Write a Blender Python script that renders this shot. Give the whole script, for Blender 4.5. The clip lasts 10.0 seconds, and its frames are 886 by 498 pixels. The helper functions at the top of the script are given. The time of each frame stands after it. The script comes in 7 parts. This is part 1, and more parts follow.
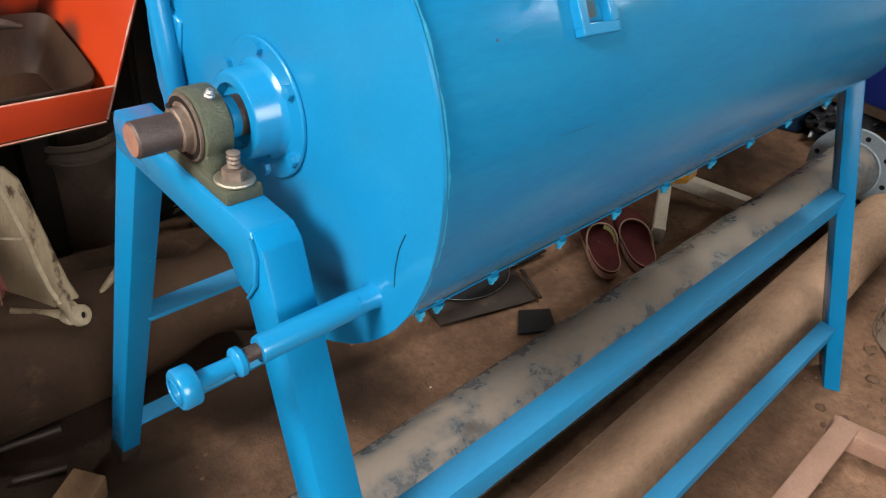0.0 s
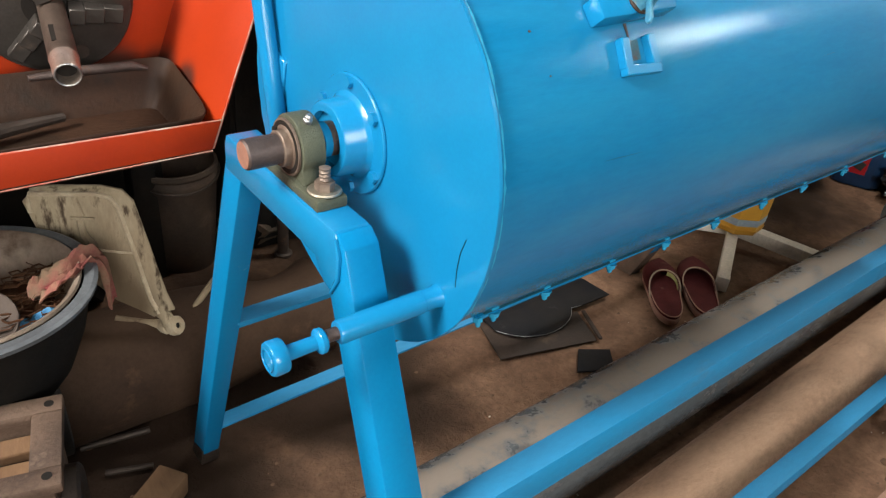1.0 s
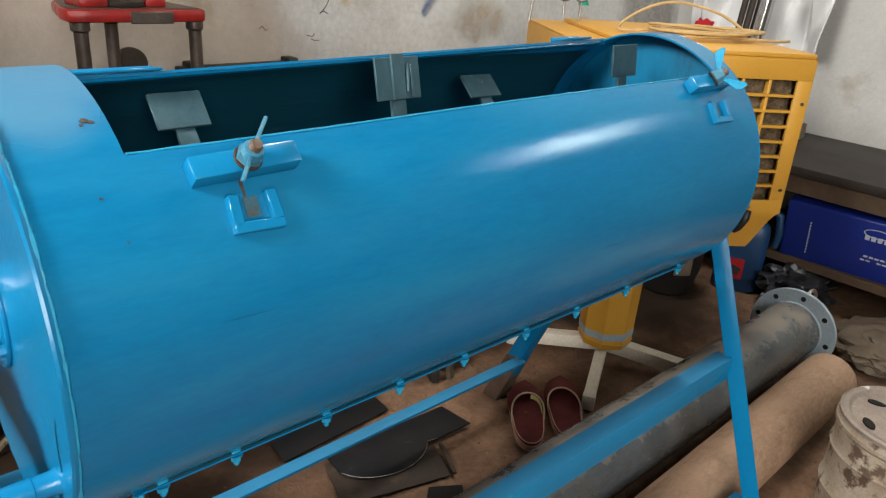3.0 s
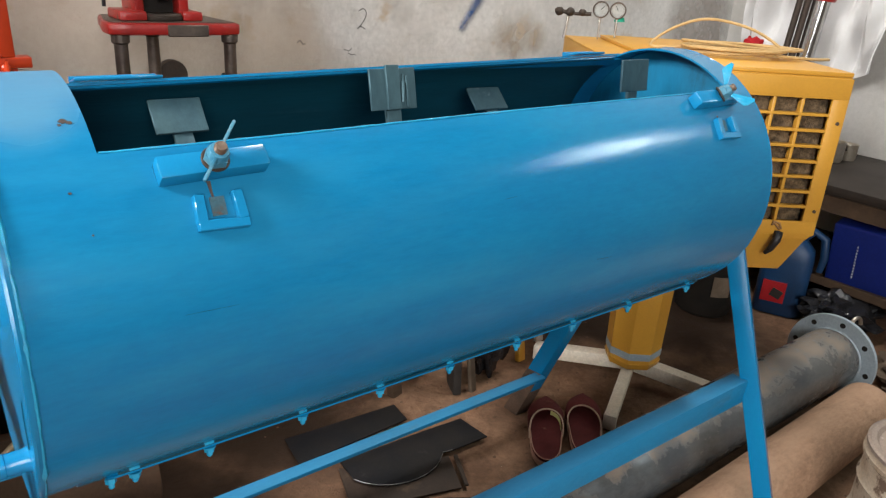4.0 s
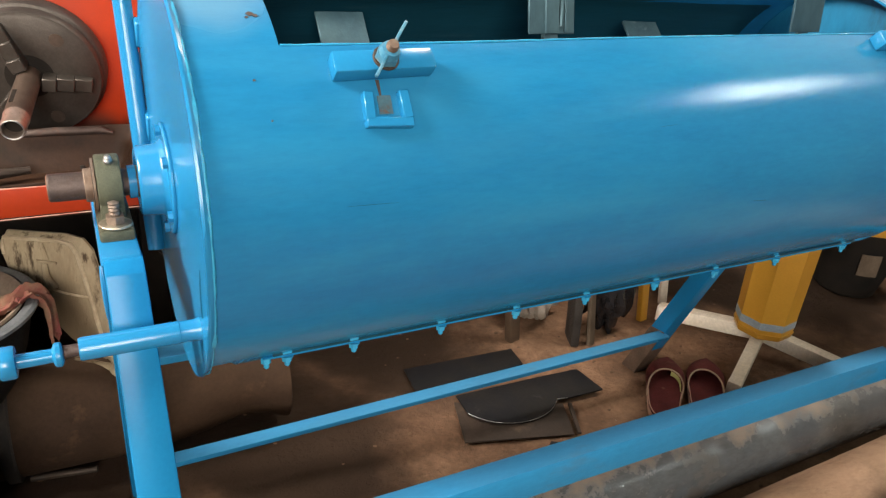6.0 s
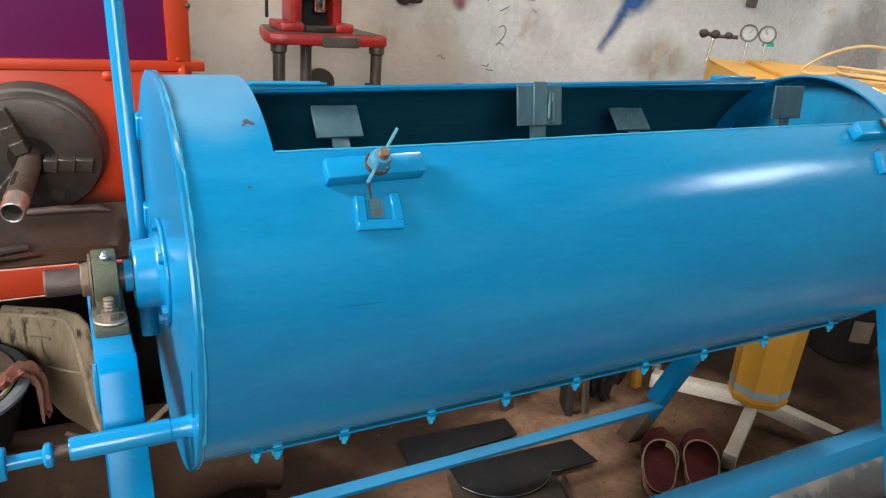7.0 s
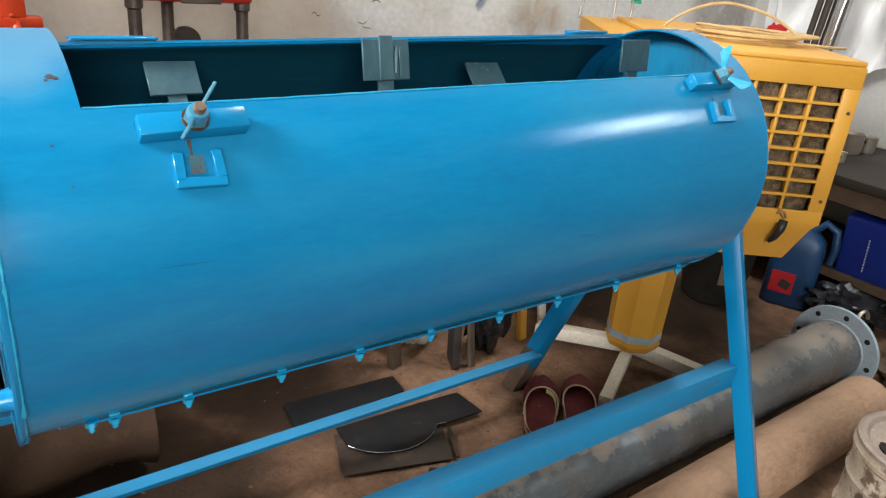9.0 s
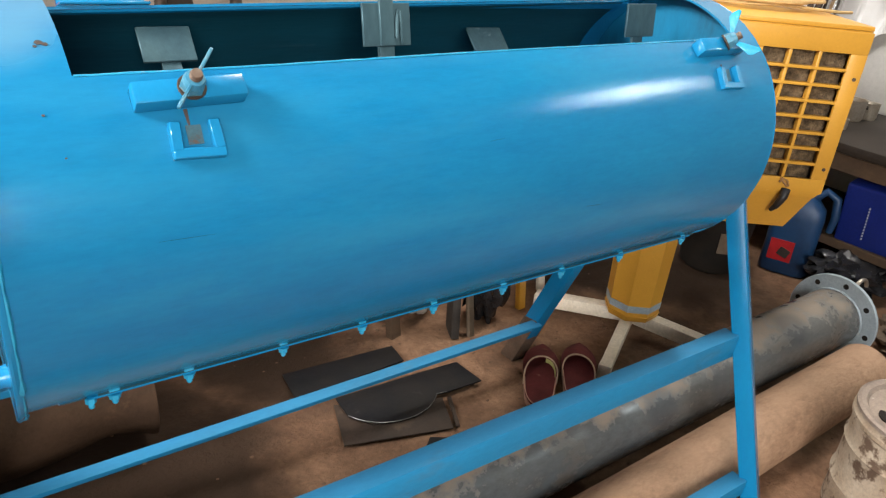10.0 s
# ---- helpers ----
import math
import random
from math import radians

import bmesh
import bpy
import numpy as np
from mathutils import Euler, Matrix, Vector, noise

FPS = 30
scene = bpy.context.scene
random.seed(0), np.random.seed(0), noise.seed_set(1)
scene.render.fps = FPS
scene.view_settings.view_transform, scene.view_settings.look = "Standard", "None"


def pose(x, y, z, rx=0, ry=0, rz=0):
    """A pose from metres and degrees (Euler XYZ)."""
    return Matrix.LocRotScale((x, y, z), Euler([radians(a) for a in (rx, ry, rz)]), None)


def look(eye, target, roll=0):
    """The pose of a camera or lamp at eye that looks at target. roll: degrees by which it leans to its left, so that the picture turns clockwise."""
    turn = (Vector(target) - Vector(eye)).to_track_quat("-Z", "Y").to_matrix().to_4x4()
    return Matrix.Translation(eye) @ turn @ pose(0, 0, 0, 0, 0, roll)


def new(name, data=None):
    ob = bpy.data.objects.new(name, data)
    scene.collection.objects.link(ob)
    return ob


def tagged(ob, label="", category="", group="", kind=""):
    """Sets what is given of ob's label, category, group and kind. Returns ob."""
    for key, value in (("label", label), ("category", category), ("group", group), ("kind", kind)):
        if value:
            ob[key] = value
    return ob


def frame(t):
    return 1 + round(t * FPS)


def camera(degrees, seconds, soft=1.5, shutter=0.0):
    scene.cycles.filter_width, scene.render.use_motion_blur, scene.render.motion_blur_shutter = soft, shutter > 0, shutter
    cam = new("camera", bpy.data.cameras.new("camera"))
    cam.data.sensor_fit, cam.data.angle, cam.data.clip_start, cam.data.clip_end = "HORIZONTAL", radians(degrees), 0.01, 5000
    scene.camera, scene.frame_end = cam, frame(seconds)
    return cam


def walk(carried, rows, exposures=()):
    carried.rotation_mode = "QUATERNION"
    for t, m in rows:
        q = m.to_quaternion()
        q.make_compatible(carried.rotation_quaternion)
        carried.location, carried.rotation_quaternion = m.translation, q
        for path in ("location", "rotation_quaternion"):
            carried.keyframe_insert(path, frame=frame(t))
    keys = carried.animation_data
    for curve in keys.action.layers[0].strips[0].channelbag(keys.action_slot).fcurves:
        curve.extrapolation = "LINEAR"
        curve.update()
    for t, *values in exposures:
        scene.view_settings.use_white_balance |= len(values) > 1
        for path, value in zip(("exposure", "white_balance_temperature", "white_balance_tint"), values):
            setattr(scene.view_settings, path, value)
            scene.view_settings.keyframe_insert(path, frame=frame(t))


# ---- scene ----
cam = camera(63.1, 10.0, 1.25)
PATH = [
    (0, (-0.298, -0.466, 1.0), (0.913, 0.622, -0.162), 8.2),
    (0.5, (-0.35, -0.515, 1.013), (0.787, 0.705, -0.091), 7.7),
    (1, (-0.351, -0.538, 1.015), (0.758, 0.746, -0.045), 6.5),
    (1.5, (-0.344, -0.531, 1.016), (0.808, 0.741, -0.01), 5.6),
    (2, (-0.333, -0.525, 1.017), (0.894, 0.721, 0.047), 4.9),
    (2.5, (-0.26, -0.578, 1.03), (1.014, 0.698, 0.163), 4.1),
    (3, (-0.105, -0.681, 1.054), (1.16, 0.666, 0.288), 3.9),
    (3.2, (-0.072, -0.7, 1.054), (1.167, 0.676, 0.297), 3.9),
    (4.3, (-0.048, -0.76, 1.055), (1.076, 0.721, 0.319), 3.8),
    (4.5, (-0.05, -0.765, 1.053), (1.055, 0.726, 0.306), 3.8),
    (5, (-0.054, -0.775, 1.036), (0.984, 0.741, 0.246), 4.0),
    (5.5, (-0.075, -0.76, 1.002), (0.855, 0.792, 0.15), 4.0),
    (5.7, (-0.082, -0.756, 1.005), (0.808, 0.816, 0.145), 4.0),
    (6.8, (-0.094, -0.743, 1.036), (0.76, 0.896, 0.272), 4.5),
    (7, (-0.084, -0.749, 1.055), (0.81, 0.89, 0.339), 4.7),
    (7.5, (-0.06, -0.763, 1.077), (0.928, 0.856, 0.442), 5.0),
    (8, (-0.049, -0.77, 1.076), (1.007, 0.809, 0.451), 5.3),
    (8.5, (-0.031, -0.785, 1.079), (1.06, 0.742, 0.387), 5.5),
    (9, (-0.022, -0.792, 1.053), (1.072, 0.685, 0.264), 5.5),
    (9.5, (-0.02, -0.783, 1.052), (1.076, 0.665, 0.213), 5.6),
    (10, (-0.02, -0.773, 1.049), (1.069, 0.662, 0.181), 5.6),
]
EXPOSURES = [(0, -0.13, 6500, 9), (0.5, -0.04, 6500, 9), (1.5, -0.06, 6550, 6), (2.5, -0.18, 6550, 4), (3, -0.26, 6500, 6), (4.5, -0.01, 6500, 9), (5, 0.06, 6550, 9), (5.5, 0.2, 7500, 12), (7, 0.0, 6300, 7), (8, -0.07, 6250, 6), (8.5, 0.0, 6250, 6), (9, 0.1, 6350, 7), (9.5, 0.22, 6550, 9), (10, 0.25, 6700, 9)]
walk(cam, [(t, look(eye, target, roll)) for t, eye, target, roll in PATH], EXPOSURES)

# ---- world and light ----
W = bpy.data.worlds.new("sky")
scene.world = W
W.use_nodes = True
wn = W.node_tree.nodes
sky = wn.new("ShaderNodeTexSky")
sky.sky_type = "NISHITA"
sky.sun_disc = False
sky.sun_elevation, sky.sun_rotation = radians(48), radians(200)
wn["Background"].inputs[1].default_value = 0.12
W.node_tree.links.new(sky.outputs[0], wn["Background"].inputs[0])


def sky_lamp(name, eye, target, sx, sy, watts, color):
    d = bpy.data.lights.new(name, "AREA")
    d.shape, d.size, d.size_y, d.energy, d.color = "RECTANGLE", sx, sy, watts, color
    ob = new(name, d)
    ob.matrix_world = look(eye, target)
    return ob


sunlight = bpy.data.lights.new("sun", "SUN")
sunlight.energy, sunlight.angle, sunlight.color = 2.5, radians(0.5), (1.0, 0.95, 0.88)
sun = new("sun", sunlight)
sun.matrix_world = look((0, 0, 8), (0, 0.0 + 3.0, 8 - 3.4))
# daylight in the high left, wide front and small right windows, plus two added lamps
sky_lamp("left_daylight", (-2.16, -0.05, 2.42), (0, 0, 0.72), 1.0, 0.75, 185, (1.0, 0.98, 0.96))
sky_lamp("front_daylight", (-1.1, -3.55, 1.95), (0.5, 0.1, 0.6), 1.9, 1.7, 165, (1.0, 0.98, 0.96))
sky_lamp("window_daylight", (2.98, -1.52, 2.26), (1.4, -0.4, 0.0), 0.34, 0.20, 7, (0.80, 0.97, 1.0))
# small extra lamp in the right window for the core of the drum's glint
sky_lamp("glint_core", (2.965, -1.50, 2.27), (1.5, -0.5, 0.0), 0.09, 0.08, 6.5, (0.80, 0.97, 1.0))
# added fill lamp overhead, brightens the floor and pipes on the right
sky_lamp("right_fill", (1.95, 0.55, 3.28), (1.75, -0.3, 0.0), 0.5, 0.5, 60, (1.0, 0.99, 0.97))


# ---- materials ----
def mat(name, a, b=None, rough=0.5, metal=0.0, scale=6.0, fine=90.0, bump=0.12, grain=0.18, spots=None,
        spot_scale=14.0, spot_at=0.62, soft=0.05, spot_rough=0.85, coat=0.0, stretch=(1, 1, 1), big=0.0, dist=0.002, spec=None):
    """A painted, metal or earthen surface: two tones, a fine grain, and worn or stained spots."""
    m = bpy.data.materials.new(name)
    m.use_nodes = True
    nt = m.node_tree
    n, l = nt.nodes, nt.links
    p = n["Principled BSDF"]
    tc = n.new("ShaderNodeTexCoord")
    mp = n.new("ShaderNodeMapping")
    mp.inputs["Scale"].default_value = stretch
    l.new(tc.outputs["Object"], mp.inputs["Vector"])

    def noise_of(s, detail=5.0, roughness=0.6, w=0.0):
        t = n.new("ShaderNodeTexNoise")
        t.inputs["Scale"].default_value = s
        t.inputs["Detail"].default_value = detail
        t.inputs["Roughness"].default_value = roughness
        l.new(mp.outputs[0], t.inputs["Vector"])
        return t.outputs["Fac"]

    def ramp(src, lo, hi):
        r = n.new("ShaderNodeMapRange")
        r.inputs["From Min"].default_value, r.inputs["From Max"].default_value = lo, hi
        l.new(src, r.inputs["Value"])
        return r.outputs[0]

    def mix(fac, x, y, blend="MIX"):
        k = n.new("ShaderNodeMix")
        k.data_type, k.blend_type = "RGBA", blend
        for sock, v in ((0, fac), (6, x), (7, y)):
            if isinstance(v, (int, float)):
                k.inputs[sock].default_value = v
            elif isinstance(v, tuple):
                k.inputs[sock].default_value = (*v, 1)
            else:
                l.new(v, k.inputs[sock])
        return k.outputs[2]

    b = b or tuple(c * 0.78 for c in a)
    col = mix(ramp(noise_of(scale), 0.35, 0.65), a, b)
    fine_out = noise_of(fine, 6.0, 0.7)
    g = ramp(fine_out, 0.3, 0.7)
    lo, hi = 1 - grain, 1 + grain * 0.5
    k = n.new("ShaderNodeMapRange")
    k.inputs["To Min"].default_value, k.inputs["To Max"].default_value = lo, hi
    l.new(g, k.inputs["Value"])
    col = mix(1.0, col, k.outputs[0], "MULTIPLY")
    rough_out = None
    if spots:
        s = ramp(noise_of(spot_scale, 7.0, 0.68), spot_at, spot_at + soft)
        col = mix(s, col, spots)
        q = n.new("ShaderNodeMapRange")
        q.inputs["To Min"].default_value, q.inputs["To Max"].default_value = rough, spot_rough
        l.new(s, q.inputs["Value"])
        rough_out = q.outputs[0]
        if metal:
            qm = n.new("ShaderNodeMapRange")
            qm.inputs["To Min"].default_value, qm.inputs["To Max"].default_value = metal, 0.0
            l.new(s, qm.inputs["Value"])
            l.new(qm.outputs[0], p.inputs["Metallic"])
    l.new(col, p.inputs["Base Color"])
    if rough_out is None:
        q = n.new("ShaderNodeMapRange")
        q.inputs["To Min"].default_value, q.inputs["To Max"].default_value = rough * 0.88, min(1.0, rough * 1.12)
        l.new(g, q.inputs["Value"])
        rough_out = q.outputs[0]
    l.new(rough_out, p.inputs["Roughness"])
    if not (spots and metal):
        p.inputs["Metallic"].default_value = metal
    p.inputs["Coat Weight"].default_value = coat
    p.inputs["Specular IOR Level"].default_value = spec if spec is not None else (0.45 if rough < 0.45 else 0.14)
    p.inputs["Coat Roughness"].default_value = 0.5
    bp = n.new("ShaderNodeBump")
    bp.inputs["Strength"].default_value = min(1.0, bump * 4)
    bp.inputs["Distance"].default_value = dist
    if big:
        addn = n.new("ShaderNodeMath")
        addn.operation = "MULTIPLY_ADD"
        l.new(noise_of(scale * 1.7), addn.inputs[0])
        addn.inputs[1].default_value = big
        l.new(fine_out, addn.inputs[2])
        l.new(addn.outputs[0], bp.inputs["Height"])
    else:
        l.new(fine_out, bp.inputs["Height"])
    l.new(bp.outputs[0], p.inputs["Normal"])
    return m


BLUE = mat("blue_gloss_paint", (0.007, 0.180, 0.372), (0.006, 0.158, 0.335), rough=0.22, scale=5, fine=260, bump=0.03, grain=0.05,
           spots=(0.10, 0.19, 0.26), spot_scale=9, spot_at=0.72, soft=0.25, spot_rough=0.4, dist=0.0006, spec=0.42)
BLUE_SHELL = mat("brushed_blue_paint", (0.007, 0.176, 0.350), (0.004, 0.124, 0.285), rough=0.15, scale=5, fine=190, bump=0.045, grain=0.10, spots=(0.018, 0.182, 0.328), spot_scale=6, spot_at=0.50, soft=0.26, spot_rough=0.19, dist=0.0013, stretch=(0.24, 1, 1), spec=0.36, big=0.5)
BLUE_LEG = mat("blue_leg_paint", (0.003, 0.170, 0.365), (0.004, 0.152, 0.330), rough=0.25, scale=6, fine=220, bump=0.04, grain=0.06, spots=(0.06, 0.17, 0.26), spot_scale=10, spot_at=0.68, soft=0.2, spot_rough=0.42, dist=0.0008, spec=0.14)
BLUE_RAIL = mat("pale_blue_rail_paint", (0.012, 0.200, 0.400), (0.018, 0.178, 0.350), rough=0.42, scale=9, fine=150, bump=0.06, grain=0.10, spots=(0.07, 0.14, 0.20), spot_scale=12, spot_at=0.62, soft=0.2, spot_rough=0.7, stretch=(0.4, 1, 1), spec=0.15)
SLOT = mat("scraped_slot", (0.05, 0.15, 0.20), (0.07, 0.10, 0.11), rough=0.5, scale=60, fine=260, spots=(0.16, 0.075, 0.04), spot_scale=60, spot_at=0.56, soft=0.1)
WING = mat("pale_scraped_blue", (0.07, 0.22, 0.30), (0.03, 0.17, 0.28), rough=0.35, scale=60, fine=260, bump=0.1, spots=(0.24, 0.22, 0.19), spot_scale=50, spot_at=0.6, soft=0.1)
TIN = mat("grey_galvanised_rim", (0.16, 0.168, 0.175), (0.10, 0.105, 0.11), rough=0.45, metal=0.3, scale=14, fine=160)
BLUE_SMEAR = mat("grubby_blue_paint", (0.005, 0.175, 0.34), (0.010, 0.13, 0.24), rough=0.4, scale=9, fine=120, bump=0.05, grain=0.12, spots=(0.012, 0.055, 0.085), spot_scale=11, spot_at=0.56, soft=0.16, spot_rough=0.6, stretch=(1, 1, 0.35))
BLUE_WELD = mat("lumpy_blue_weld", (0.012, 0.24, 0.44), (0.02, 0.30, 0.50), rough=0.16, scale=60, fine=300, bump=0.2, grain=0.1, dist=0.0012)
# same blue paint, darkened for shade inside the drum and along the seam
BLUE_SHADE_SCRATCH = mat("blue_shade_and_scratch", (0.005, 0.048, 0.072), (0.005, 0.028, 0.044), rough=0.45, stretch=(0.14, 1, 1), scale=7, fine=160, bump=0.06, grain=0.12,
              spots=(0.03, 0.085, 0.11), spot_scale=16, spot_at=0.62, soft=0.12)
PADDLE = mat("paddle_steel", (0.065, 0.120, 0.14), (0.040, 0.085, 0.11), rough=0.45, metal=0.3, scale=14, bump=0.08, spots=(0.17, 0.22, 0.24), spot_scale=28, spot_at=0.64, soft=0.1, stretch=(1, 1, 0.4))
SHAFT = mat("turned_steel_rusting", (0.115, 0.088, 0.078), (0.078, 0.057, 0.050), rough=0.45, metal=0.6, scale=40, fine=300, spots=(0.12, 0.058, 0.037), spot_scale=60, spot_at=0.57, soft=0.2)
STUB_END = mat("turned_bright_end", (0.34, 0.27, 0.22), (0.24, 0.18, 0.14), rough=0.3, metal=0.6, scale=40, fine=220, bump=0.06)
STUB = mat("turned_brown_steel", (0.135, 0.095, 0.072), (0.085, 0.060, 0.046), rough=0.36, metal=0.45, scale=40, fine=220, bump=0.06)
SHAFT_FACE = mat("sawn_steel_rust", (0.28, 0.14, 0.095), (0.21, 0.10, 0.07), rough=0.7, scale=80, fine=400)
BEARING = mat("cast_iron_green", (0.105, 0.112, 0.075), (0.075, 0.078, 0.055), rough=0.5, metal=0.25, scale=30, fine=420, bump=0.2, grain=0.2, spots=(0.10, 0.07, 0.05), spot_scale=40, spot_at=0.63, soft=0.1)
ZINC = mat("zinc_washer", (0.42, 0.38, 0.30), (0.33, 0.27, 0.20), rough=0.4, metal=0.8, scale=60, fine=300)
BOLT_STEEL = mat("bolt_steel_brown", (0.25, 0.195, 0.155), (0.17, 0.12, 0.09), rough=0.5, metal=0.6, scale=60, fine=300)
BARE = mat("bare_steel", (0.45, 0.44, 0.42), (0.36, 0.34, 0.32), rough=0.3, metal=0.9, scale=30, fine=300)
ORANGE = mat("orange_enamel", (0.40, 0.035, 0.006), (0.33, 0.028, 0.005), rough=0.38, scale=4, fine=200, bump=0.03, grain=0.07, spots=(0.20, 0.06, 0.03), spot_scale=8, spot_at=0.68, soft=0.12)
CHIP = mat("chipped_edge", (0.42, 0.35, 0.28), (0.42, 0.05, 0.02), rough=0.6, scale=22, fine=200)
PURPLE = mat("purple_panel", (0.115, 0.007, 0.075), (0.100, 0.006, 0.066), rough=0.35, scale=3, fine=200, bump=0.02, grain=0.06)
CREAM = mat("cream_cast_paint", (0.38, 0.305, 0.20), (0.25, 0.185, 0.115), rough=0.55, scale=12, fine=160, bump=0.15, spots=(0.07, 0.048, 0.03), spot_scale=30, spot_at=0.545, soft=0.08, stretch=(1, 1, 0.28))
CHUCK = mat("chuck_iron", (0.085, 0.074, 0.065), (0.058, 0.050, 0.043), rough=0.45, metal=0.55, scale=16, fine=220, bump=0.06, spots=(0.10, 0.065, 0.045), spot_scale=10, spot_at=0.6, soft=0.15)
TRAY = mat("sooty_tray", (0.024, 0.015, 0.010), (0.054, 0.025, 0.014), rough=0.48, metal=0.0, scale=7, fine=120, bump=0.12, spots=(0.014, 0.011, 0.009), spot_scale=7, spot_at=0.53, soft=0.15, spot_rough=0.55, spec=0.14)
BLACK = mat("black_grime_and_shade", (0.010, 0.009, 0.008), (0.018, 0.014, 0.011), rough=0.7, scale=10, bump=0.2)
DARK = mat("dark_rubber_grey", (0.030, 0.027, 0.025), (0.045, 0.038, 0.033), rough=0.65, scale=10, fine=140, bump=0.15, spots=(0.12, 0.085, 0.06), spot_scale=9, spot_at=0.6, soft=0.12)
WALL = mat("old_plaster", (0.56, 0.545, 0.525), (0.50, 0.475, 0.445), rough=0.85, scale=2.6, fine=55, bump=0.25, grain=0.16, spots=(0.42, 0.335, 0.245), spot_scale=6.5, spot_at=0.60, soft=0.10, big=0.6)
WALL_R = mat("pale_plaster", (0.47, 0.455, 0.435), (0.40, 0.38, 0.35), rough=0.85, scale=2.0, fine=60, bump=0.12, grain=0.08, spots=(0.30, 0.25, 0.20), spot_scale=3.5, spot_at=0.60, soft=0.18, big=0.6)
# unseen ceiling and walls, kept dark to cut bounced light
CEIL = mat("ceiling_sheet", (0.12, 0.115, 0.11), rough=0.6, scale=3, metal=0.0)
WALL_DIM = mat("darkened_plaster", (0.20, 0.185, 0.165), (0.15, 0.135, 0.12), rough=0.9, scale=2.0, fine=60, bump=0.12, spots=(0.10, 0.09, 0.08), spot_scale=3.0, spot_at=0.58, soft=0.15)
DIRT = mat("packed_earth", (0.262, 0.150, 0.091), (0.140, 0.078, 0.048), rough=0.95, scale=6, fine=60, bump=0.7, grain=0.3, spots=(0.11, 0.068, 0.046), spot_scale=3.2, spot_at=0.58, soft=0.18, big=1.4, dist=0.006, spot_rough=0.9)
CLOD = mat("clods", (0.165, 0.098, 0.061), (0.100, 0.059, 0.038), rough=0.95, scale=30, fine=200, bump=0.4)
YELLOW = mat("yellow_enamel", (0.56, 0.282, 0.036), (0.48, 0.238, 0.029), rough=0.4, scale=4, fine=200, bump=0.03, grain=0.07, spots=(0.40, 0.22, 0.06), spot_scale=9, spot_at=0.68, soft=0.1)
PAD_FIBRE = mat("cooling_pad_fibre", (0.24, 0.165, 0.095), (0.075, 0.052, 0.032), rough=0.95, scale=60, fine=220, bump=0.9, grain=0.5, dist=0.006)
OFFWHITE = mat("dirty_white_paint", (0.78, 0.71, 0.60), (0.66, 0.57, 0.44), rough=0.6, scale=8, fine=140, bump=0.1, spots=(0.26, 0.17, 0.10), spot_scale=12, spot_at=0.60, soft=0.12)
PIPE_GREY = mat("oiled_pipe_scale", (0.115, 0.116, 0.112), (0.078, 0.090, 0.098), rough=0.20, metal=0.1, scale=6.0, fine=110, bump=0.10, grain=0.30, spots=(0.085, 0.066, 0.052), spot_scale=11, spot_at=0.54, soft=0.14, spot_rough=0.5, stretch=(0.5, 1, 1), spec=0.6)
PIPE_BROWN = mat("dusty_rust_pipe", (0.41, 0.262, 0.170), (0.27, 0.162, 0.102), rough=0.7, scale=7, fine=95, bump=0.25, grain=0.32, spots=(0.23, 0.145, 0.095), spot_scale=6, spot_at=0.60, soft=0.15, stretch=(0.5, 1, 1))
FLANGE = mat("grey_primer_flange", (0.36, 0.42, 0.46), (0.29, 0.345, 0.38), rough=0.5, metal=0.2, scale=12, fine=160, bump=0.08, spots=(0.55, 0.55, 0.53), spot_scale=26, spot_at=0.66, soft=0.06)
PLATE = mat("mill_scale_plate", (0.011, 0.011, 0.013), (0.018, 0.016, 0.015), rough=0.55, scale=11, fine=140, bump=0.08, spots=(0.060, 0.056, 0.053), spot_scale=15, spot_at=0.64, soft=0.16, spot_rough=0.5, spec=0.10)
PLATE_BROWN = mat("rust_dusted_plate", (0.055, 0.038, 0.029), (0.034, 0.026, 0.021), rough=0.6, metal=0.1, scale=9, fine=140, bump=0.1, spots=(0.11, 0.075, 0.052), spot_scale=12, spot_at=0.58, soft=0.2)
MAROON = mat("maroon_footbed", (0.120, 0.026, 0.025), (0.085, 0.019, 0.018), rough=0.75, scale=20, fine=200, bump=0.12, spots=(0.19, 0.09, 0.07), spot_scale=18, spot_at=0.63, soft=0.1)
SOLE = mat("pink_sole_edge", (0.46, 0.27, 0.20), (0.38, 0.20, 0.145), rough=0.8, scale=25, fine=160)
STRAP = mat("olive_strap", (0.36, 0.33, 0.13), (0.30, 0.26, 0.10), rough=0.7, scale=25, fine=160)
STRAP_PINK = mat("beige_strap_edge", (0.40, 0.28, 0.20), rough=0.7, scale=25, fine=160)
RED = mat("chipped_red_enamel", (0.36, 0.016, 0.013), (0.22, 0.013, 0.010), rough=0.32, scale=14, fine=160, bump=0.10, spots=(0.13, 0.09, 0.065), spot_scale=24, spot_at=0.60, soft=0.05, spot_rough=0.6)
IRON = mat("worn_iron", (0.115, 0.088, 0.07), (0.065, 0.048, 0.04), rough=0.42, metal=0.5, scale=18, fine=160, bump=0.12, spots=(0.20, 0.11, 0.06), spot_scale=16, spot_at=0.62, soft=0.1)
DARK_IRON = mat("greasy_dark_iron", (0.045, 0.036, 0.030), (0.065, 0.048, 0.038), rough=0.5, metal=0.4, scale=16, fine=140, bump=0.15)
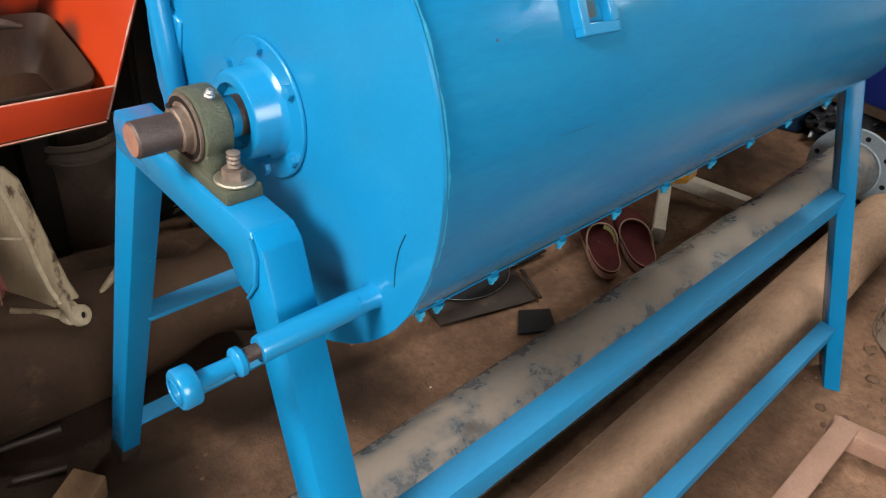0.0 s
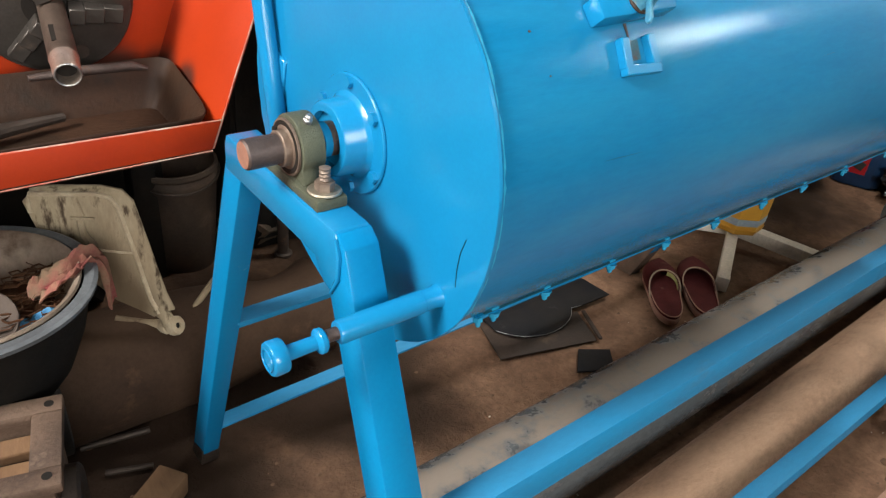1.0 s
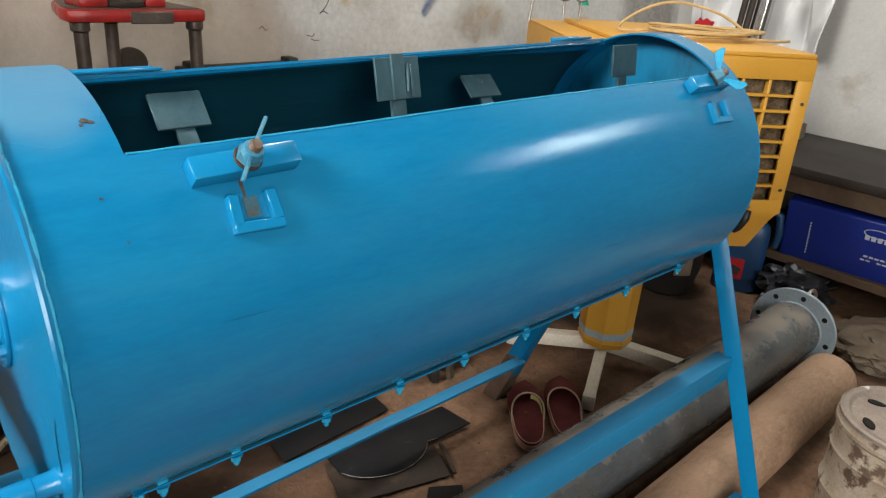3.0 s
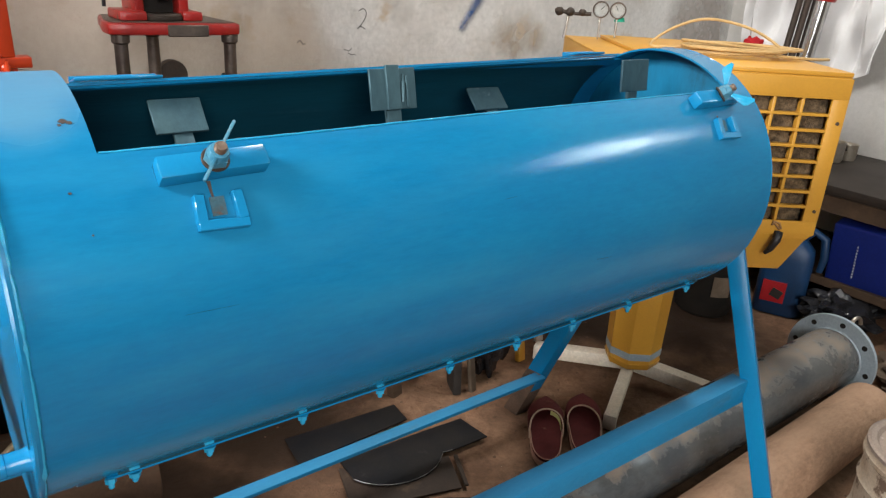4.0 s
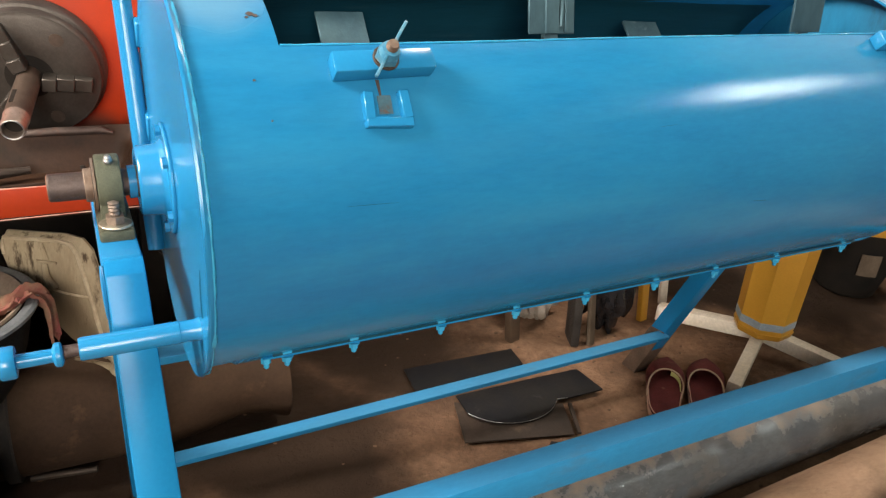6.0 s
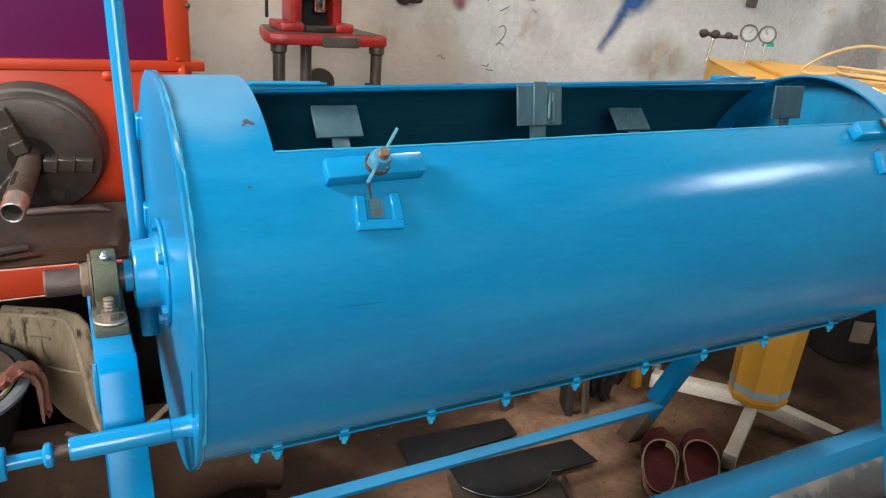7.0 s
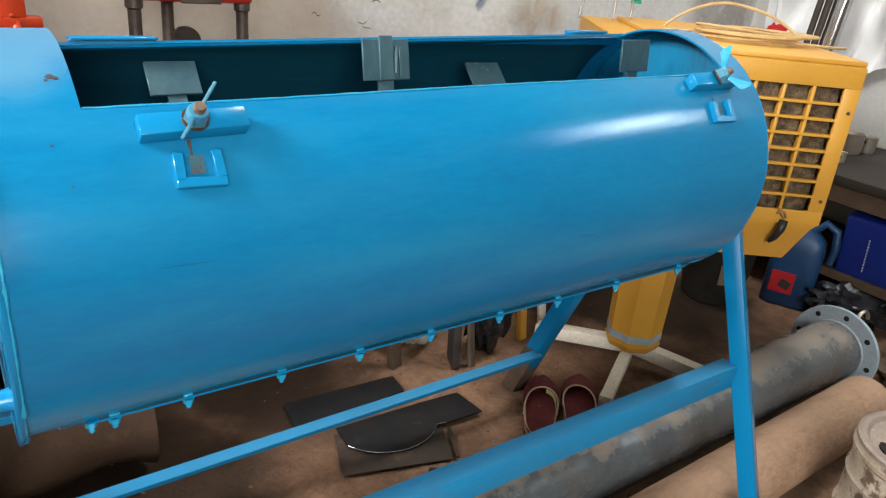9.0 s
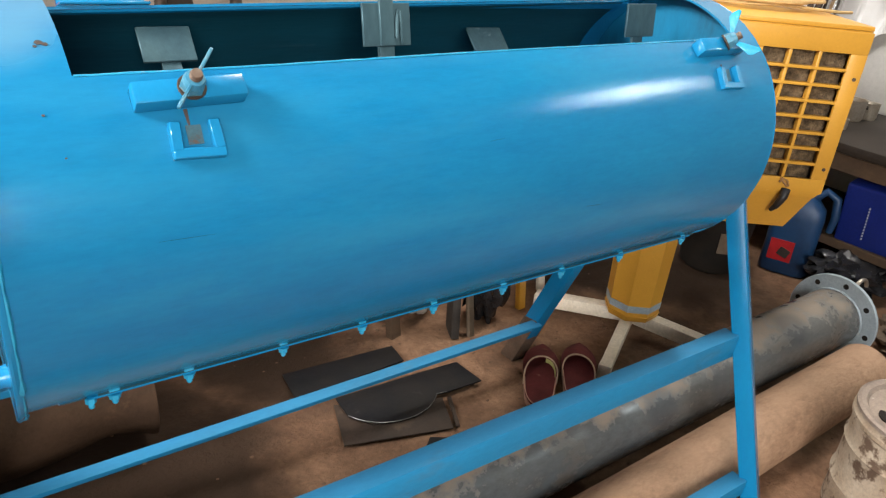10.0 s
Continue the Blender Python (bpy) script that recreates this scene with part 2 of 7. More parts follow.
WOOD = mat("weathered_board", (0.30, 0.165, 0.075), (0.20, 0.105, 0.048), rough=0.75, scale=7, fine=90, bump=0.2, stretch=(0.15, 1, 1), spots=(0.10, 0.06, 0.035), spot_scale=16, spot_at=0.58, soft=0.1)
WOOD_DARK = mat("dark_plank", (0.11, 0.07, 0.045), (0.075, 0.05, 0.034), rough=0.8, scale=8, fine=90, bump=0.2, stretch=(0.2, 1, 1))
TABLE = mat("grimy_table_top", (0.040, 0.032, 0.027), (0.026, 0.021, 0.018), rough=0.55, scale=6, fine=120, bump=0.1, spots=(0.065, 0.05, 0.04), spot_scale=5, spot_at=0.58, soft=0.2)
CLOTH = mat("white_cloth", (0.70, 0.69, 0.69), (0.62, 0.61, 0.60), rough=0.9, scale=9, fine=500, bump=0.1, grain=0.08)
RED_CLOTH = mat("red_cloth", (0.42, 0.02, 0.025), rough=0.9, scale=20, fine=300)
CHROME = mat("polished_tube", (0.62, 0.62, 0.62), (0.5, 0.5, 0.5), rough=0.15, metal=1.0, scale=20, fine=200, bump=0.01, grain=0.05)
BLACK_GLOSS = mat("black_plastic", (0.015, 0.015, 0.017), rough=0.3, scale=20, bump=0.05)
BAG = mat("black_bin_film", (0.018, 0.018, 0.02), rough=0.25, scale=20, fine=60, bump=0.3)
JUG = mat("blue_jug_plastic", (0.012, 0.052, 0.14), (0.009, 0.038, 0.10), rough=0.4, scale=12, fine=140)
CARTON = mat("deep_blue_print", (0.012, 0.028, 0.22), (0.010, 0.024, 0.19), rough=0.35, scale=10, fine=140, bump=0.03)
PRINT = mat("pale_print", (0.55, 0.58, 0.66), rough=0.5)
CABLE = mat("straw_cable", (0.50, 0.33, 0.145), (0.40, 0.26, 0.11), rough=0.5, scale=30, fine=200)
CAN = mat("old_white_drum", (0.42, 0.35, 0.27), (0.27, 0.20, 0.14), rough=0.5, scale=10, fine=160, bump=0.15, grain=0.3, spots=(0.10, 0.065, 0.045), spot_scale=12, spot_at=0.54, soft=0.06)
CAN_TOP = mat("worn_drum_lid", (0.24, 0.19, 0.16), (0.34, 0.27, 0.22), rough=0.55, metal=0.3, scale=11, fine=160, bump=0.12, spots=(0.58, 0.52, 0.47), spot_scale=8, spot_at=0.60, soft=0.04)
PINKPAINT = mat("red_paint_smear", (0.50, 0.10, 0.09), (0.56, 0.22, 0.19), rough=0.8, scale=50)
BUCKET = mat("earthy_dark_rubber", (0.050, 0.038, 0.030), (0.085, 0.058, 0.042), rough=0.7, scale=8, fine=140, bump=0.15, spots=(0.13, 0.092, 0.066), spot_scale=9, spot_at=0.57, soft=0.12)
RUBBER = mat("black_rubber", (0.009, 0.0085, 0.008), (0.014, 0.012, 0.010), spec=0.06, rough=0.6, scale=10, fine=140, bump=0.12, spots=(0.035, 0.026, 0.02), spot_scale=9, spot_at=0.6, soft=0.12)
STAINED = mat("stained_aluminium", (0.30, 0.235, 0.18), (0.17, 0.115, 0.08), rough=0.5, metal=0.35, scale=9, fine=160, spots=(0.07, 0.045, 0.03), spot_scale=10, spot_at=0.56, soft=0.15)
ALU = mat("dull_aluminium", (0.55, 0.50, 0.43), (0.40, 0.33, 0.25), rough=0.42, metal=0.8, scale=14, fine=160, spots=(0.22, 0.15, 0.10), spot_scale=10, spot_at=0.60, soft=0.15)
SHAVINGS = mat("rusty_swarf", (0.105, 0.046, 0.022), (0.06, 0.028, 0.015), rough=0.6, metal=0.3, scale=40, fine=200, bump=0.3)
RAG = mat("pink_print_rag", (0.23, 0.135, 0.085), (0.20, 0.045, 0.045), rough=0.9, scale=26, fine=260, bump=0.15, spots=(0.16, 0.11, 0.07), spot_scale=22, spot_at=0.55, soft=0.1)
WRAP = mat("blue_film_scrap", (0.035, 0.15, 0.30), (0.06, 0.20, 0.34), rough=0.5, scale=40)
CAST = mat("bare_casting", (0.135, 0.088, 0.062), (0.070, 0.047, 0.035), rough=0.7, scale=12, fine=180, bump=0.3, grain=0.25, spots=(0.24, 0.17, 0.125), spot_scale=12, spot_at=0.60, soft=0.15)
TANK = mat("rusted_tank", (0.060, 0.034, 0.020), (0.032, 0.018, 0.011), rough=0.8, scale=6, fine=120, bump=0.2, spots=(0.125, 0.068, 0.036), spot_scale=5, spot_at=0.58, soft=0.15)
TAN = mat("tan_wood_block", (0.25, 0.145, 0.078), (0.18, 0.102, 0.056), rough=0.85, scale=10, fine=140, bump=0.2, stretch=(1, 0.3, 1))
RUST_TUBE = mat("pink_rust_tube", (0.36, 0.215, 0.155), (0.28, 0.16, 0.11), rough=0.75, scale=10, fine=160, bump=0.15, grain=0.2)
SACK = mat("brown_sacking", (0.150, 0.112, 0.080), (0.095, 0.070, 0.050), rough=0.95, scale=12, fine=240, bump=0.3)
FILM = mat("dusty_plastic_film", (0.34, 0.29, 0.24), (0.17, 0.135, 0.105), rough=0.35, scale=12, fine=60, bump=0.2)
INK = mat("wall_marker", (0.045, 0.04, 0.038), rough=0.8)
GREEN = mat("green_cap", (0.02, 0.30, 0.20), rough=0.5)
DIAL = mat("dial_face", (0.36, 0.37, 0.36), (0.31, 0.32, 0.31), rough=0.5, scale=40)
CREAM_RAG = mat("pale_rag", (0.62, 0.50, 0.42), (0.54, 0.42, 0.35), rough=0.9, scale=20, fine=260)


def tint_patches(m, places, rgb, amount=0.85, flat_z=True, matt=False):
    """Ragged patches at (x, y, radius): dust on paint, soot, stains and painted-in shade."""
    nt = m.node_tree
    n, l = nt.nodes, nt.links
    p = n["Principled BSDF"]
    src = p.inputs["Base Color"].links[0].from_socket
    tc = n.new("ShaderNodeTexCoord")
    flat = n.new("ShaderNodeMapping")
    flat.inputs["Scale"].default_value = (1, 1, 0 if flat_z else 1)
    nz = n.new("ShaderNodeTexNoise")
    nz.inputs["Scale"].default_value, nz.inputs["Detail"].default_value = 4.5, 6
    l.new(tc.outputs["Object"], flat.inputs["Vector"])
    l.new(flat.outputs[0], nz.inputs["Vector"])
    best = None
    for x, y, r, *z in places:
        d = n.new("ShaderNodeVectorMath")
        d.operation = "DISTANCE"
        l.new(flat.outputs[0], d.inputs[0])
        d.inputs[1].default_value = (x, y, z[0] if z else 0)
        a = n.new("ShaderNodeMath")
        a.operation = "MULTIPLY_ADD"
        l.new(nz.outputs["Fac"], a.inputs[0])
        a.inputs[1].default_value = r * 1.1
        l.new(d.outputs["Value"], a.inputs[2])
        k = n.new("ShaderNodeMapRange")
        k.interpolation_type = "SMOOTHSTEP"
        k.inputs["From Min"].default_value, k.inputs["From Max"].default_value = r * 1.05, r * 1.75
        k.inputs["To Min"].default_value, k.inputs["To Max"].default_value = amount, 0.0
        l.new(a.outputs[0], k.inputs["Value"])
        if best is None:
            best = k.outputs[0]
        else:
            mx = n.new("ShaderNodeMath")
            mx.operation = "MAXIMUM"
            l.new(best, mx.inputs[0])
            l.new(k.outputs[0], mx.inputs[1])
            best = mx.outputs[0]
    mix = n.new("ShaderNodeMix")
    mix.data_type = "RGBA"
    l.new(best, mix.inputs[0])
    l.new(src, mix.inputs[6])
    mix.inputs[7].default_value = (*rgb, 1)
    l.new(mix.outputs[2], p.inputs["Base Color"])
    if matt:
        mr = n.new("ShaderNodeMix")
        l.new(best, mr.inputs[0])
        l.new(p.inputs["Roughness"].links[0].from_socket, mr.inputs[2])
        mr.inputs[3].default_value = 1.0
        l.new(mr.outputs[0], p.inputs["Roughness"])


tint_patches(BLUE_SHELL, ((0.045, 0.06, 0.085), (0.055, -0.01, 0.085), (0.03, -0.06, 0.06)), (0.10, 0.23, 0.31), 0.45, True, True)
# brown patches: stain and the shade on the bracket's lower half, painted together
tint_patches(CREAM, ((-0.165, 0.528, 0.085, 0.300), (-0.135, 0.508, 0.075, 0.262), (-0.20, 0.55, 0.06, 0.335)), (0.085, 0.058, 0.034), 0.88, False)
tint_patches(WALL, ((0.15, 1.176, 0.42, 0.95), (0.75, 1.176, 0.30, 0.72), (0.55, 1.176, 0.35, 1.25), (0.50, 1.176, 0.42, 0.95)), (0.35, 0.27, 0.20), 0.7, False)
tint_patches(ORANGE, ((0.015, 0.62, 0.050, 0.585), (-0.06, 0.64, 0.055, 0.60), (0.03, 0.53, 0.034, 0.60), (-0.16, 0.64, 0.06, 0.57)), (0.035, 0.020, 0.014), 0.9, False)
# dark patches in the earth, painting in the shade by the lathe and heap
tint_patches(DIRT, ((-0.30, 0.45, 0.55), (0.10, 0.62, 0.42), (-0.6, 0.2, 0.5), (0.55, 0.80, 0.35), (0.25, 0.42, 0.30), (2.0, 0.50, 0.38), (1.75, 0.75, 0.35)), (0.026, 0.0155, 0.010), 0.95)


def tint_upper_sides(m, rgb, lo, hi, scale, amount=0.9, patchy=1.3):
    """Dust and earth on the upper side of a thing, a paler tint on rails; patchy, scuffed off in places."""
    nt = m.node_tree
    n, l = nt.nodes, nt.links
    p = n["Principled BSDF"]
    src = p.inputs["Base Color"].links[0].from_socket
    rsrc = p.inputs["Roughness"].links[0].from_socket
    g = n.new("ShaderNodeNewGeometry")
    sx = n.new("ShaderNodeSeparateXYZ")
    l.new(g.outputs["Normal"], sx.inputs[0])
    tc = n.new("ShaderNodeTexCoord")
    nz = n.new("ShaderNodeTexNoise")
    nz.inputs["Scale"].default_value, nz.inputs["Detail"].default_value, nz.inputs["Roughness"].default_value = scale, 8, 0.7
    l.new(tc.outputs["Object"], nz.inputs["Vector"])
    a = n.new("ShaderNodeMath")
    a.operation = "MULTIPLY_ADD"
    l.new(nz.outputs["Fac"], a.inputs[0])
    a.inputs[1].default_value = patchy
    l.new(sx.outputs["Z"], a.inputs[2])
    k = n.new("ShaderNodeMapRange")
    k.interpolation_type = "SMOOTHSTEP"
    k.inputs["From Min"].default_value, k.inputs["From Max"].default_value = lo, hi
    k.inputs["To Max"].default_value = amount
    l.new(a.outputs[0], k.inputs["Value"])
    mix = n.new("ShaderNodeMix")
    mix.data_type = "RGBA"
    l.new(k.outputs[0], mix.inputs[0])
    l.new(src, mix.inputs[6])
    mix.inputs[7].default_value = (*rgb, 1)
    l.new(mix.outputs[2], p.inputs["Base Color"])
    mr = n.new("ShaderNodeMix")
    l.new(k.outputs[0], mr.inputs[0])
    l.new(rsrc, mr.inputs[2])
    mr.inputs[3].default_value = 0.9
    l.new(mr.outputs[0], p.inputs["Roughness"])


tint_upper_sides(PIPE_GREY, (0.235, 0.185, 0.142), 1.72, 2.14, 16.0, 0.8, 2.1)
tint_patches(PIPE_GREY, ((1.10, -0.08, 0.05, 0.14), (1.32, -0.09, 0.06, 0.14), (1.62, -0.06, 0.05, 0.18)), (0.032, 0.038, 0.046), 0.5, False)
# rails: upper faces a little paler
tint_upper_sides(BLUE_RAIL, (0.16, 0.25, 0.30), 1.15, 1.65, 12.0, 0.12)
tint_upper_sides(PIPE_BROWN, (0.39, 0.25, 0.165), 1.35, 1.8, 11.0, 0.6)
tint_upper_sides(DARK, (0.085, 0.068, 0.052), 1.0, 1.7, 10.0, 0.7)
tint_upper_sides(TANK, (0.050, 0.030, 0.019), 1.3, 1.8, 8.0, 0.5)


# ---- mesh helpers ----
def finish(bm, angle=0.62):
    bmesh.ops.recalc_face_normals(bm, faces=bm.faces)
    for f in bm.faces:
        f.smooth = True
    for e in bm.edges:
        if len(e.link_faces) == 2 and e.calc_face_angle(3.2) > angle:
            e.smooth = False
    return bm


def mesh_of(name, bm, material):
    finish(bm)
    me = bpy.data.meshes.new(name)
    bm.to_mesh(me)
    bm.free()
    me.materials.append(material)
    return me


def plan_scale(centre, k):
    """A plan drawn at another scale, brought to size about a point."""
    c = Vector(centre)
    return Matrix.Translation(c) @ Matrix.Scale(k, 4) @ Matrix.Translation(-c)


# the mixer's plan is at true size; the rest of the shop was drawn smaller, and its earth lies lower
TRUE_PLAN = Matrix.Identity(4)
SHOP_PLAN = plan_scale((-0.08, -0.72, 1.04), 1.036)
HEAP_PLAN = plan_scale((-0.33, -0.53, 1.02), 1.012)
plan = [TRUE_PLAN]
BASE = {}


def thing(name, at, label, category, group="", kind=""):
    """An empty at a thing's base, to carry its parts."""
    ob = new(name)
    ob.empty_display_size = 0.05
    ob.matrix_world = plan[0] @ Matrix.Translation(at)
    BASE[ob.name] = Vector(at)
    return tagged(ob, label, category, group, kind)


def part(name, bm, material, parent, label=""):
    ob = new(name, mesh_of(name, bm, material))
    ob.parent = parent
    if parent.type == "EMPTY":
        ob.matrix_parent_inverse = Matrix.Translation(BASE[parent.name]).inverted()
    return tagged(ob, label)


def single(name, bm, material, label, category, group="", kind=""):
    """A thing of one mesh."""
    ob = new(name, mesh_of(name, bm, material))
    ob.matrix_world = plan[0]
    return tagged(ob, label, category, group, kind)


def frame_of(d, up=(0, 0, 1)):
    """Three axes: u, v across and w along d."""
    w = Vector(d).normalized()
    u = Vector(up).cross(w)
    if u.length < 1e-4:
        u = Vector((1, 0, 0)).cross(w)
        if u.length < 1e-4:
            u = Vector((0, 1, 0))
    u.normalize()
    return u, w.cross(u), w


def box(bm, c, s, rot=None, bev=0.0, seg=1):
    m = Matrix.Translation(c) @ (rot.to_4x4() if rot else Matrix.Identity(4)) @ Matrix.Diagonal((*s, 1))
    g = bmesh.ops.create_cube(bm, size=1.0, matrix=m)
    if bev:
        es = list({e for v in g["verts"] for e in v.link_edges})
        bmesh.ops.bevel(bm, geom=es, offset=bev, segments=seg, affect="EDGES", profile=0.5)
    return bm


def rings(bm, loops, closed=True, caps=True):
    """Faces between loops of points, all of one length."""
    vs = [[bm.verts.new(p) for p in lp] for lp in loops]
    n = len(vs[0])
    for a, b in zip(vs, vs[1:]):
        for i in range(n if closed else n - 1):
            j = (i + 1) % n
            bm.faces.new((a[i], a[j], b[j], b[i]))
    if caps and closed:
        for lp in (vs[0], vs[-1]):
            if n > 2:
                bm.faces.new(lp)
    return vs


def cyl(bm, p0, p1, r0, r1=None, n=24, caps=True):
    r1 = r0 if r1 is None else r1
    u, v, w = frame_of(Vector(p1) - Vector(p0))
    lp = []
    for p, r in ((p0, r0), (p1, r1)):
        lp.append([Vector(p) + r * (math.cos(a) * u + math.sin(a) * v) for a in [2 * math.pi * i / n for i in range(n)]])
    rings(bm, lp, True, caps)
    return bm


def lathe(bm, prof, origin, axis, n=32, caps=True):
    """Turn a profile of (radius, height) round an axis."""
    u, v, w = frame_of(axis)
    lp = [[Vector(origin) + h * w + r * (math.cos(a) * u + math.sin(a) * v) for a in [2 * math.pi * i / n for i in range(n)]] for r, h in prof]
    rings(bm, lp, True, caps)
    return bm


def tube(bm, pts, r, n=8, caps=True, flat=1.0):
    """A round bar along a line of points."""
    pts = [Vector(p) for p in pts]
    u, v, w = frame_of(pts[1] - pts[0])
    lp = []
    for i, p in enumerate(pts):
        d = (pts[min(i + 1, len(pts) - 1)] - pts[max(i - 1, 0)]).normalized()
        u = (u - d * u.dot(d)).normalized()
        v = d.cross(u)
        rr = r[i] if isinstance(r, (list, tuple)) else r
        lp.append([p + rr * (math.cos(a) * u + flat * math.sin(a) * v) for a in [2 * math.pi * k / n for k in range(n)]])
    rings(bm, lp, True, caps)
    return bm


def prism(bm, pts, vec, bev=0.0):
    """A flat outline of points, given depth along vec."""
    a = [bm.verts.new(p) for p in pts]
    b = [bm.verts.new(Vector(p) + Vector(vec)) for p in pts]
    n = len(pts)
    fs = [bm.faces.new(a), bm.faces.new(list(reversed(b)))]
    for i in range(n):
        j = (i + 1) % n
        fs.append(bm.faces.new((a[i], b[i], b[j], a[j])))
    if bev:
        es = list({e for f in fs for e in f.edges})
        bmesh.ops.recalc_face_normals(bm, faces=fs)
        bmesh.ops.bevel(bm, geom=es, offset=bev, segments=2, affect="EDGES", profile=0.5)
    return bm


def section(bm, prof, p0, p1, u, v, bev=0.0):
    """A rolled section: the outline prof in the axes u, v, from p0 to p1."""
    u, v = Vector(u), Vector(v)
    return prism(bm, [Vector(p0) + a * u + b * v for a, b in prof], Vector(p1) - Vector(p0), bev)


def hexbolt(bm, p, axis, r, h, shank=0.0, rs=None, n=6):
    """A hexagon head, and a threaded shank past it."""
    a = Vector(axis).normalized()
    cyl(bm, p, Vector(p) + a * h, r, r, n)
    if shank:
        k = max(4, int(shank / 0.0018))
        rs = rs or r * 0.55
        lathe(bm, [(rs * (1.0 if i % 2 else 0.86), h + shank * i / k) for i in range(k + 1)] + [(rs * 0.6, h + shank + 0.001)], p, a, 12)
    return bm


def sheet(bm, grid, thick, closed=False):
    """A thin curved sheet through rows of points, with thickness along its normal."""
    vs = [[bm.verts.new(p) for p in row] for row in grid]
    fs = []
    for a, b in zip(vs, vs[1:]):
        for i in range(len(a) - 1):
            fs.append(bm.faces.new((a[i], a[i + 1], b[i + 1], b[i])))
    bmesh.ops.recalc_face_normals(bm, faces=fs)
    bmesh.ops.solidify(bm, geom=fs, thickness=thick)
    return bm


def rot(rx=0, ry=0, rz=0):
    return Euler((radians(rx), radians(ry), radians(rz))).to_matrix()


def lump(bm, c, s, seed, n=2, rough=0.25):
    """A rough stone or heap."""
    g = bmesh.ops.create_icosphere(bm, subdivisions=n, radius=1.0)
    for vtx in g["verts"]:
        k = 1 + rough * noise.noise(vtx.co * 1.7 + Vector((seed * 3.1, seed * 1.7, seed)))
        vtx.co = Vector((vtx.co.x * s[0] * k, vtx.co.y * s[1] * k, vtx.co.z * s[2] * k)) + Vector(c)
    return bm


def crumpled(bm, c, s, seed, n=3, rough=0.45):
    """A crumpled bag or cloth heap."""
    g = bmesh.ops.create_icosphere(bm, subdivisions=n, radius=1.0)
    for vtx in g["verts"]:
        q = vtx.co * 2.3 + Vector((seed * 5.3, seed, seed * 2.9))
        k = 1 + rough * (abs(noise.noise(q)) - 0.25) + 0.5 * rough * (abs(noise.noise(q * 2.4)) - 0.25)
        vtx.co = Vector((vtx.co.x * s[0] * k, vtx.co.y * s[1] * k, max(-0.98, vtx.co.z) * s[2] * k)) + Vector(c)
    return bm


B = bmesh.new

# ---- the room ----
X0, X1, Y0, Y1, ZC = -2.28, 3.01, -3.6, 1.176, 3.3


def lie_of_land(x):
    """The earth falls a little from the lathe towards the cooler."""
    f = min(1.0, max(0.0, (x + 0.15) / 0.65))
    return -0.011 - 0.0265 * f * f * (3 - 2 * f)


def ground_height(x, y):
    p = Vector((x, y, 0))
    return 0.010 * (noise.noise(p * 2.1) * 0.55 + noise.noise(p * 6.0) * 0.42 + abs(noise.noise(p * 13.0)) * 0.55 + noise.noise(p * 31.0) * 0.30 + max(0.0, noise.noise(p * 19.0 + Vector((7, 3, 0))) - 0.12) * 0.9) - 0.006 + lie_of_land(x)


bm = B()
xs = [X0 - 0.2 + 1.4 * i / 15 for i in range(15)] + [-1.0 + (X1 + 1.2) * i / 290 for i in range(291)]
ys = [Y0 - 0.2 + 2.2 * i / 22 for i in range(22)] + [-1.5 + 2.72 * i / 190 for i in range(191)]
vs = [[bm.verts.new((x, y, ground_height(x, y))) for y in ys] for x in xs]
for a, b in zip(vs, vs[1:]):
    for i in range(len(ys) - 1):
        bm.faces.new((a[i], b[i], b[i + 1], a[i + 1]))
single("floor", bm, DIRT, "packed brown earth floor, uneven and dusty", "floor", kind="structure")

# earth outside the doors, out to the horizon
bm = B()
for a in ((-400, -400, X0 - 0.2, 400), (X1 + 0.2, -400, 400, 400), (X0 - 0.2, -400, X1 + 0.2, Y0 - 0.2), (X0 - 0.2, Y1 + 0.2, X1 + 0.2, 400)):
    bm.faces.new([bm.verts.new(p) for p in ((a[0], a[1], -0.05), (a[2], a[1], -0.05), (a[2], a[3], -0.05), (a[0], a[3], -0.05))])
single("ground", bm, DIRT, "bare brown earth yard outside the workshop", "ground", kind="structure")

T = 0.2
bm = box(B(), ((X0 + X1) / 2, Y1 + T / 2, ZC / 2), (X1 - X0 + 2 * T, T, ZC + 0.2))
single("wall_back", bm, WALL, "stained off-white plaster wall with marks", "wall", kind="structure")


def wall_with_hole(name, axis, at, lo, hi, h0, h1, z0, z1, label, material):
    """A wall across one axis from lo to hi, with an opening h0..h1, z0..z1."""
    bm = B()
    for a0, a1, b0, b1 in ((lo, h0, -0.1, ZC), (h1, hi, -0.1, ZC), (h0, h1, z1, ZC), (h0, h1, -0.1, z0)):
        if a1 - a0 > 0.001 and b1 - b0 > 0.001:
            c, s = ((a0 + a1) / 2, (b0 + b1) / 2), (a1 - a0, b1 - b0)
            box(bm, (at, c[0], c[1]) if axis == "x" else (c[0], at, c[1]), (T, s[0], s[1]) if axis == "x" else (s[0], T, s[1]))
    bmesh.ops.remove_doubles(bm, verts=bm.verts, dist=0.0005)
    single(name, bm, material, label, "wall", kind="structure")


wall_with_hole("wall_right", "x", X1 + T / 2, -0.95, Y1, -0.95, -0.95, 0, 0, "pale plaster wall beside the bench", WALL_R)
wall_with_hole("wall_right_front", "x", X1 + T / 2, Y0, -0.95, -1.72, -1.32, 2.14, 2.38, "unseen plaster wall, darkened, with a small high window opening", WALL_DIM)
wall_with_hole("wall_left", "x", X0 - T / 2, Y0, Y1, -0.8, 0.8, 1.9, 2.95, "unseen plaster wall, darkened, with a wide high window opening", WALL_DIM)
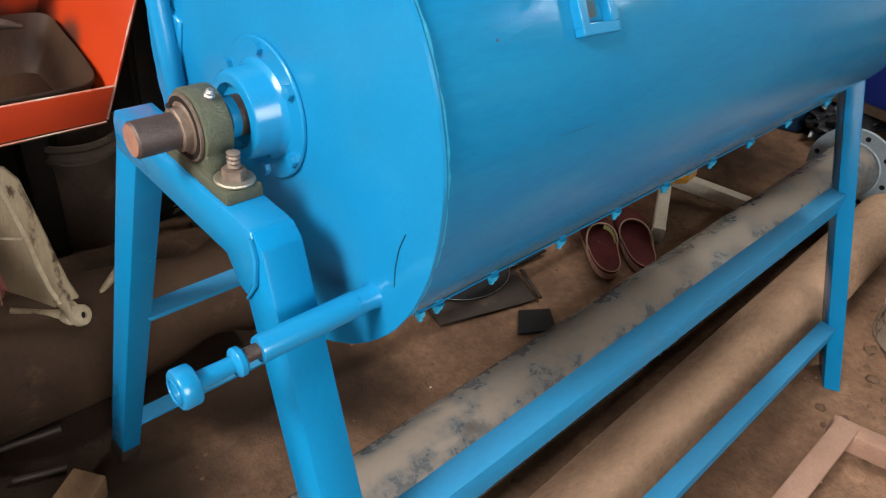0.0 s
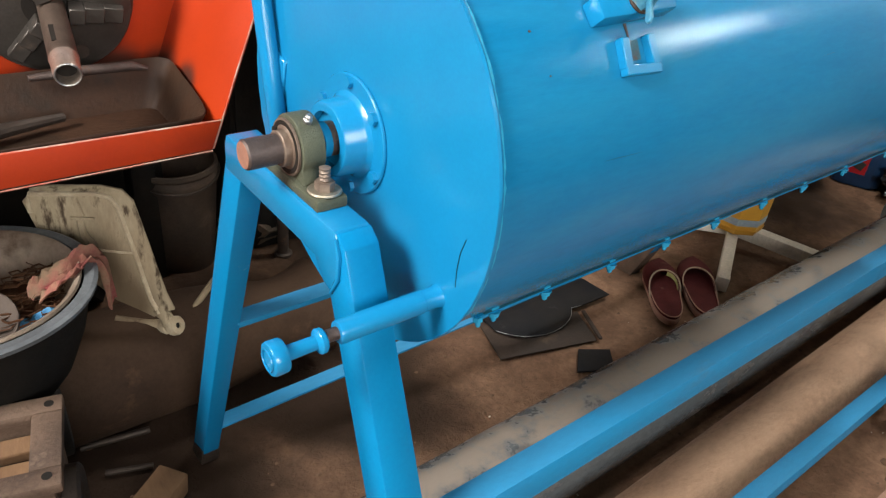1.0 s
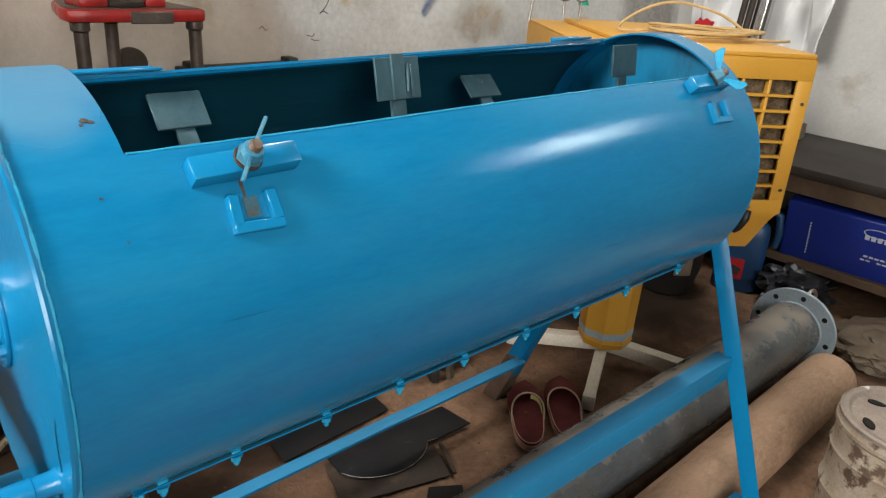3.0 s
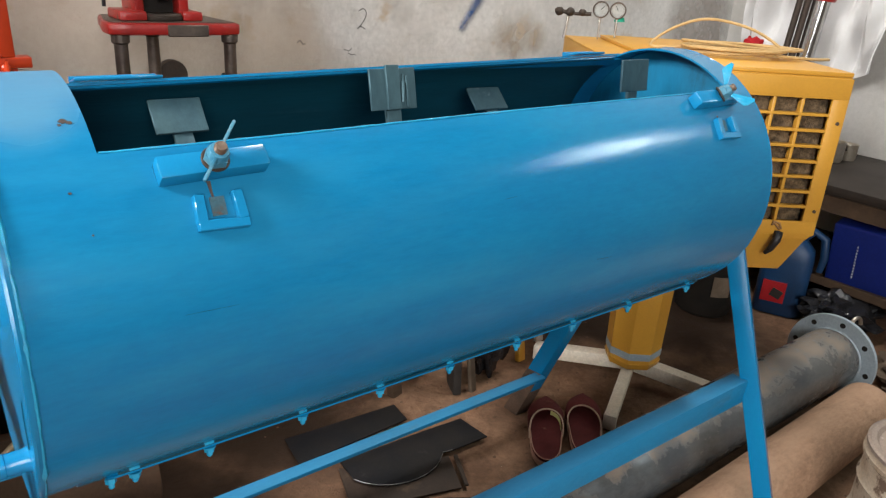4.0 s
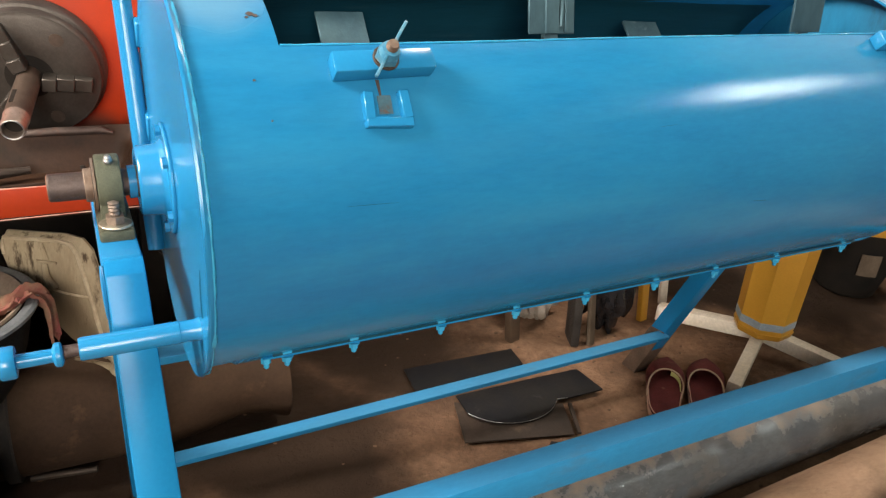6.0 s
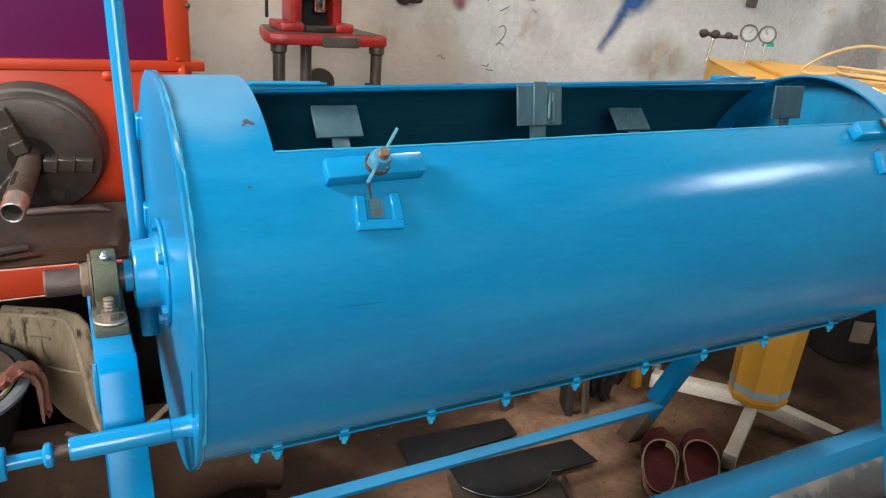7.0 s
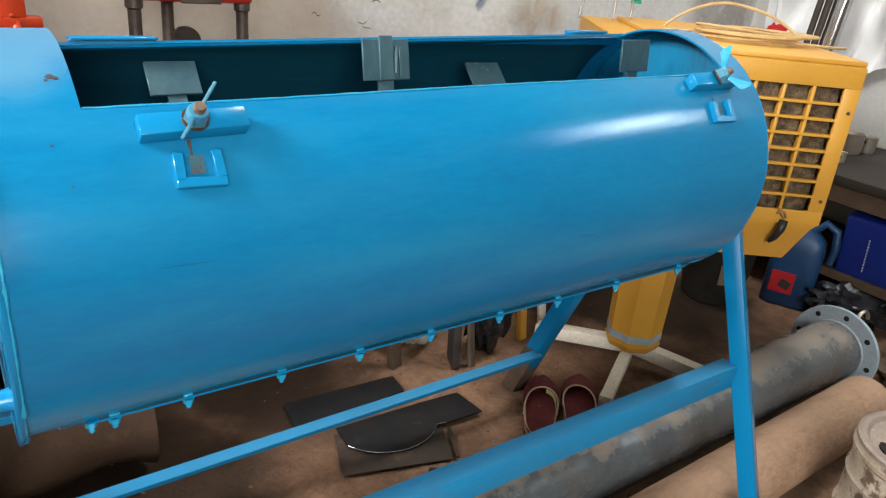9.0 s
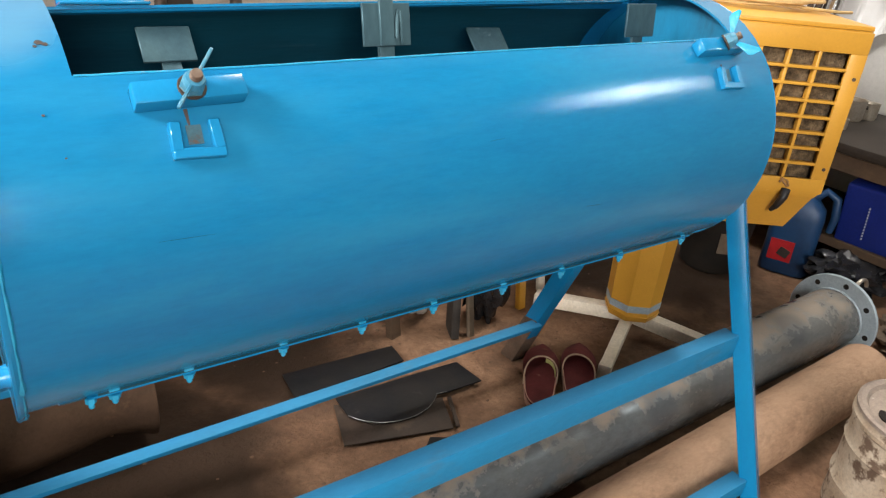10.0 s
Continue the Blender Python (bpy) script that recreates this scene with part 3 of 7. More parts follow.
wall_with_hole("wall_front", "y", Y0 - T / 2, X0 - T, X1 + T, -2.05, -0.15, 1.05, 2.85, "unseen plaster wall, darkened, with a wide high window opening", WALL_DIM)
# a ceiling opening added over the cooler, around the overhead fill lamp
bm = B()
RX0, RX1, RY0, RY1 = 1.68, 2.22, 0.28, 0.82
for a0, a1, b0, b1 in ((X0 - T, RX0, Y0 - T, Y1 + T), (RX1, X1 + T, Y0 - T, Y1 + T), (RX0, RX1, Y0 - T, RY0), (RX0, RX1, RY1, Y1 + T)):
    box(bm, ((a0 + a1) / 2, (b0 + b1) / 2, ZC + 0.05), (a1 - a0, b1 - b0, 0.1))
single("ceiling", bm, CEIL, "plain grey sheet ceiling over the workshop", "ceiling", kind="structure")

# ---- the drum mixer ----
AY, AZ, R, LEN = 0.010, 0.7335, 0.2045, 1.035


def drum_centre(x):
    """The rolled drum is a little wider and higher at its far end."""
    return Vector((x, AY + 0.004 * x, AZ + 0.0035 * x))


def ring_point(deg, r, x):
    """A point of the drum at deg, 0 at the rear, 90 at the top, 180 at the front."""
    a = radians(deg)
    r += 0.0045 * x
    return drum_centre(x) + Vector((0, r * math.cos(a), r * math.sin(a)))


LIP_F, LIP_R, SEAM_F, SEAM_R = 129.2, 56.3, 225.8, 314.2


def along(x, a, b):
    f = min(1.0, max(0.0, (x - a) / (b - a)))
    return f * f * (3 - 2 * f)


def lip_front(x):
    """The hand-cut front lip rises a little past the first clamp."""
    return LIP_F - 0.8 * along(x, 0.20, 0.56)


def lip_rear(x):
    return LIP_R + 6.5 * x


mixer = thing("drum_mixer", (0.5, 0, 0), "sky-blue painted steel drum mixer on an A-frame stand, lid open", "mixer")


def arc_sheet(d0, d1, x0, x1, r, t, steps, xsteps=2):
    bm = B()
    grid = []
    for i in range(steps + 1):
        d = d0 + (d1 - d0) * i / steps
        grid.append([ring_point(d, r + 0.0009 * noise.noise(Vector((d * 0.05, k * 2.3, r * 9))), x0 + (x1 - x0) * k / xsteps) for k in range(xsteps + 1)])
    vs = [[bm.verts.new(p) for p in row] for row in grid]
    inner = [[bm.verts.new(drum_centre(p.x).lerp(p, (r - t) / r)) for p in row] for row in grid]
    n, m = len(vs), len(vs[0])
    for i in range(n - 1):
        for k in range(m - 1):
            bm.faces.new((vs[i][k], vs[i][k + 1], vs[i + 1][k + 1], vs[i + 1][k]))
            bm.faces.new((inner[i][k], inner[i + 1][k], inner[i + 1][k + 1], inner[i][k + 1]))
    for i in range(n - 1):
        bm.faces.new((vs[i][0], vs[i + 1][0], inner[i + 1][0], inner[i][0]))
        bm.faces.new((vs[i][m - 1], inner[i][m - 1], inner[i + 1][m - 1], vs[i + 1][m - 1]))
    for k in range(m - 1):
        bm.faces.new((vs[0][k], inner[0][k], inner[0][k + 1], vs[0][k + 1]))
        bm.faces.new((vs[n - 1][k], vs[n - 1][k + 1], inner[n - 1][k + 1], inner[n - 1][k]))
    return bm


# shell: the front wrap, the rear wrap, and the closed bands at both ends of the filling opening
def wrap_with_opening():
    """One rolled sheet from seam to seam, with the filling opening cut out of its top."""
    low = SEAM_R - 360
    degs = [low + (LIP_R - low) * i / 36 for i in range(36)] + [LIP_R + (LIP_F - LIP_R) * i / 24 for i in range(24)] + [LIP_F + (SEAM_F - LIP_F) * i / 40 for i in range(41)]
    xs = [0.0, 0.026, 0.053, 0.079] + [0.079 + 0.906 * i / 24 for i in range(1, 24)] + [0.985, 1.01, LEN]
    bm = B()
    outer, inner = [], []
    for d in degs:
        pts = []
        for x in xs:
            if d > LIP_F:
                e = d + (lip_front(x) - LIP_F) * (SEAM_F - d) / (SEAM_F - LIP_F)
            elif d < LIP_R:
                e = d + (lip_rear(x) - LIP_R) * (d - low) / (LIP_R - low)
            else:
                f = (d - LIP_R) / (LIP_F - LIP_R)
                e = lip_rear(x) + (lip_front(x) - lip_rear(x)) * f
            pts.append(ring_point(e, R + 0.0005 * noise.noise(Vector((d * 0.05, x * 9, 1.7))), x))
        outer.append([bm.verts.new(p) for p in pts])
        inner.append([bm.verts.new(drum_centre(p.x).lerp(p, 0.9856)) for p in pts])
    n, m = len(degs), len(xs)

    def solid(i, k):
        return 0 <= i < n - 1 and 0 <= k < m - 1 and not (36 <= i < 60 and 3 <= k < m - 3)

    for i in range(n - 1):
        for k in range(m - 1):
            if not solid(i, k):
                continue
            q = ((i, k), (i, k + 1), (i + 1, k + 1), (i + 1, k))
            bm.faces.new([outer[a][b] for a, b in q])
            bm.faces.new([inner[a][b] for a, b in reversed(q)])
            for (a, b), nb_ in zip(zip(q, q[1:] + q[:1]), ((i - 1, k), (i, k + 1), (i + 1, k), (i, k - 1))):
                if not solid(*nb_):
                    bm.faces.new((outer[a[0]][a[1]], inner[a[0]][a[1]], inner[b[0]][b[1]], outer[b[0]][b[1]]))
    return bm


shell = part("shell", wrap_with_opening(), BLUE_SHELL, mixer)
trough = part("bottom_trough", arc_sheet(SEAM_F + 0.6, SEAM_R - 0.6, 0.03, LEN - 0.03, R - 0.0005, 0.003, 28, 2), BLUE_SHELL, mixer)
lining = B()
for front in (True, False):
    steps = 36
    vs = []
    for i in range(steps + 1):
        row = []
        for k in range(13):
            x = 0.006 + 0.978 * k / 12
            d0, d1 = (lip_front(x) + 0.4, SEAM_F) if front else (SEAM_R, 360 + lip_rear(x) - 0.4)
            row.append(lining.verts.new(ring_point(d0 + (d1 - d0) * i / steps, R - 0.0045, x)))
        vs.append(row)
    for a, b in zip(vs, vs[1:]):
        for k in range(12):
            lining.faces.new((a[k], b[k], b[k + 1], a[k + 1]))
part("inner_lining", lining, BLUE_SHADE_SCRATCH, mixer, "blue paint inside the drum, darkened for shade, with pale scratches")

# the folded seam: a dark gap-shade strip, a hanging strip, and bolts through it
for d in (SEAM_F, SEAM_R):
    s = -1 if d == SEAM_F else 1
    p = ring_point(d, R, 0)
    bm = B()
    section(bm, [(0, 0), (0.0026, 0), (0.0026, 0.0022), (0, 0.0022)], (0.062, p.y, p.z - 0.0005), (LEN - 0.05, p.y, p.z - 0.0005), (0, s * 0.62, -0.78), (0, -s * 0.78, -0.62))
    part("seam_shade_strip", bm, BLUE_SHADE_SCRATCH, mixer, "dark strip standing in for the seam gap's shade")
    bm = B()
    rows = []
    for k in range(41):
        x = 0.052 + (LEN - 0.11) * k / 40
        w = 0.0006 * noise.noise(Vector((x * 11, d, 2)))
        rows.append([Vector((x, p.y + s * (q[0] + w), p.z + q[1] + w)) for q in ((-0.004, -0.0026), (0.0008, -0.0030), (0.0011, -0.0048), (0.0002, -0.0058), (-0.003, -0.0054))])
    rings(bm, rows)
    part("trough_flange", bm, BLUE_LEG, mixer)

SEAM = ring_point(SEAM_F, R, 0)
for k, x in enumerate((0.077, 0.150, 0.255, 0.356, 0.460, 0.575, 0.684, 0.808, 0.958)):
    bm = B()
    c = Vector((x, SEAM.y + 0.0010, SEAM.z - 0.0062))
    ax = Vector((0.06 * noise.noise(Vector((k, 1, 1))), -0.06 + 0.05 * noise.noise(Vector((k, 5, 1))), -1)).normalized()
    hexbolt(bm, c, ax, 0.0054, 0.0050, 0.0050, 0.0032)
    cyl(bm, c - ax * 0.0012, c, 0.0068, 0.0068, 14)
    bolt = part("seam_bolt", bm, BLUE_WELD, mixer)
    nrm = Vector((0, math.cos(radians(SEAM_F)), math.sin(radians(SEAM_F))))
    up = Vector((0, nrm.z, -nrm.y)) * -1
    q = SEAM + Vector((x - SEAM.x, 0, 0))
    bm = B()
    prism(bm, [q + Vector((-0.0052, 0, 0)) - nrm * 0.001, q + Vector((0.0052, 0, 0)) - nrm * 0.001, q + up * 0.0072 + Vector((0.0012, 0, 0)) - nrm * 0.0005, q + up * 0.0072 - Vector((0.0012, 0, 0)) - nrm * 0.0005], nrm * 0.0034, 0.0008)
    part("weld_tab", bm, BLUE_WELD, bolt)
bm = B()
hexbolt(bm, (0.055, SEAM.y + 0.001, SEAM.z - 0.004), (0, -0.22, -0.97), 0.0052, 0.005, 0.005, 0.003)
part("seam_bolt", bm, BLUE_WELD, mixer)

# end plates with a raised weld round the rim
for x, s in ((-0.007, -1), (LEN + 0.004, 1)):
    bm = B()
    RP = R + 0.0006 if s < 0 else R
    cy, cz = drum_centre(x).y, drum_centre(x).z
    prof = [(0.0, 0.0), (0.12, 0.0005), (RP - 0.004, 0.0), (RP + 0.0045, 0.0), (RP + 0.005, -0.0025), (RP + 0.0035, -0.0055), (RP - 0.008, -0.006), (0.0, -0.006)]
    n = 128
    loops = []
    for r, h in prof:
        lp = []
        for i in range(n):
            a = 2 * math.pi * i / n
            w = 0.0009 * noise.noise(Vector((math.cos(a) * 14, math.sin(a) * 14, h * 200))) if r > 0.19 else 0.0
            lp.append(Vector((x + s * (h + w * 0.5), cy + (r + w) * math.cos(a), cz + (r + w) * math.sin(a))) if r else Vector((x + s * h, cy + 1e-4 * math.cos(a), cz + 1e-4 * math.sin(a))))
        loops.append(lp)
    rings(bm, loops)
    end = part("end_plate", bm, BLUE, mixer)
    bm = B()
    pts = []
    for i in range(180):
        a = 2 * math.pi * i / 180
        pts.append(Vector((x - s * 0.0055, AY + (R + 0.0012) * math.cos(a), AZ + (R + 0.0012) * math.sin(a))))
    if s < 0:
        tube(bm, pts + pts[:1], [0.0032 + 0.0026 * noise.noise(Vector((i * 1.9, x, 0))) for i in range(181)], 6)
        part("rim_weld", bm, BLUE_WELD, end)
    else:
        bm.free()
        inside = B()
        cyl(inside, (LEN - 0.004, cy, cz), (LEN - 0.0025, cy, cz), R, R, 96)
        part("inner_face", inside, BLUE_SMEAR, end, "grubby blue inner face with dark smears")
    # hub with its bolted ring
    bm = B()
    lathe(bm, [(0.020, 0.0), (0.0578, 0.0), (0.0588, 0.0012), (0.0588, 0.003), (0.0578, 0.0042), (0.020, 0.0042)], (x, AY, AZ), (s, 0, 0), 64)
    ring = part("hub_ring", bm, BLUE, mixer)
    bm = B()
    lathe(bm, [(0.0420, 0.004), (0.0390, 0.007), (0.0370, 0.010), (0.0362, 0.0275), (0.0345, 0.0298), (0.032, 0.0305), (0.0265, 0.0305), (0.0255, 0.024), (0.018, 0.023)], (x, AY, AZ), (s, 0, 0), 56)
    part("hub", bm, BLUE, mixer)
    for k in range(6):
        a = radians(25 + 60 * k + (3 if k % 2 else -2))
        bm = B()
        hexbolt(bm, (x + s * 0.0042, AY + 0.0520 * math.cos(a), AZ + 0.0520 * math.sin(a)), (s, 0, 0), 0.0058, 0.0045)
        part("hub_bolt", bm, BLUE, ring)

# rusted shaft through the drum
bm = B()
lathe(bm, [(0.0125, -0.119), (0.0140, -0.1175), (0.0140, -0.046), (0.0165, -0.0455), (0.0165, LEN + 0.046), (0.0140, LEN + 0.0465), (0.0140, LEN + 0.12)], (0, AY, AZ), (1, 0, 0), 32)
shaft = part("shaft", bm, SHAFT, mixer, "brown turned steel shaft")
bm = B()
cyl(bm, (-0.1196, AY, AZ), (-0.1191, AY, AZ), 0.0122, 0.0124, 32)
part("shaft_end_face", bm, SHAFT_FACE, shaft, "rusty orange sawn end")
for x0, x1 in ((-0.046, -0.0385), (LEN + 0.0385, LEN + 0.046)):
    bm = B()
    cyl(bm, (x0, AY, AZ), (x1, AY, AZ), 0.0172, 0.0172, 28)
    part("shaft_collar", bm, BLUE, shaft)


def pillow_block(x):
    """A pillow block bearing on the frame's top bar."""
    base = part("bearing_block", box(B(), (x, AY, 0.7005), (0.032, 0.122, 0.012), bev=0.003, seg=2), BEARING, mixer, "olive-green cast iron pillow block")
    bm = B()
    out = []
    for i in range(25):
        a = radians(-28 + 236 * i / 24)
        out.append(Vector((x - 0.0115, AY + 0.0300 * math.cos(a), AZ + 0.0300 * math.sin(a))))
    out += [Vector((x - 0.0115, AY - 0.030, 0.7055)), Vector((x - 0.0115, AY + 0.030, 0.7055))]
    prism(bm, out, (0.023, 0, 0), 0.0022)
    part("bearing_housing", bm, BEARING, base, "olive-green cast housing")
    bm = B()
    lathe(bm, [(0.0265, -0.0125), (0.0265, -0.0145), (0.0245, -0.0147), (0.0238, -0.0140), (0.0210, -0.0140), (0.0200, -0.0150), (0.0172, -0.0156), (0.0170, -0.0215), (0.0160, -0.0225), (0.0142, -0.0225)], (x, AY, AZ), (1, 0, 0), 44)
    part("bearing_race", bm, BOLT_STEEL, base, "brown steel inner ring")
    bm = B()
    lathe(bm, [(0.0206, -0.0142), (0.0206, -0.0150), (0.0246, -0.0152), (0.0246, -0.0142)], (x, AY, AZ), (1, 0, 0), 44)
    part("bearing_seal", bm, BLACK, base, "black bearing seal")
    bm = B()
    cyl(bm, (x - 0.0215, AY + 0.006, AZ + 0.0160), (x - 0.0215, AY + 0.0066, AZ + 0.0187), 0.0025, 0.0025, 10)
    part("set_screw", bm, BLACK, base)
    bm = B()
    lathe(bm, [(0.0042, 0), (0.0042, 0.003), (0.0026, 0.0042), (0.0034, 0.0065), (0.002, 0.0085)], (x + 0.001, AY - 0.013, AZ + 0.0268), (0, -0.4, 0.9), 14)
    part("grease_nipple", bm, BARE, base)
    for y in (AY - 0.046, AY + 0.046):
        bm = B()
        lathe(bm, [(0.0065, 0.0), (0.0152, 0.0), (0.0158, 0.0012), (0.0150, 0.0026), (0.0065, 0.0028)], (x, y, 0.7067), (0.03, 0.02, 1), 30)
        part("washer", bm, ZINC, base, "dull zinc washer")
        bm = B()
        hexbolt(bm, (x, y, 0.7094), (0, 0, 1), 0.0092, 0.0078, 0.0130, 0.0054)
        part("anchor_bolt", bm, BOLT_STEEL, base, "rusty hexagon bolt")


pillow_block(-0.064)
pillow_block(LEN + 0.064)


def a_frame(x0, xb, weld, front, rear, bare=0.0, twist=False):
    """Two splayed legs and the top bar of one end of the stand; a leg is (foot y, top y, depth, far side x)."""
    top = 0.6955
    for s, (yo, yt, dp, x1) in ((-1, front), (1, rear)):
        w = x1 - x0

        def at(z):
            return yo - (yo - yt) * z / 0.6675

        zf = lie_of_land(x0) - 0.003
        out = [Vector((x0, s * at(0.684), 0.684)), Vector((x0, s * (at(0.684) - 0.012), 0.6935)), Vector((x0, s * (at(0.684) - 0.030), 0.6935)), Vector((x0, s * (at(0.650) - dp), 0.650)), Vector((x0, s * (at(zf) - dp), zf)), Vector((x0, s * at(zf), zf))]
        bm = B()
        if twist and s < 0:
            # a flat box tube, turned about its length
            t1, d2 = Vector((0.515, -0.857, 0)) * 0.033, Vector((0.857, 0.515, 0)) * 0.075
            rings(bm, [[p, p + t1, p + t1 + d2, p + d2] for p in (Vector((x0, -(at(z) - 0.0240), z)) for z in (zf, 0.684))])
        else:
            prism(bm, out, (w, 0, 0))
        for vtx in bm.verts:
            if vtx.co.z > 0.64 and vtx.co.x > x0 + 0.01 and x0 < xb < x1:
                vtx.co.x = xb + 0.001
        bmesh.ops.bevel(bm, geom=list(bm.edges), offset=0.002, segments=2, affect="EDGES", profile=0.5)
        leg = part("leg", bm, BLUE_LEG, mixer)
        a, b = at(zf + 0.04) * s, at(zf - 0.004) * s
        bm = B()
        prism(bm, [Vector((x0 - 0.001, a + s * 0.001, zf + 0.030)), Vector((x0 - 0.001, a - s * (dp + 0.001), zf + 0.045)), Vector((x0 - 0.001, b - s * (dp + 0.002), zf - 0.006)), Vector((x0 - 0.001, b + s * 0.001, zf - 0.006))], (w + 0.002, 0, 0), 0.001)
        if twist and s < 0:
            bm.free()
        else:
            part("foot", bm, DARK_IRON, leg, "bare earth-stained foot")
        if bare and s > 0:
            bm = B()
            zb = bare
            prism(bm, [Vector((x0 - 0.0015, at(zb) + 0.0015, zb)), Vector((x0 - 0.0015, at(zb) - dp - 0.0015, zb + 0.006)), Vector((x0 - 0.0015, at(zf) - dp - 0.0015, zf)), Vector((x0 - 0.0015, at(zf) + 0.0015, zf))], (w + 0.003, 0, 0), 0.001)
            part("bare_shank", bm, CAST, leg, "unpainted brown lower end")
    x1 = front[3]
    yr = rear[1]
    bm = B()
    k = 1 if xb > x0 else -1
    xs0, wb = (x0 - 0.0015, xb - x0 + 0.0015) if k > 0 else (xb, x1 - xb)
    out = [Vector((xs0, -0.094, top - 0.040)), Vector((xs0, -0.092, top - 0.014)), Vector((xs0, -0.085, top)), Vector((xs0, yr - 0.008, top)), Vector((xs0, yr - 0.002, top - 0.012)), Vector((xs0, yr - 0.001, top - 0.042)), Vector((xs0, -0.050, top - 0.042)), Vector((xs0, -0.066, top - 0.062)), Vector((xs0, -0.082, top - 0.066))]
    prism(bm, out, (wb, 0, 0), 0.0022)
    bar = part("top_bar", bm, BLUE, mixer)
    bm = B()
    tube(bm, [(weld, -0.088, top - 0.006), (weld, -0.094, top - 0.02), (weld, -0.092, top - 0.045), (weld, -0.080, top - 0.066)], [0.0018, 0.0026, 0.0022, 0.0012], 6)
    part("weld_bead", bm, BLUE, bar)


a_frame(-0.081, -0.047, -0.0828, (0.360, 0.106, 0.046, -0.034), (0.389, 0.146, 0.041, -0.052))
a_frame(1.124, 1.154, 1.1222, (0.336, 0.092, 0.033, 1.151), (0.412, 0.120, 0.044, 1.164), 0.115, True)

XA, XB = -0.056, 1.130
for s, z, y, z1, y1, wide, deep in ((-1, 0.395, 0.2057, 0.372, 0.190, 0.032, 0.046), (-1, 0.134, 0.305, 0.100, 0.290, 0.032, 0.034), (1, 0.388, 0.236, 0.392, 0.225, 0.03, 0.03), (1, 0.094, 0.345, 0.118, 0.334, 0.03, 0.032)):
    bm = B()
    t = 0.0045
    section(bm, [(0, 0), (wide, 0), (wide, t), (t, t), (t, deep), (0, deep)], (XA, s * y, z), (XB, s * y1, z1), (0, -s, 0), (0, 0, -1), 0.0008)
    part("rail", bm, BLUE_RAIL, mixer)

# lock pin: a tube welded to the front leg, and a knobbed plunger
PY, PZ = -0.139, 0.636
bm = B()
lathe(bm, [(0.0072, -0.110), (0.0098, -0.110), (0.0106, -0.108), (0.0106, -0.026), (0.0098, -0.025), (0.0094, -0.006)], (0, PY, PZ), (1, 0, 0), 28)
sleeve = part("pin_sleeve", bm, BLUE, mixer)
bm = B()
lathe(bm, [(0.0100, -0.0255), (0.0100, -0.012), (0.0108, -0.0095), (0.0116, -0.0065)], (0, PY, PZ), (1, 0, 0), 24)
part("weld_collar", bm, BLUE, sleeve)
bm = B()
lathe(bm, [(0.0058, -0.126), (0.0056, -0.104)], (0, PY, PZ), (1, 0, 0), 20)
part("bare_pin", bm, SHAFT, sleeve, "bare rusty steel pin")
bm = B()
lathe(bm, [(0.010, -0.1715), (0.0136, -0.1710), (0.0146, -0.1695), (0.0146, -0.1600), (0.0136, -0.1585), (0.0066, -0.158), (0.0062, -0.131), (0.0098, -0.1295), (0.0110, -0.128), (0.0110, -0.1245), (0.0098, -0.123), (0.006, -0.122)], (0, PY - 0.001, PZ - 0.001), (1, 0, 0), 30)
part("plunger", bm, BLUE, sleeve)
bm = B()
tube(bm, [(-0.1722, PY - 0.001 + 0.009 * math.cos(a), PZ - 0.001 + 0.009 * math.sin(a)) for a in [k * 2 * math.pi / 24 for k in range(25)]], 0.0009, 5)
part("knob_ring", bm, BLUE, sleeve)

# round tilting lever beside the drum's end
bm = B()
tube(bm, [(-0.015, 0.128, 0.600), (-0.017, 0.150, 0.690), (-0.0205, 0.200, 0.930), (-0.024, 0.262, 1.240)], 0.0105, 20)
lever = part("tilting_lever", bm, BLUE, mixer)
bm = box(B(), (-0.006, 0.160, 0.740), (0.010, 0.022, 0.050), rot(12, 0, 0), 0.002)
part("lever_bracket", bm, BLUE, lever)
bm = box(B(), (-0.006, 0.175, 0.855), (0.010, 0.020, 0.030), rot(12, 0, 0), 0.002)
part("lever_bracket", bm, BLUE, lever)


# clamps on the front of the shell: a bar, a stud with a wing nut, and a slotted keeper below
def shell_axes(deg):
    a = radians(deg)
    nrm = Vector((0, math.cos(a), math.sin(a)))
    tan = Vector((0, -math.sin(a), math.cos(a)))
    return nrm, (tan if tan.z > 0 else -tan)


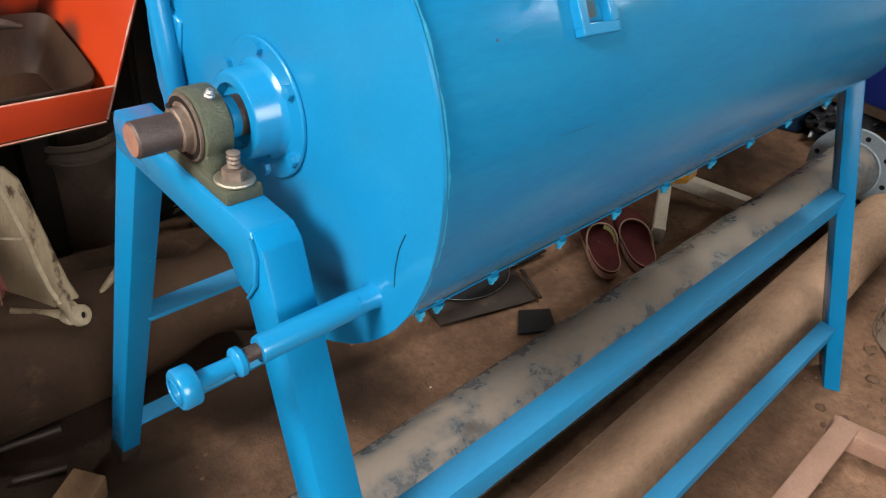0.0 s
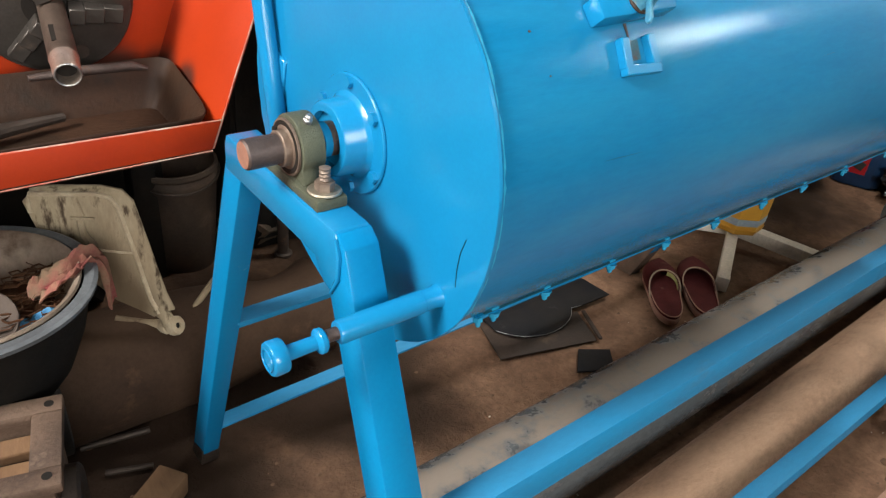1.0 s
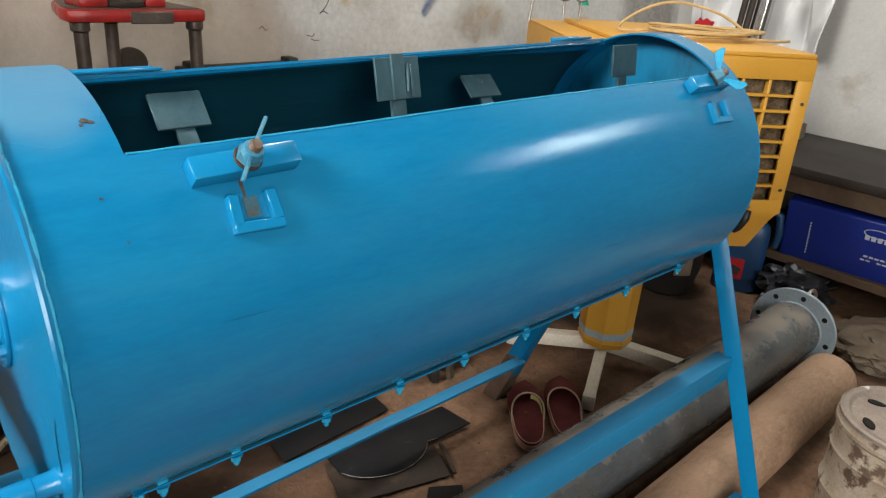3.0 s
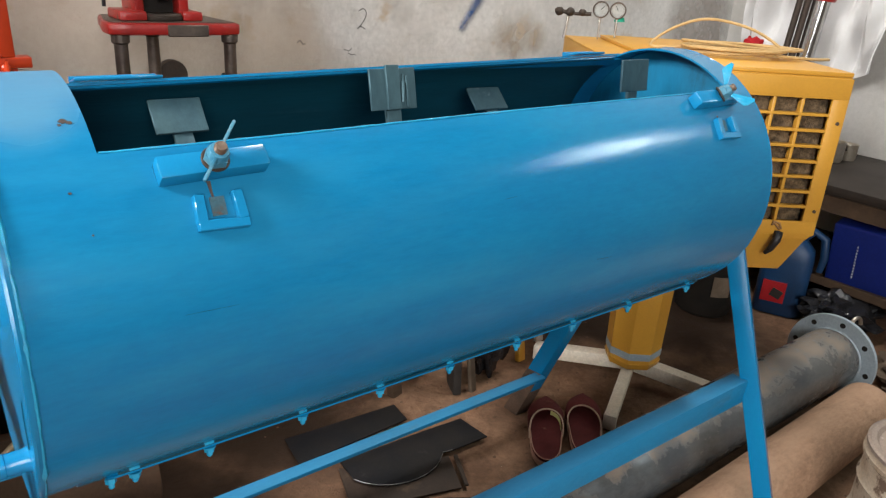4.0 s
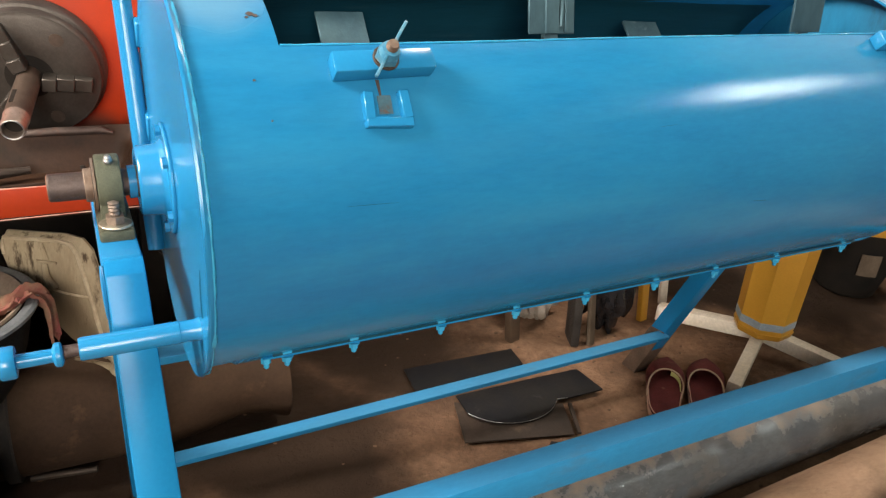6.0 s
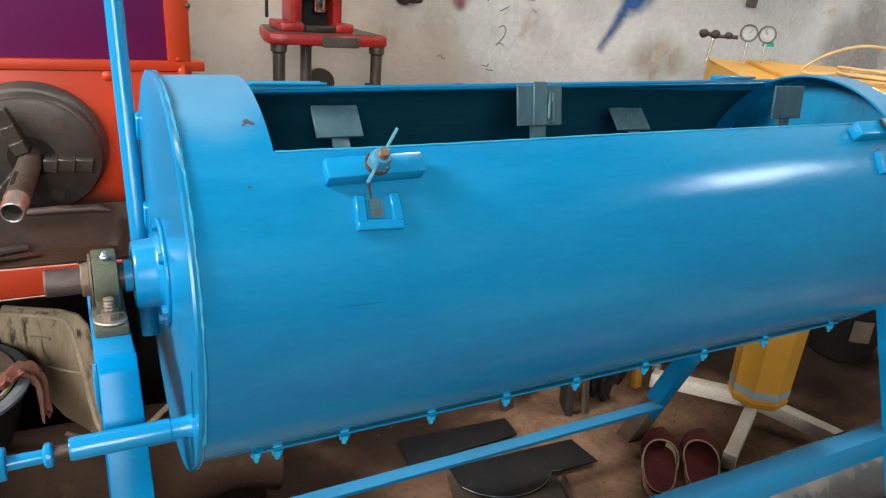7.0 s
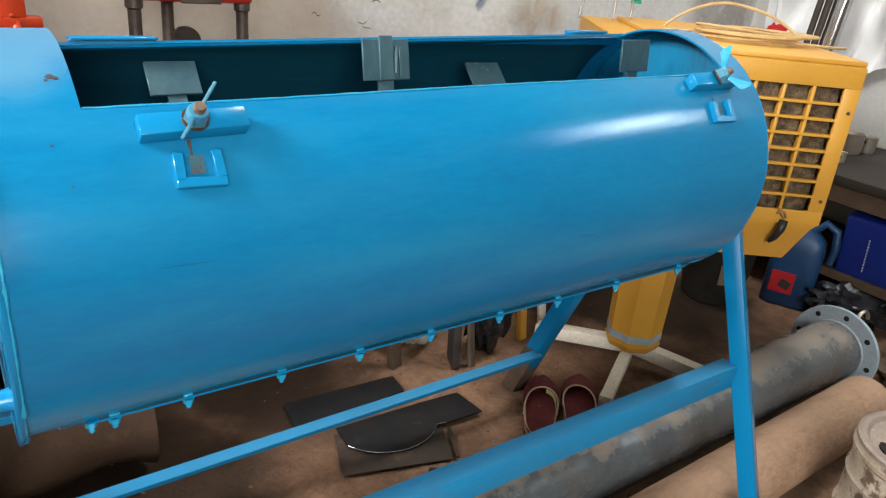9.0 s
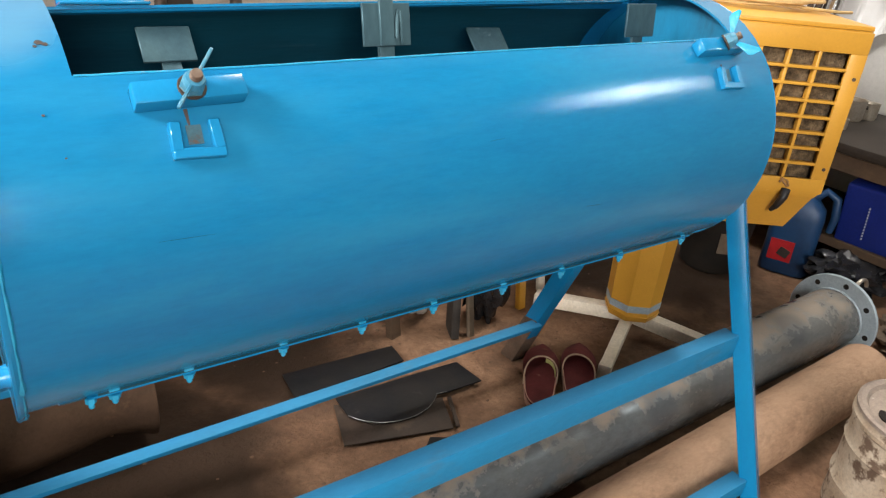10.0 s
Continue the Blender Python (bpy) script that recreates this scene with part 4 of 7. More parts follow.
def clamp(x, deg, turn, wing_turn, length, lean, rise, kx, kdeg, blade=0.0, paint=WING):
    nrm, tan = shell_axes(deg)
    c = ring_point(deg, R, x)
    rm = Matrix((Vector((1, 0, 0)), tan, nrm)).transposed() @ rot(0, 0, turn)
    bar = part("clamp_bar", box(B(), c + nrm * 0.009, (length, 0.021, 0.018), rm, 0.0022, 2), BLUE, mixer)
    up = (nrm + Vector((lean, 0, 0))).normalized()
    q = c + nrm * 0.018
    bm = B()
    k = 14
    lathe(bm, [(0.0056 * (1.0 if i % 2 else 0.88), 0.023 * i / k) for i in range(k + 1)] + [(0.0045, 0.024)], q, up, 14)
    stud = part("clamp_stud", bm, BOLT_STEEL, bar, "rust-tipped threaded stud")
    bm = B()
    lathe(bm, [(0.0058, 0.0), (0.0122, 0.0), (0.0124, 0.0012), (0.0118, 0.0022), (0.0058, 0.0022)], q, up, 24)
    part("washer", bm, DARK_IRON, bar, "dark greasy washer")
    bm = B()
    cyl(bm, q + up * 0.0022, q + up * 0.0095, 0.0112, 0.0108, 6)
    part("hexagon_nut", bm, WING, bar)
    bm = B()
    lathe(bm, [(0.0058, 0.0095), (0.0096, 0.0098), (0.0092, 0.0130), (0.0080, 0.0165), (0.0058, 0.017)], q, up, 20)
    part("wing_nut", bm, WING, bar)
    u, v, w = frame_of(up)
    for s in (0, 180):
        a = radians(wing_turn + s)
        d = (math.cos(a) * u + math.sin(a) * v)
        side = up.cross(d)
        bm = B()
        out = [q + d * r + up * h for r, h in ((0.007, 0.010), (0.016, 0.0105 + rise * 0.25), (0.031, 0.011 - blade + rise * 0.8), (0.034, 0.013 - blade + rise), (0.034, 0.016 + blade + rise), (0.030, 0.0175 + blade + rise), (0.015, 0.0165 + blade * 0.4 + rise * 0.35), (0.007, 0.0160))]
        prism(bm, [p - side * 0.0015 for p in out], side * 0.0030, 0.0008)
        part("wing", bm, paint, bar)
    # keeper
    deg2 = kdeg
    nrm, tan = shell_axes(deg2)
    c = ring_point(deg2, R, kx)
    rm = Matrix((Vector((1, 0, 0)), tan, nrm)).transposed()
    keeper = part("slot_keeper", box(B(), c - tan * 0.0115 + nrm * 0.004, (0.045, 0.009, 0.009), rm @ rot(0, 0, -3), 0.0009, 1), BLUE, mixer)
    for e in (-1, 1):
        part("keeper_side", box(B(), c + Vector((e * 0.0175, 0, 0)) + tan * 0.004 + nrm * 0.004, (0.0095, 0.026, 0.009), rm @ rot(0, 0, e * 3), 0.0009, 1), BLUE, keeper)
    part("slot_floor", box(B(), c + tan * 0.006 + nrm * 0.0003, (0.013, 0.017, 0.0012), rm), SLOT, keeper, "scraped grey-blue slot with rust")


clamp(0.1655, 137.0, 1.6, 52, 0.097, 0.0, 0.002, 0.1630, 148.3)
clamp(0.926, 133.6, 0.0, 62, 0.100, 0.75, 0.016, 0.930, 146.3, 0.0042, BLUE_WELD)

# pale worn edge round the opening's front
lip = [ring_point(LIP_R + 3, R, 0.079), ring_point(94, R + 0.0004, 0.079), ring_point(LIP_F - 1, R + 0.0004, 0.079), ring_point(LIP_F, R + 0.0004, 0.080)]
lip += [ring_point(lip_front(0.080 + 0.904 * k / 60), R + 0.0005 * noise.noise(Vector((k * 0.7, 3, 3))), 0.080 + 0.904 * k / 60) for k in range(1, 61)]
bm = B()
tube(bm, lip[3:], [0.0012 + 0.0007 * noise.noise(Vector((k * 0.9, 1, 8))) for k in range(len(lip) - 3)], 6)
part("lip_edge", bm, BLUE_WELD, mixer, "pale worn paint along the opening's edge")

# drips of rust under the clamps
for x in (0.160, 0.923):
    bm = B()
    nrm, tan = shell_axes(142.8)
    c = ring_point(142.8, R + 0.0003, x)
    prism(bm, [c + tan * 0.010 - Vector((0.0018, 0, 0)), c + tan * 0.010 + Vector((0.0018, 0, 0)), c - tan * 0.008 + Vector((0.001, 0, 0)), c - tan * 0.009 - Vector((0.0004, 0, 0))], nrm * 0.0004)
    part("rust_drip", bm, SHAFT, mixer, "thin rusty run")
for k, (x, deg, s) in enumerate(((0.062, 118.5, 0.0034), (0.0665, 119.2, 0.0024), (0.0585, 119.8, 0.0016), (0.051, 138.8, 0.0013), (0.06, 149.0, 0.001))):
    nrm, tan = shell_axes(deg)
    c = ring_point(deg, R + 0.0004, x)
    out = [c + Vector((1, 0, 0)) * s * math.cos(a) * (1 + 0.4 * noise.noise(Vector((a, k, 1)))) + tan * s * 0.8 * math.sin(a) * (1 + 0.4 * noise.noise(Vector((a, k, 5)))) for a in [i * 0.6283 for i in range(10)]]
    bm = B()
    prism(bm, out, nrm * 0.0004)
    part("chip", bm, SHAFT, mixer, "brown paint chip")

# open lid, lying back over the rear of the drum, with hinge plates
def hinge_at(x):
    return ring_point(lip_rear(x), R, x)


bm = B()
grid = []
for i in range(19):
    f = i / 18
    row = []
    for x in (0.036, 0.25, 0.5, 0.75, 1.0):
        h = hinge_at(x)
        row.append(Vector((x, h.y + 0.004 + 0.205 * f, h.z - 0.004 - 0.034 * f - 0.030 * math.sin(math.pi * f))))
    grid.append(row)
sheet(bm, grid, 0.003)
lid = part("lid", bm, BLUE, mixer, "open curved blue lid")
bm = B()
h0, h1 = hinge_at(0.04), hinge_at(0.99)
section(bm, [(0, 0), (0.022, 0), (0.022, 0.003), (0, 0.003)], h0 + Vector((0, -0.004, 0.0018)), h1 + Vector((0, -0.004, 0.0018)), (0, 0.96, -0.28), (0, 0.28, 0.96))
part("lip_strip", bm, BLUE, mixer)
for x0, x1 in ((0.112, 0.205), (0.875, 0.945)):
    h = hinge_at((x0 + x1) / 2)
    bm = box(B(), (h.x, h.y + 0.006, h.z + 0.0050), (x1 - x0, 0.034, 0.0035), rot(-14, 0, 0), 0.001)
    leaf = part("hinge_leaf", bm, BLUE, lid)
    bm = B()
    cyl(bm, (x0, h.y + 0.02, h.z + 0.0045), (x1, h.y + 0.02, h.z + 0.0045), 0.003, 0.003, 12)
    part("hinge_knuckle", bm, BLUE, leaf)


# paddles on flat arms round the shaft
PZ0 = 0.741


def paddle(x, deg, twist, w, h, rim=0.190, mat_=PADDLE):
    a = radians(deg)
    d = Vector((0, math.cos(a), math.sin(a)))
    t = Vector((0, -math.sin(a), math.cos(a)))
    c = Vector((x, 0, PZ0))
    arm = part("paddle_arm", section(B(), [(-0.011, -0.003), (0.011, -0.003), (0.011, 0.003), (-0.011, 0.003)], c + d * 0.014, c + d * (rim - h * 0.55), (1, 0, 0), t, 0.0006), PADDLE, mixer)
    m = Matrix.Rotation(radians(twist), 3, d)
    u, v = m @ Vector((1, 0, 0)), m @ t
    p = c + d * (rim - h / 2) + v * 0.004
    rm = Matrix((u, d, v)).transposed()
    part("paddle_blade", box(B(), p, (w, h, 0.004), rm, 0.0008), mat_, arm)


for x, deg, twist, w, h in ((0.2175, 49, 0, 0.061, 0.045), (0.468, 77, 0, 0.069, 0.052), (0.703, 44, 2, 0.067, 0.041), (0.922, 84, 0, 0.065, 0.050),
                            (0.320, 200, 28, 0.075, 0.062), (0.560, 250, -26, 0.075, 0.062), (0.790, 220, 28, 0.075, 0.062)):
    paddle(x, deg, twist, w, h)
d2 = Vector((0, math.cos(radians(77)), math.sin(radians(77))))
t2 = Vector((0, -math.sin(radians(77)), math.cos(radians(77))))
for dx, w_, up_ in ((0.0, 0.020, 0.166), (0.021, 0.004, 0.160)):
    part("paddle_strip", box(B(), Vector((0.466 + dx, 0, PZ0)) + d2 * up_ - t2 * -0.008, (w_, 0.056 if w_ > 0.01 else 0.04, 0.004), Matrix((Vector((1, 0, 0)), d2, t2)).transposed(), 0.0008), PADDLE, mixer, "stiffening strip on a paddle")
bm = B()
tube(bm, [(0.480, 0.026, PZ0 + 0.145), (0.481, 0.030, PZ0 + 0.165), (0.484, 0.036, PZ0 + 0.178)], 0.003, 8)
part("weld_bead", bm, PADDLE, mixer)

bm = B()
tube(bm, [(-0.0076, -0.1620, 0.6600), (-0.0076, -0.1610, 0.6760), (-0.0076, -0.1630, 0.6950), (-0.0076, -0.1680, 0.7110)], 0.0004, 5)
part("scratch", bm, BLUE_SHADE_SCRATCH, mixer, "thin dark scratch on the end plate")
for k, (x, deg, ln, rise) in enumerate(((0.118, 171.0, 0.050, 0.4), (0.470, 158.0, 0.040, -0.5), (0.640, 186.0, 0.030, 0.5))):
    bm = B()
    tube(bm, [ring_point(deg + rise * i / 5 + 0.15 * noise.noise(Vector((i, k, 3))), R + 0.0001, x + ln * i / 5) for i in range(6)], [0.0001, 0.0002, 0.00025, 0.00025, 0.0002, 0.0001], 5)
    part("scratch", bm, BLUE_SHADE_SCRATCH, mixer, "thin dark scratch in the paint")

# ---- floor things round the mixer ----
plan[0] = SHOP_PLAN


def bar_pipe(name, p0, p1, r, wall, material, label, category):
    t = thing(name, p0, label, category)
    u = (Vector(p1) - Vector(p0)).normalized()
    ln = (Vector(p1) - Vector(p0)).length
    bm = B()
    lathe(bm, [(r - wall, 0.0), (r, 0.0)] + [(r + 0.0006 * noise.noise(Vector((k * 0.7, r * 50, 1))), ln * k / 24) for k in range(1, 24)] + [(r, ln), (r - wall, ln), (r - wall, 0.0)], p0, u, 72, False)
    part("pipe_wall", bm, material, t)
    return t, u, ln


PA, PB = (-0.30, -0.027, 0.081), (1.915, -0.024, 0.110)
pipe1, pu, pln = bar_pipe("flanged_pipe", PA, PB, 0.080, 0.006, PIPE_GREY, "long grey steel pipe, dusty on top, with a bolt flange", "pipe")
bm = B()
fo, fi, n = 0.121, 0.0795, 72
u, v, w = frame_of(pu)
c = Vector(PB)


def circle_pts(cc, r, n, ph=0.0):
    return [cc + r * (math.cos(ph + 2 * math.pi * i / n) * u + math.sin(ph + 2 * math.pi * i / n) * v) for i in range(n)]


lathe(bm, [(fi, 0.0), (fo - 0.001, 0.0), (fo, 0.001), (fo, 0.010), (fo - 0.001, 0.011), (fi, 0.011), (fi, 0.0)], c - pu * 0.011, pu, 72, False)
fl = part("flange", bm, FLANGE, pipe1, "pale grey flange ring with bolt holes")
for k in range(8):
    a = 2 * math.pi * (k + 0.15) / 8
    q = c - pu * 0.0114 + 0.101 * (math.cos(a) * u + math.sin(a) * v)
    bm = B()
    cyl(bm, q, q + pu * 0.0005, 0.0075, 0.0075, 16)
    part("bolt_hole", bm, BLACK, fl, "dark bolt hole")
bm = B()
tube(bm, [p for p in circle_pts(c - pu * 0.013, 0.0815, 60)] + [circle_pts(c - pu * 0.013, 0.0815, 60)[0]], [0.003 + 0.0012 * noise.noise(Vector((i * 0.8, 3, 0))) for i in range(61)], 6)
part("weld_bead", bm, FLANGE, fl)
bar_pipe("brown_pipe", (-0.30, -0.242, 0.068), (1.80, -0.182, 0.066), 0.070, 0.006, PIPE_BROWN, "long steel pipe coated in brown dust and rust", "pipe")


def flat_plate(name, pts, z, t, label, tilt=0.0, material=PLATE):
    bm = B()
    prism(bm, [Vector((x, y, z + tilt * (x - pts[0][0]))) for x, y in pts], (0, 0, t), 0.0007)
    return single(name, bm, material, label, "steel plate", "offcuts under the mixer")


flat_plate("steel_offcut", [(0.544, 0.553), (0.838, 0.539), (0.831, 0.470), (0.532, 0.452)], 0.002, 0.004, "dark rectangular steel sheet offcut lying on the earth")
flat_plate("steel_offcut", [(0.557, 0.266), (0.792, 0.200), (0.832, 0.300), (0.598, 0.395)], 0.001, 0.004, "rust-brown square steel sheet offcut lying on the earth", 0.0, PLATE_BROWN)
arc = [(0.609, 0.408), (0.833, 0.402), (0.940, 0.396), (0.950, 0.304), (0.849, 0.307), (0.823, 0.312)]
for i in range(13):
    a = radians(-31 - 133 * i / 12)
    r = 0.122 - 0.0165 * math.sin(math.pi * i / 12) - 0.008 * i / 12
    arc.append((0.715 + r * math.cos(a), 0.371 + r * math.sin(a)))
half = flat_plate("steel_offcut", arc, 0.0075, 0.004, "black steel offcut with a half-round edge, on other sheets")
bm = B()
tube(bm, [Vector((x, y, 0.0113)) for x, y in arc[4:]], [0.0007 + 0.0004 * noise.noise(Vector((i * 0.9, 4, 0))) for i in range(len(arc) - 4)], 5)
part("cut_edge", bm, BARE, half, "bright cut edge")
flat_plate("steel_offcut", [(0.728, 0.198), (0.790, 0.160), (0.749, 0.108), (0.671, 0.147)], 0.003, 0.005, "small dark square steel offcut on the earth")
bm = box(B(), (0.826, 0.247, 0.004), (0.009, 0.105, 0.006), rot(0, 0, -24), 0.001)
single("flat_bar", bm, PLATE_BROWN, "short dark flat bar lying on the earth", "steel bar")


# slippers
def half_width(x):
    """Half the breadth of the sole at x along it: broad in the forefoot, blunt at both ends."""
    c = max(-1.0, min(1.0, x / 0.1245))
    return (0.041 + 0.006 * c - 0.004 * math.cos(3.0 * c + 0.4)) * (1 - abs(c) ** 2.6) ** 0.5, 0.004 * c


def slipper(c, ang, side, label):
    t = thing("slipper", c, label, "slipper", "pair of slippers")
    m = Matrix.Translation(c) @ rot(0, 0, ang).to_4x4() @ Matrix.Diagonal((1, 1.06, 0.74, 1))
    out = []
    for i in range(40):
        a = 2 * math.pi * i / 40
        x = 0.124 * math.copysign(abs(math.cos(a)) ** 0.86, math.cos(a))
        wd, mid = half_width(x)
        out.append((x, wd * math.copysign(1, math.sin(a)) + mid))
    bm = B()
    for k, (z, g) in enumerate(((0.002, 0.97), (0.012, 1.0), (0.0195, 1.0))):
        out_k = [m @ Vector((x * g, y * g, z + 0.006 * max(0, -x) / 0.14 * (k > 0))) for x, y in out]
        if k == 0:
            loops = [out_k]
        else:
            loops.append(out_k)
    rings(bm, loops)
    part("sole", bm, SOLE, t, "pinkish worn sole edge")
    bm = B()
    loops = [[m @ Vector((x * g, y * g, z + 0.006 * max(0, -x) / 0.14)) for x, y in out] for z, g in ((0.022, 0.985), (0.029, 0.985), (0.031, 0.955), (0.0275, 0.92), (0.026, 0.6), (0.026, 0.15))]
    rings(bm, loops)
    part("footbed", bm, MAROON, t)
    bm = B()
    edge = [m @ Vector((x * 0.975, y * 0.975, 0.0305 + 0.006 * max(0, -x) / 0.14)) for x, y in out]
    tube(bm, edge + edge[:1], 0.0015, 6)
    part("footbed_rim", bm, SOLE, t, "pale pinkish rim of the footbed")
    # the upper: a toe cap whose sides run back along the footbed
    def on_upper(f, g):
        """f goes across the foot, g from the opening to the toe."""
        a = math.pi * f
        back = -0.022 + 0.070 * math.sin(a) ** 0.7 + 0.012 * side * (2 * f - 1)
        x = back + (0.1235 - back) * g
        w, mid = half_width(x)
        top = 0.046 - 0.22 * max(0.0, x - 0.06) - 0.10 * max(0.0, 0.04 - x)
        return m @ Vector((x, mid + (w + 0.0015) * math.cos(a), 0.021 + top * math.sin(a) ** 0.7))

    bm = B()
    sheet(bm, [[on_upper(i / 20, g / 9) for g in range(10)] for i in range(21)], 0.003)
    part("upper", bm, MAROON, t)
    bm = B()
    tube(bm, [on_upper(i / 20, 0.0) + Vector((0, 0, 0.001)) for i in range(21)], 0.0021, 6)
    part("upper_piping", bm, STRAP_PINK, t, "pale piping")
    if side > 0:
        bm = B()
        sheet(bm, [[on_upper(0.60 + 0.036 * i, 0.0) + (m.to_3x3() @ Vector((0.004, 0.004, -dz))) for dz in (0.002, 0.012, 0.021 - 0.001 * i)] for i in range(11)], 0.0018)
        part("side_strap", bm, STRAP, t, "olive-yellow side strap")


slipper((1.078, 0.236, 0), 44, 1, "worn maroon rubber slipper with pale piping")
slipper((1.170, 0.195, 0), 44, -1, "worn maroon rubber slipper, dusty, beside its pair")

# rusty square tube frame on the earth, by the brown pipe
corner = thing("tube_frame", (0.95, -0.42, 0), "pinkish rusty square steel tube frame corner", "steel frame")
for a, b in (((0.45, -0.418, 0.03), (0.965, -0.418, 0.03)), ((0.945, -0.396, 0.0262), (1.06, -0.80, 0.0262))):
    d = (Vector(b) - Vector(a)).normalized()
    s = Vector((-d.y, d.x, 0))
    bm = B()
    section(bm, [(-0.02, -0.02), (0.02, -0.02), (0.02, 0.02), (-0.02, 0.02)], a, b, s, (0, 0, 1), 0.002)
    part("square_tube", bm, RUST_TUBE, corner)

# old paint drum with a pierced lid
can = thing("paint_drum", (1.42, -0.452, 0), "dented off-white steel paint drum with a pierced rusty lid", "drum")
CR, CH = 0.128, 0.245
bm = B()
lathe(bm, [(CR - 0.004, 0.0), (CR, 0.003), (CR, 0.07), (CR + 0.004, 0.075), (CR, 0.081), (CR, 0.16), (CR + 0.004, 0.166), (CR, 0.172), (CR + 0.001, CH - 0.03), (CR + 0.006, CH - 0.024), (CR + 0.006, CH - 0.016), (CR + 0.001, CH - 0.012), (CR - 0.002, CH - 0.004)], (1.42, -0.452, 0), (0, 0, 1), 64, True)
part("drum_body", bm, CAN, can)
bm = B()
lathe(bm, [(CR - 0.002, CH - 0.008), (CR + 0.004, CH - 0.004), (CR + 0.004, CH + 0.003), (CR - 0.002, CH + 0.006), (CR - 0.012, CH + 0.004), (CR - 0.018, CH - 0.004), (CR - 0.03, CH - 0.003), (0.02, CH + 0.002)], (1.42, -0.452, 0), (0, 0, 1), 64, True)
lid_ = part("drum_lid", bm, CAN_TOP, can, "worn rusty lid with cut holes")
for dx, dy, rr, an in ((-0.072, 0.058, 0.019, 40), (0.02, 0.075, 0.017, 100), (-0.05, -0.05, 0.02, 160), (0.06, -0.02, 0.018, 20)):
    bm = B()
    m = Matrix.Translation((1.42 + dx, -0.452 + dy, CH - 0.0022)) @ rot(0, 0, an).to_4x4()
    prism(bm, [m @ Vector((rr * math.cos(a), rr * 0.5 * math.sin(a), 0)) for a in [2 * math.pi * k / 18 for k in range(18)]], (0, 0, 0.0035))
    part("lid_hole", bm, BLACK, lid_, "dark cut hole")
bm = B()
prism(bm, [Vector((1.42 - 0.045 + 0.017 * math.cos(a) * (1 + 0.3 * noise.noise(Vector((a, 2, 2)))), -0.452 + 0.012 + 0.011 * math.sin(a), CH - 0.0015)) for a in [k * 0.5236 for k in range(12)]], (0, 0, 0.0025))
part("paint_smear", bm, PINKPAINT, lid_, "pale red paint smear")

# tan block, rods and scraps by the rear leg
plan[0] = HEAP_PLAN
bm = box(B(), (-0.172, 0.292, 0.022), (0.085, 0.052, 0.045), rot(3, 2, 38), 0.003, 2)
single("wooden_block", bm, TAN, "tan wooden block offcut on the earth", "block")
for p0, p1, r in (((-0.245, 0.470, 0.012), (-0.135, 0.448, 0.016), 0.006), ((-0.225, 0.400, 0.006), (-0.155, 0.375, 0.006), 0.005)):
    bm = B()
    cyl(bm, p0, p1, r, r, 14)
    single("steel_rod", bm, DARK_IRON, "short dusty steel rod end lying on the earth", "rod", "rods on the earth")

# ---- heap by the left: tank, casting, basin, cream bracket ----
tank = thing("rusted_tank", (-0.1, 0.53, 0), "brown rusted steel cylinder lying on the earth, flared at one end", "tank")
bm = B()
lathe(bm, [(0.02, -0.50), (0.100, -0.498), (0.108, -0.49), (0.108, -0.06), (0.106, 0.02), (0.095, 0.10), (0.080, 0.16), (0.078, 0.185), (0.086, 0.225), (0.098, 0.25), (0.100, 0.262), (0.094, 0.264), (0.07, 0.20), (0.02, 0.19)], (-0.03, 0.525, 0.108), (1, -0.03, 0), 56)
part("tank_shell", bm, TANK, tank)
bm = B()
lathe(bm, [(0.112, -0.006), (0.117, -0.003), (0.117, 0.014), (0.112, 0.017)], (-0.27, 0.532, 0.108), (1, -0.03, 0), 48)
part("tank_band", bm, DARK, tank, "dark steel band")

gear = thing("gearbox_casting", (-0.40, 0.30, 0), "bare cast iron gearbox housing, open at the top, boards inside", "casting")
bm = B()
gx0, gx1, gy0, gy1, gz = -0.56, -0.270, 0.222, 0.378, 0.300
for a0, a1, b0, b1 in ((gx0, gx1, gy0, gy0 + 0.03), (gx0, gx1, gy1 - 0.03, gy1), (gx1 - 0.036, gx1, gy0 + 0.03, gy1 - 0.03), (gx0, gx0 + 0.036, gy0 + 0.03, gy1 - 0.03)):
    box(bm, ((a0 + a1) / 2, (b0 + b1) / 2, gz - 0.008), (a1 - a0, b1 - b0, 0.016), None, 0.003, 2)
rim_ = part("top_flange", bm, CAST, gear)
for x, y in ((gx1 - 0.016, gy0 + 0.016), (gx1 - 0.016, gy1 - 0.016), (gx0 + 0.016, gy0 + 0.016)):
    bm = B()
    cyl(bm, (x, y, gz - 0.001), (x, y, gz + 0.0006), 0.006, 0.006, 16)
    part("bolt_hole", bm, BLACK, rim_, "dark bolt hole")
bm = B()
for a0, a1, b0, b1 in ((gx0 + 0.012, gx1 - 0.012, gy0 + 0.010, gy0 + 0.022), (gx0 + 0.012, gx1 - 0.012, gy1 - 0.022, gy1 - 0.010), (gx1 - 0.024, gx1 - 0.012, gy0 + 0.022, gy1 - 0.022)):
    box(bm, ((a0 + a1) / 2, (b0 + b1) / 2, gz / 2 - 0.008), (a1 - a0, b1 - b0, gz - 0.018), None, 0.002)
part("casting_wall", bm, CAST, gear)
bm = B()
lathe(bm, [(0.03, 0), (0.052, 0), (0.055, 0.004), (0.055, 0.020), (0.05, 0.024), (0.03, 0.024)], (gx1 - 0.014, 0.285, 0.185), (1, 0, 0), 36)
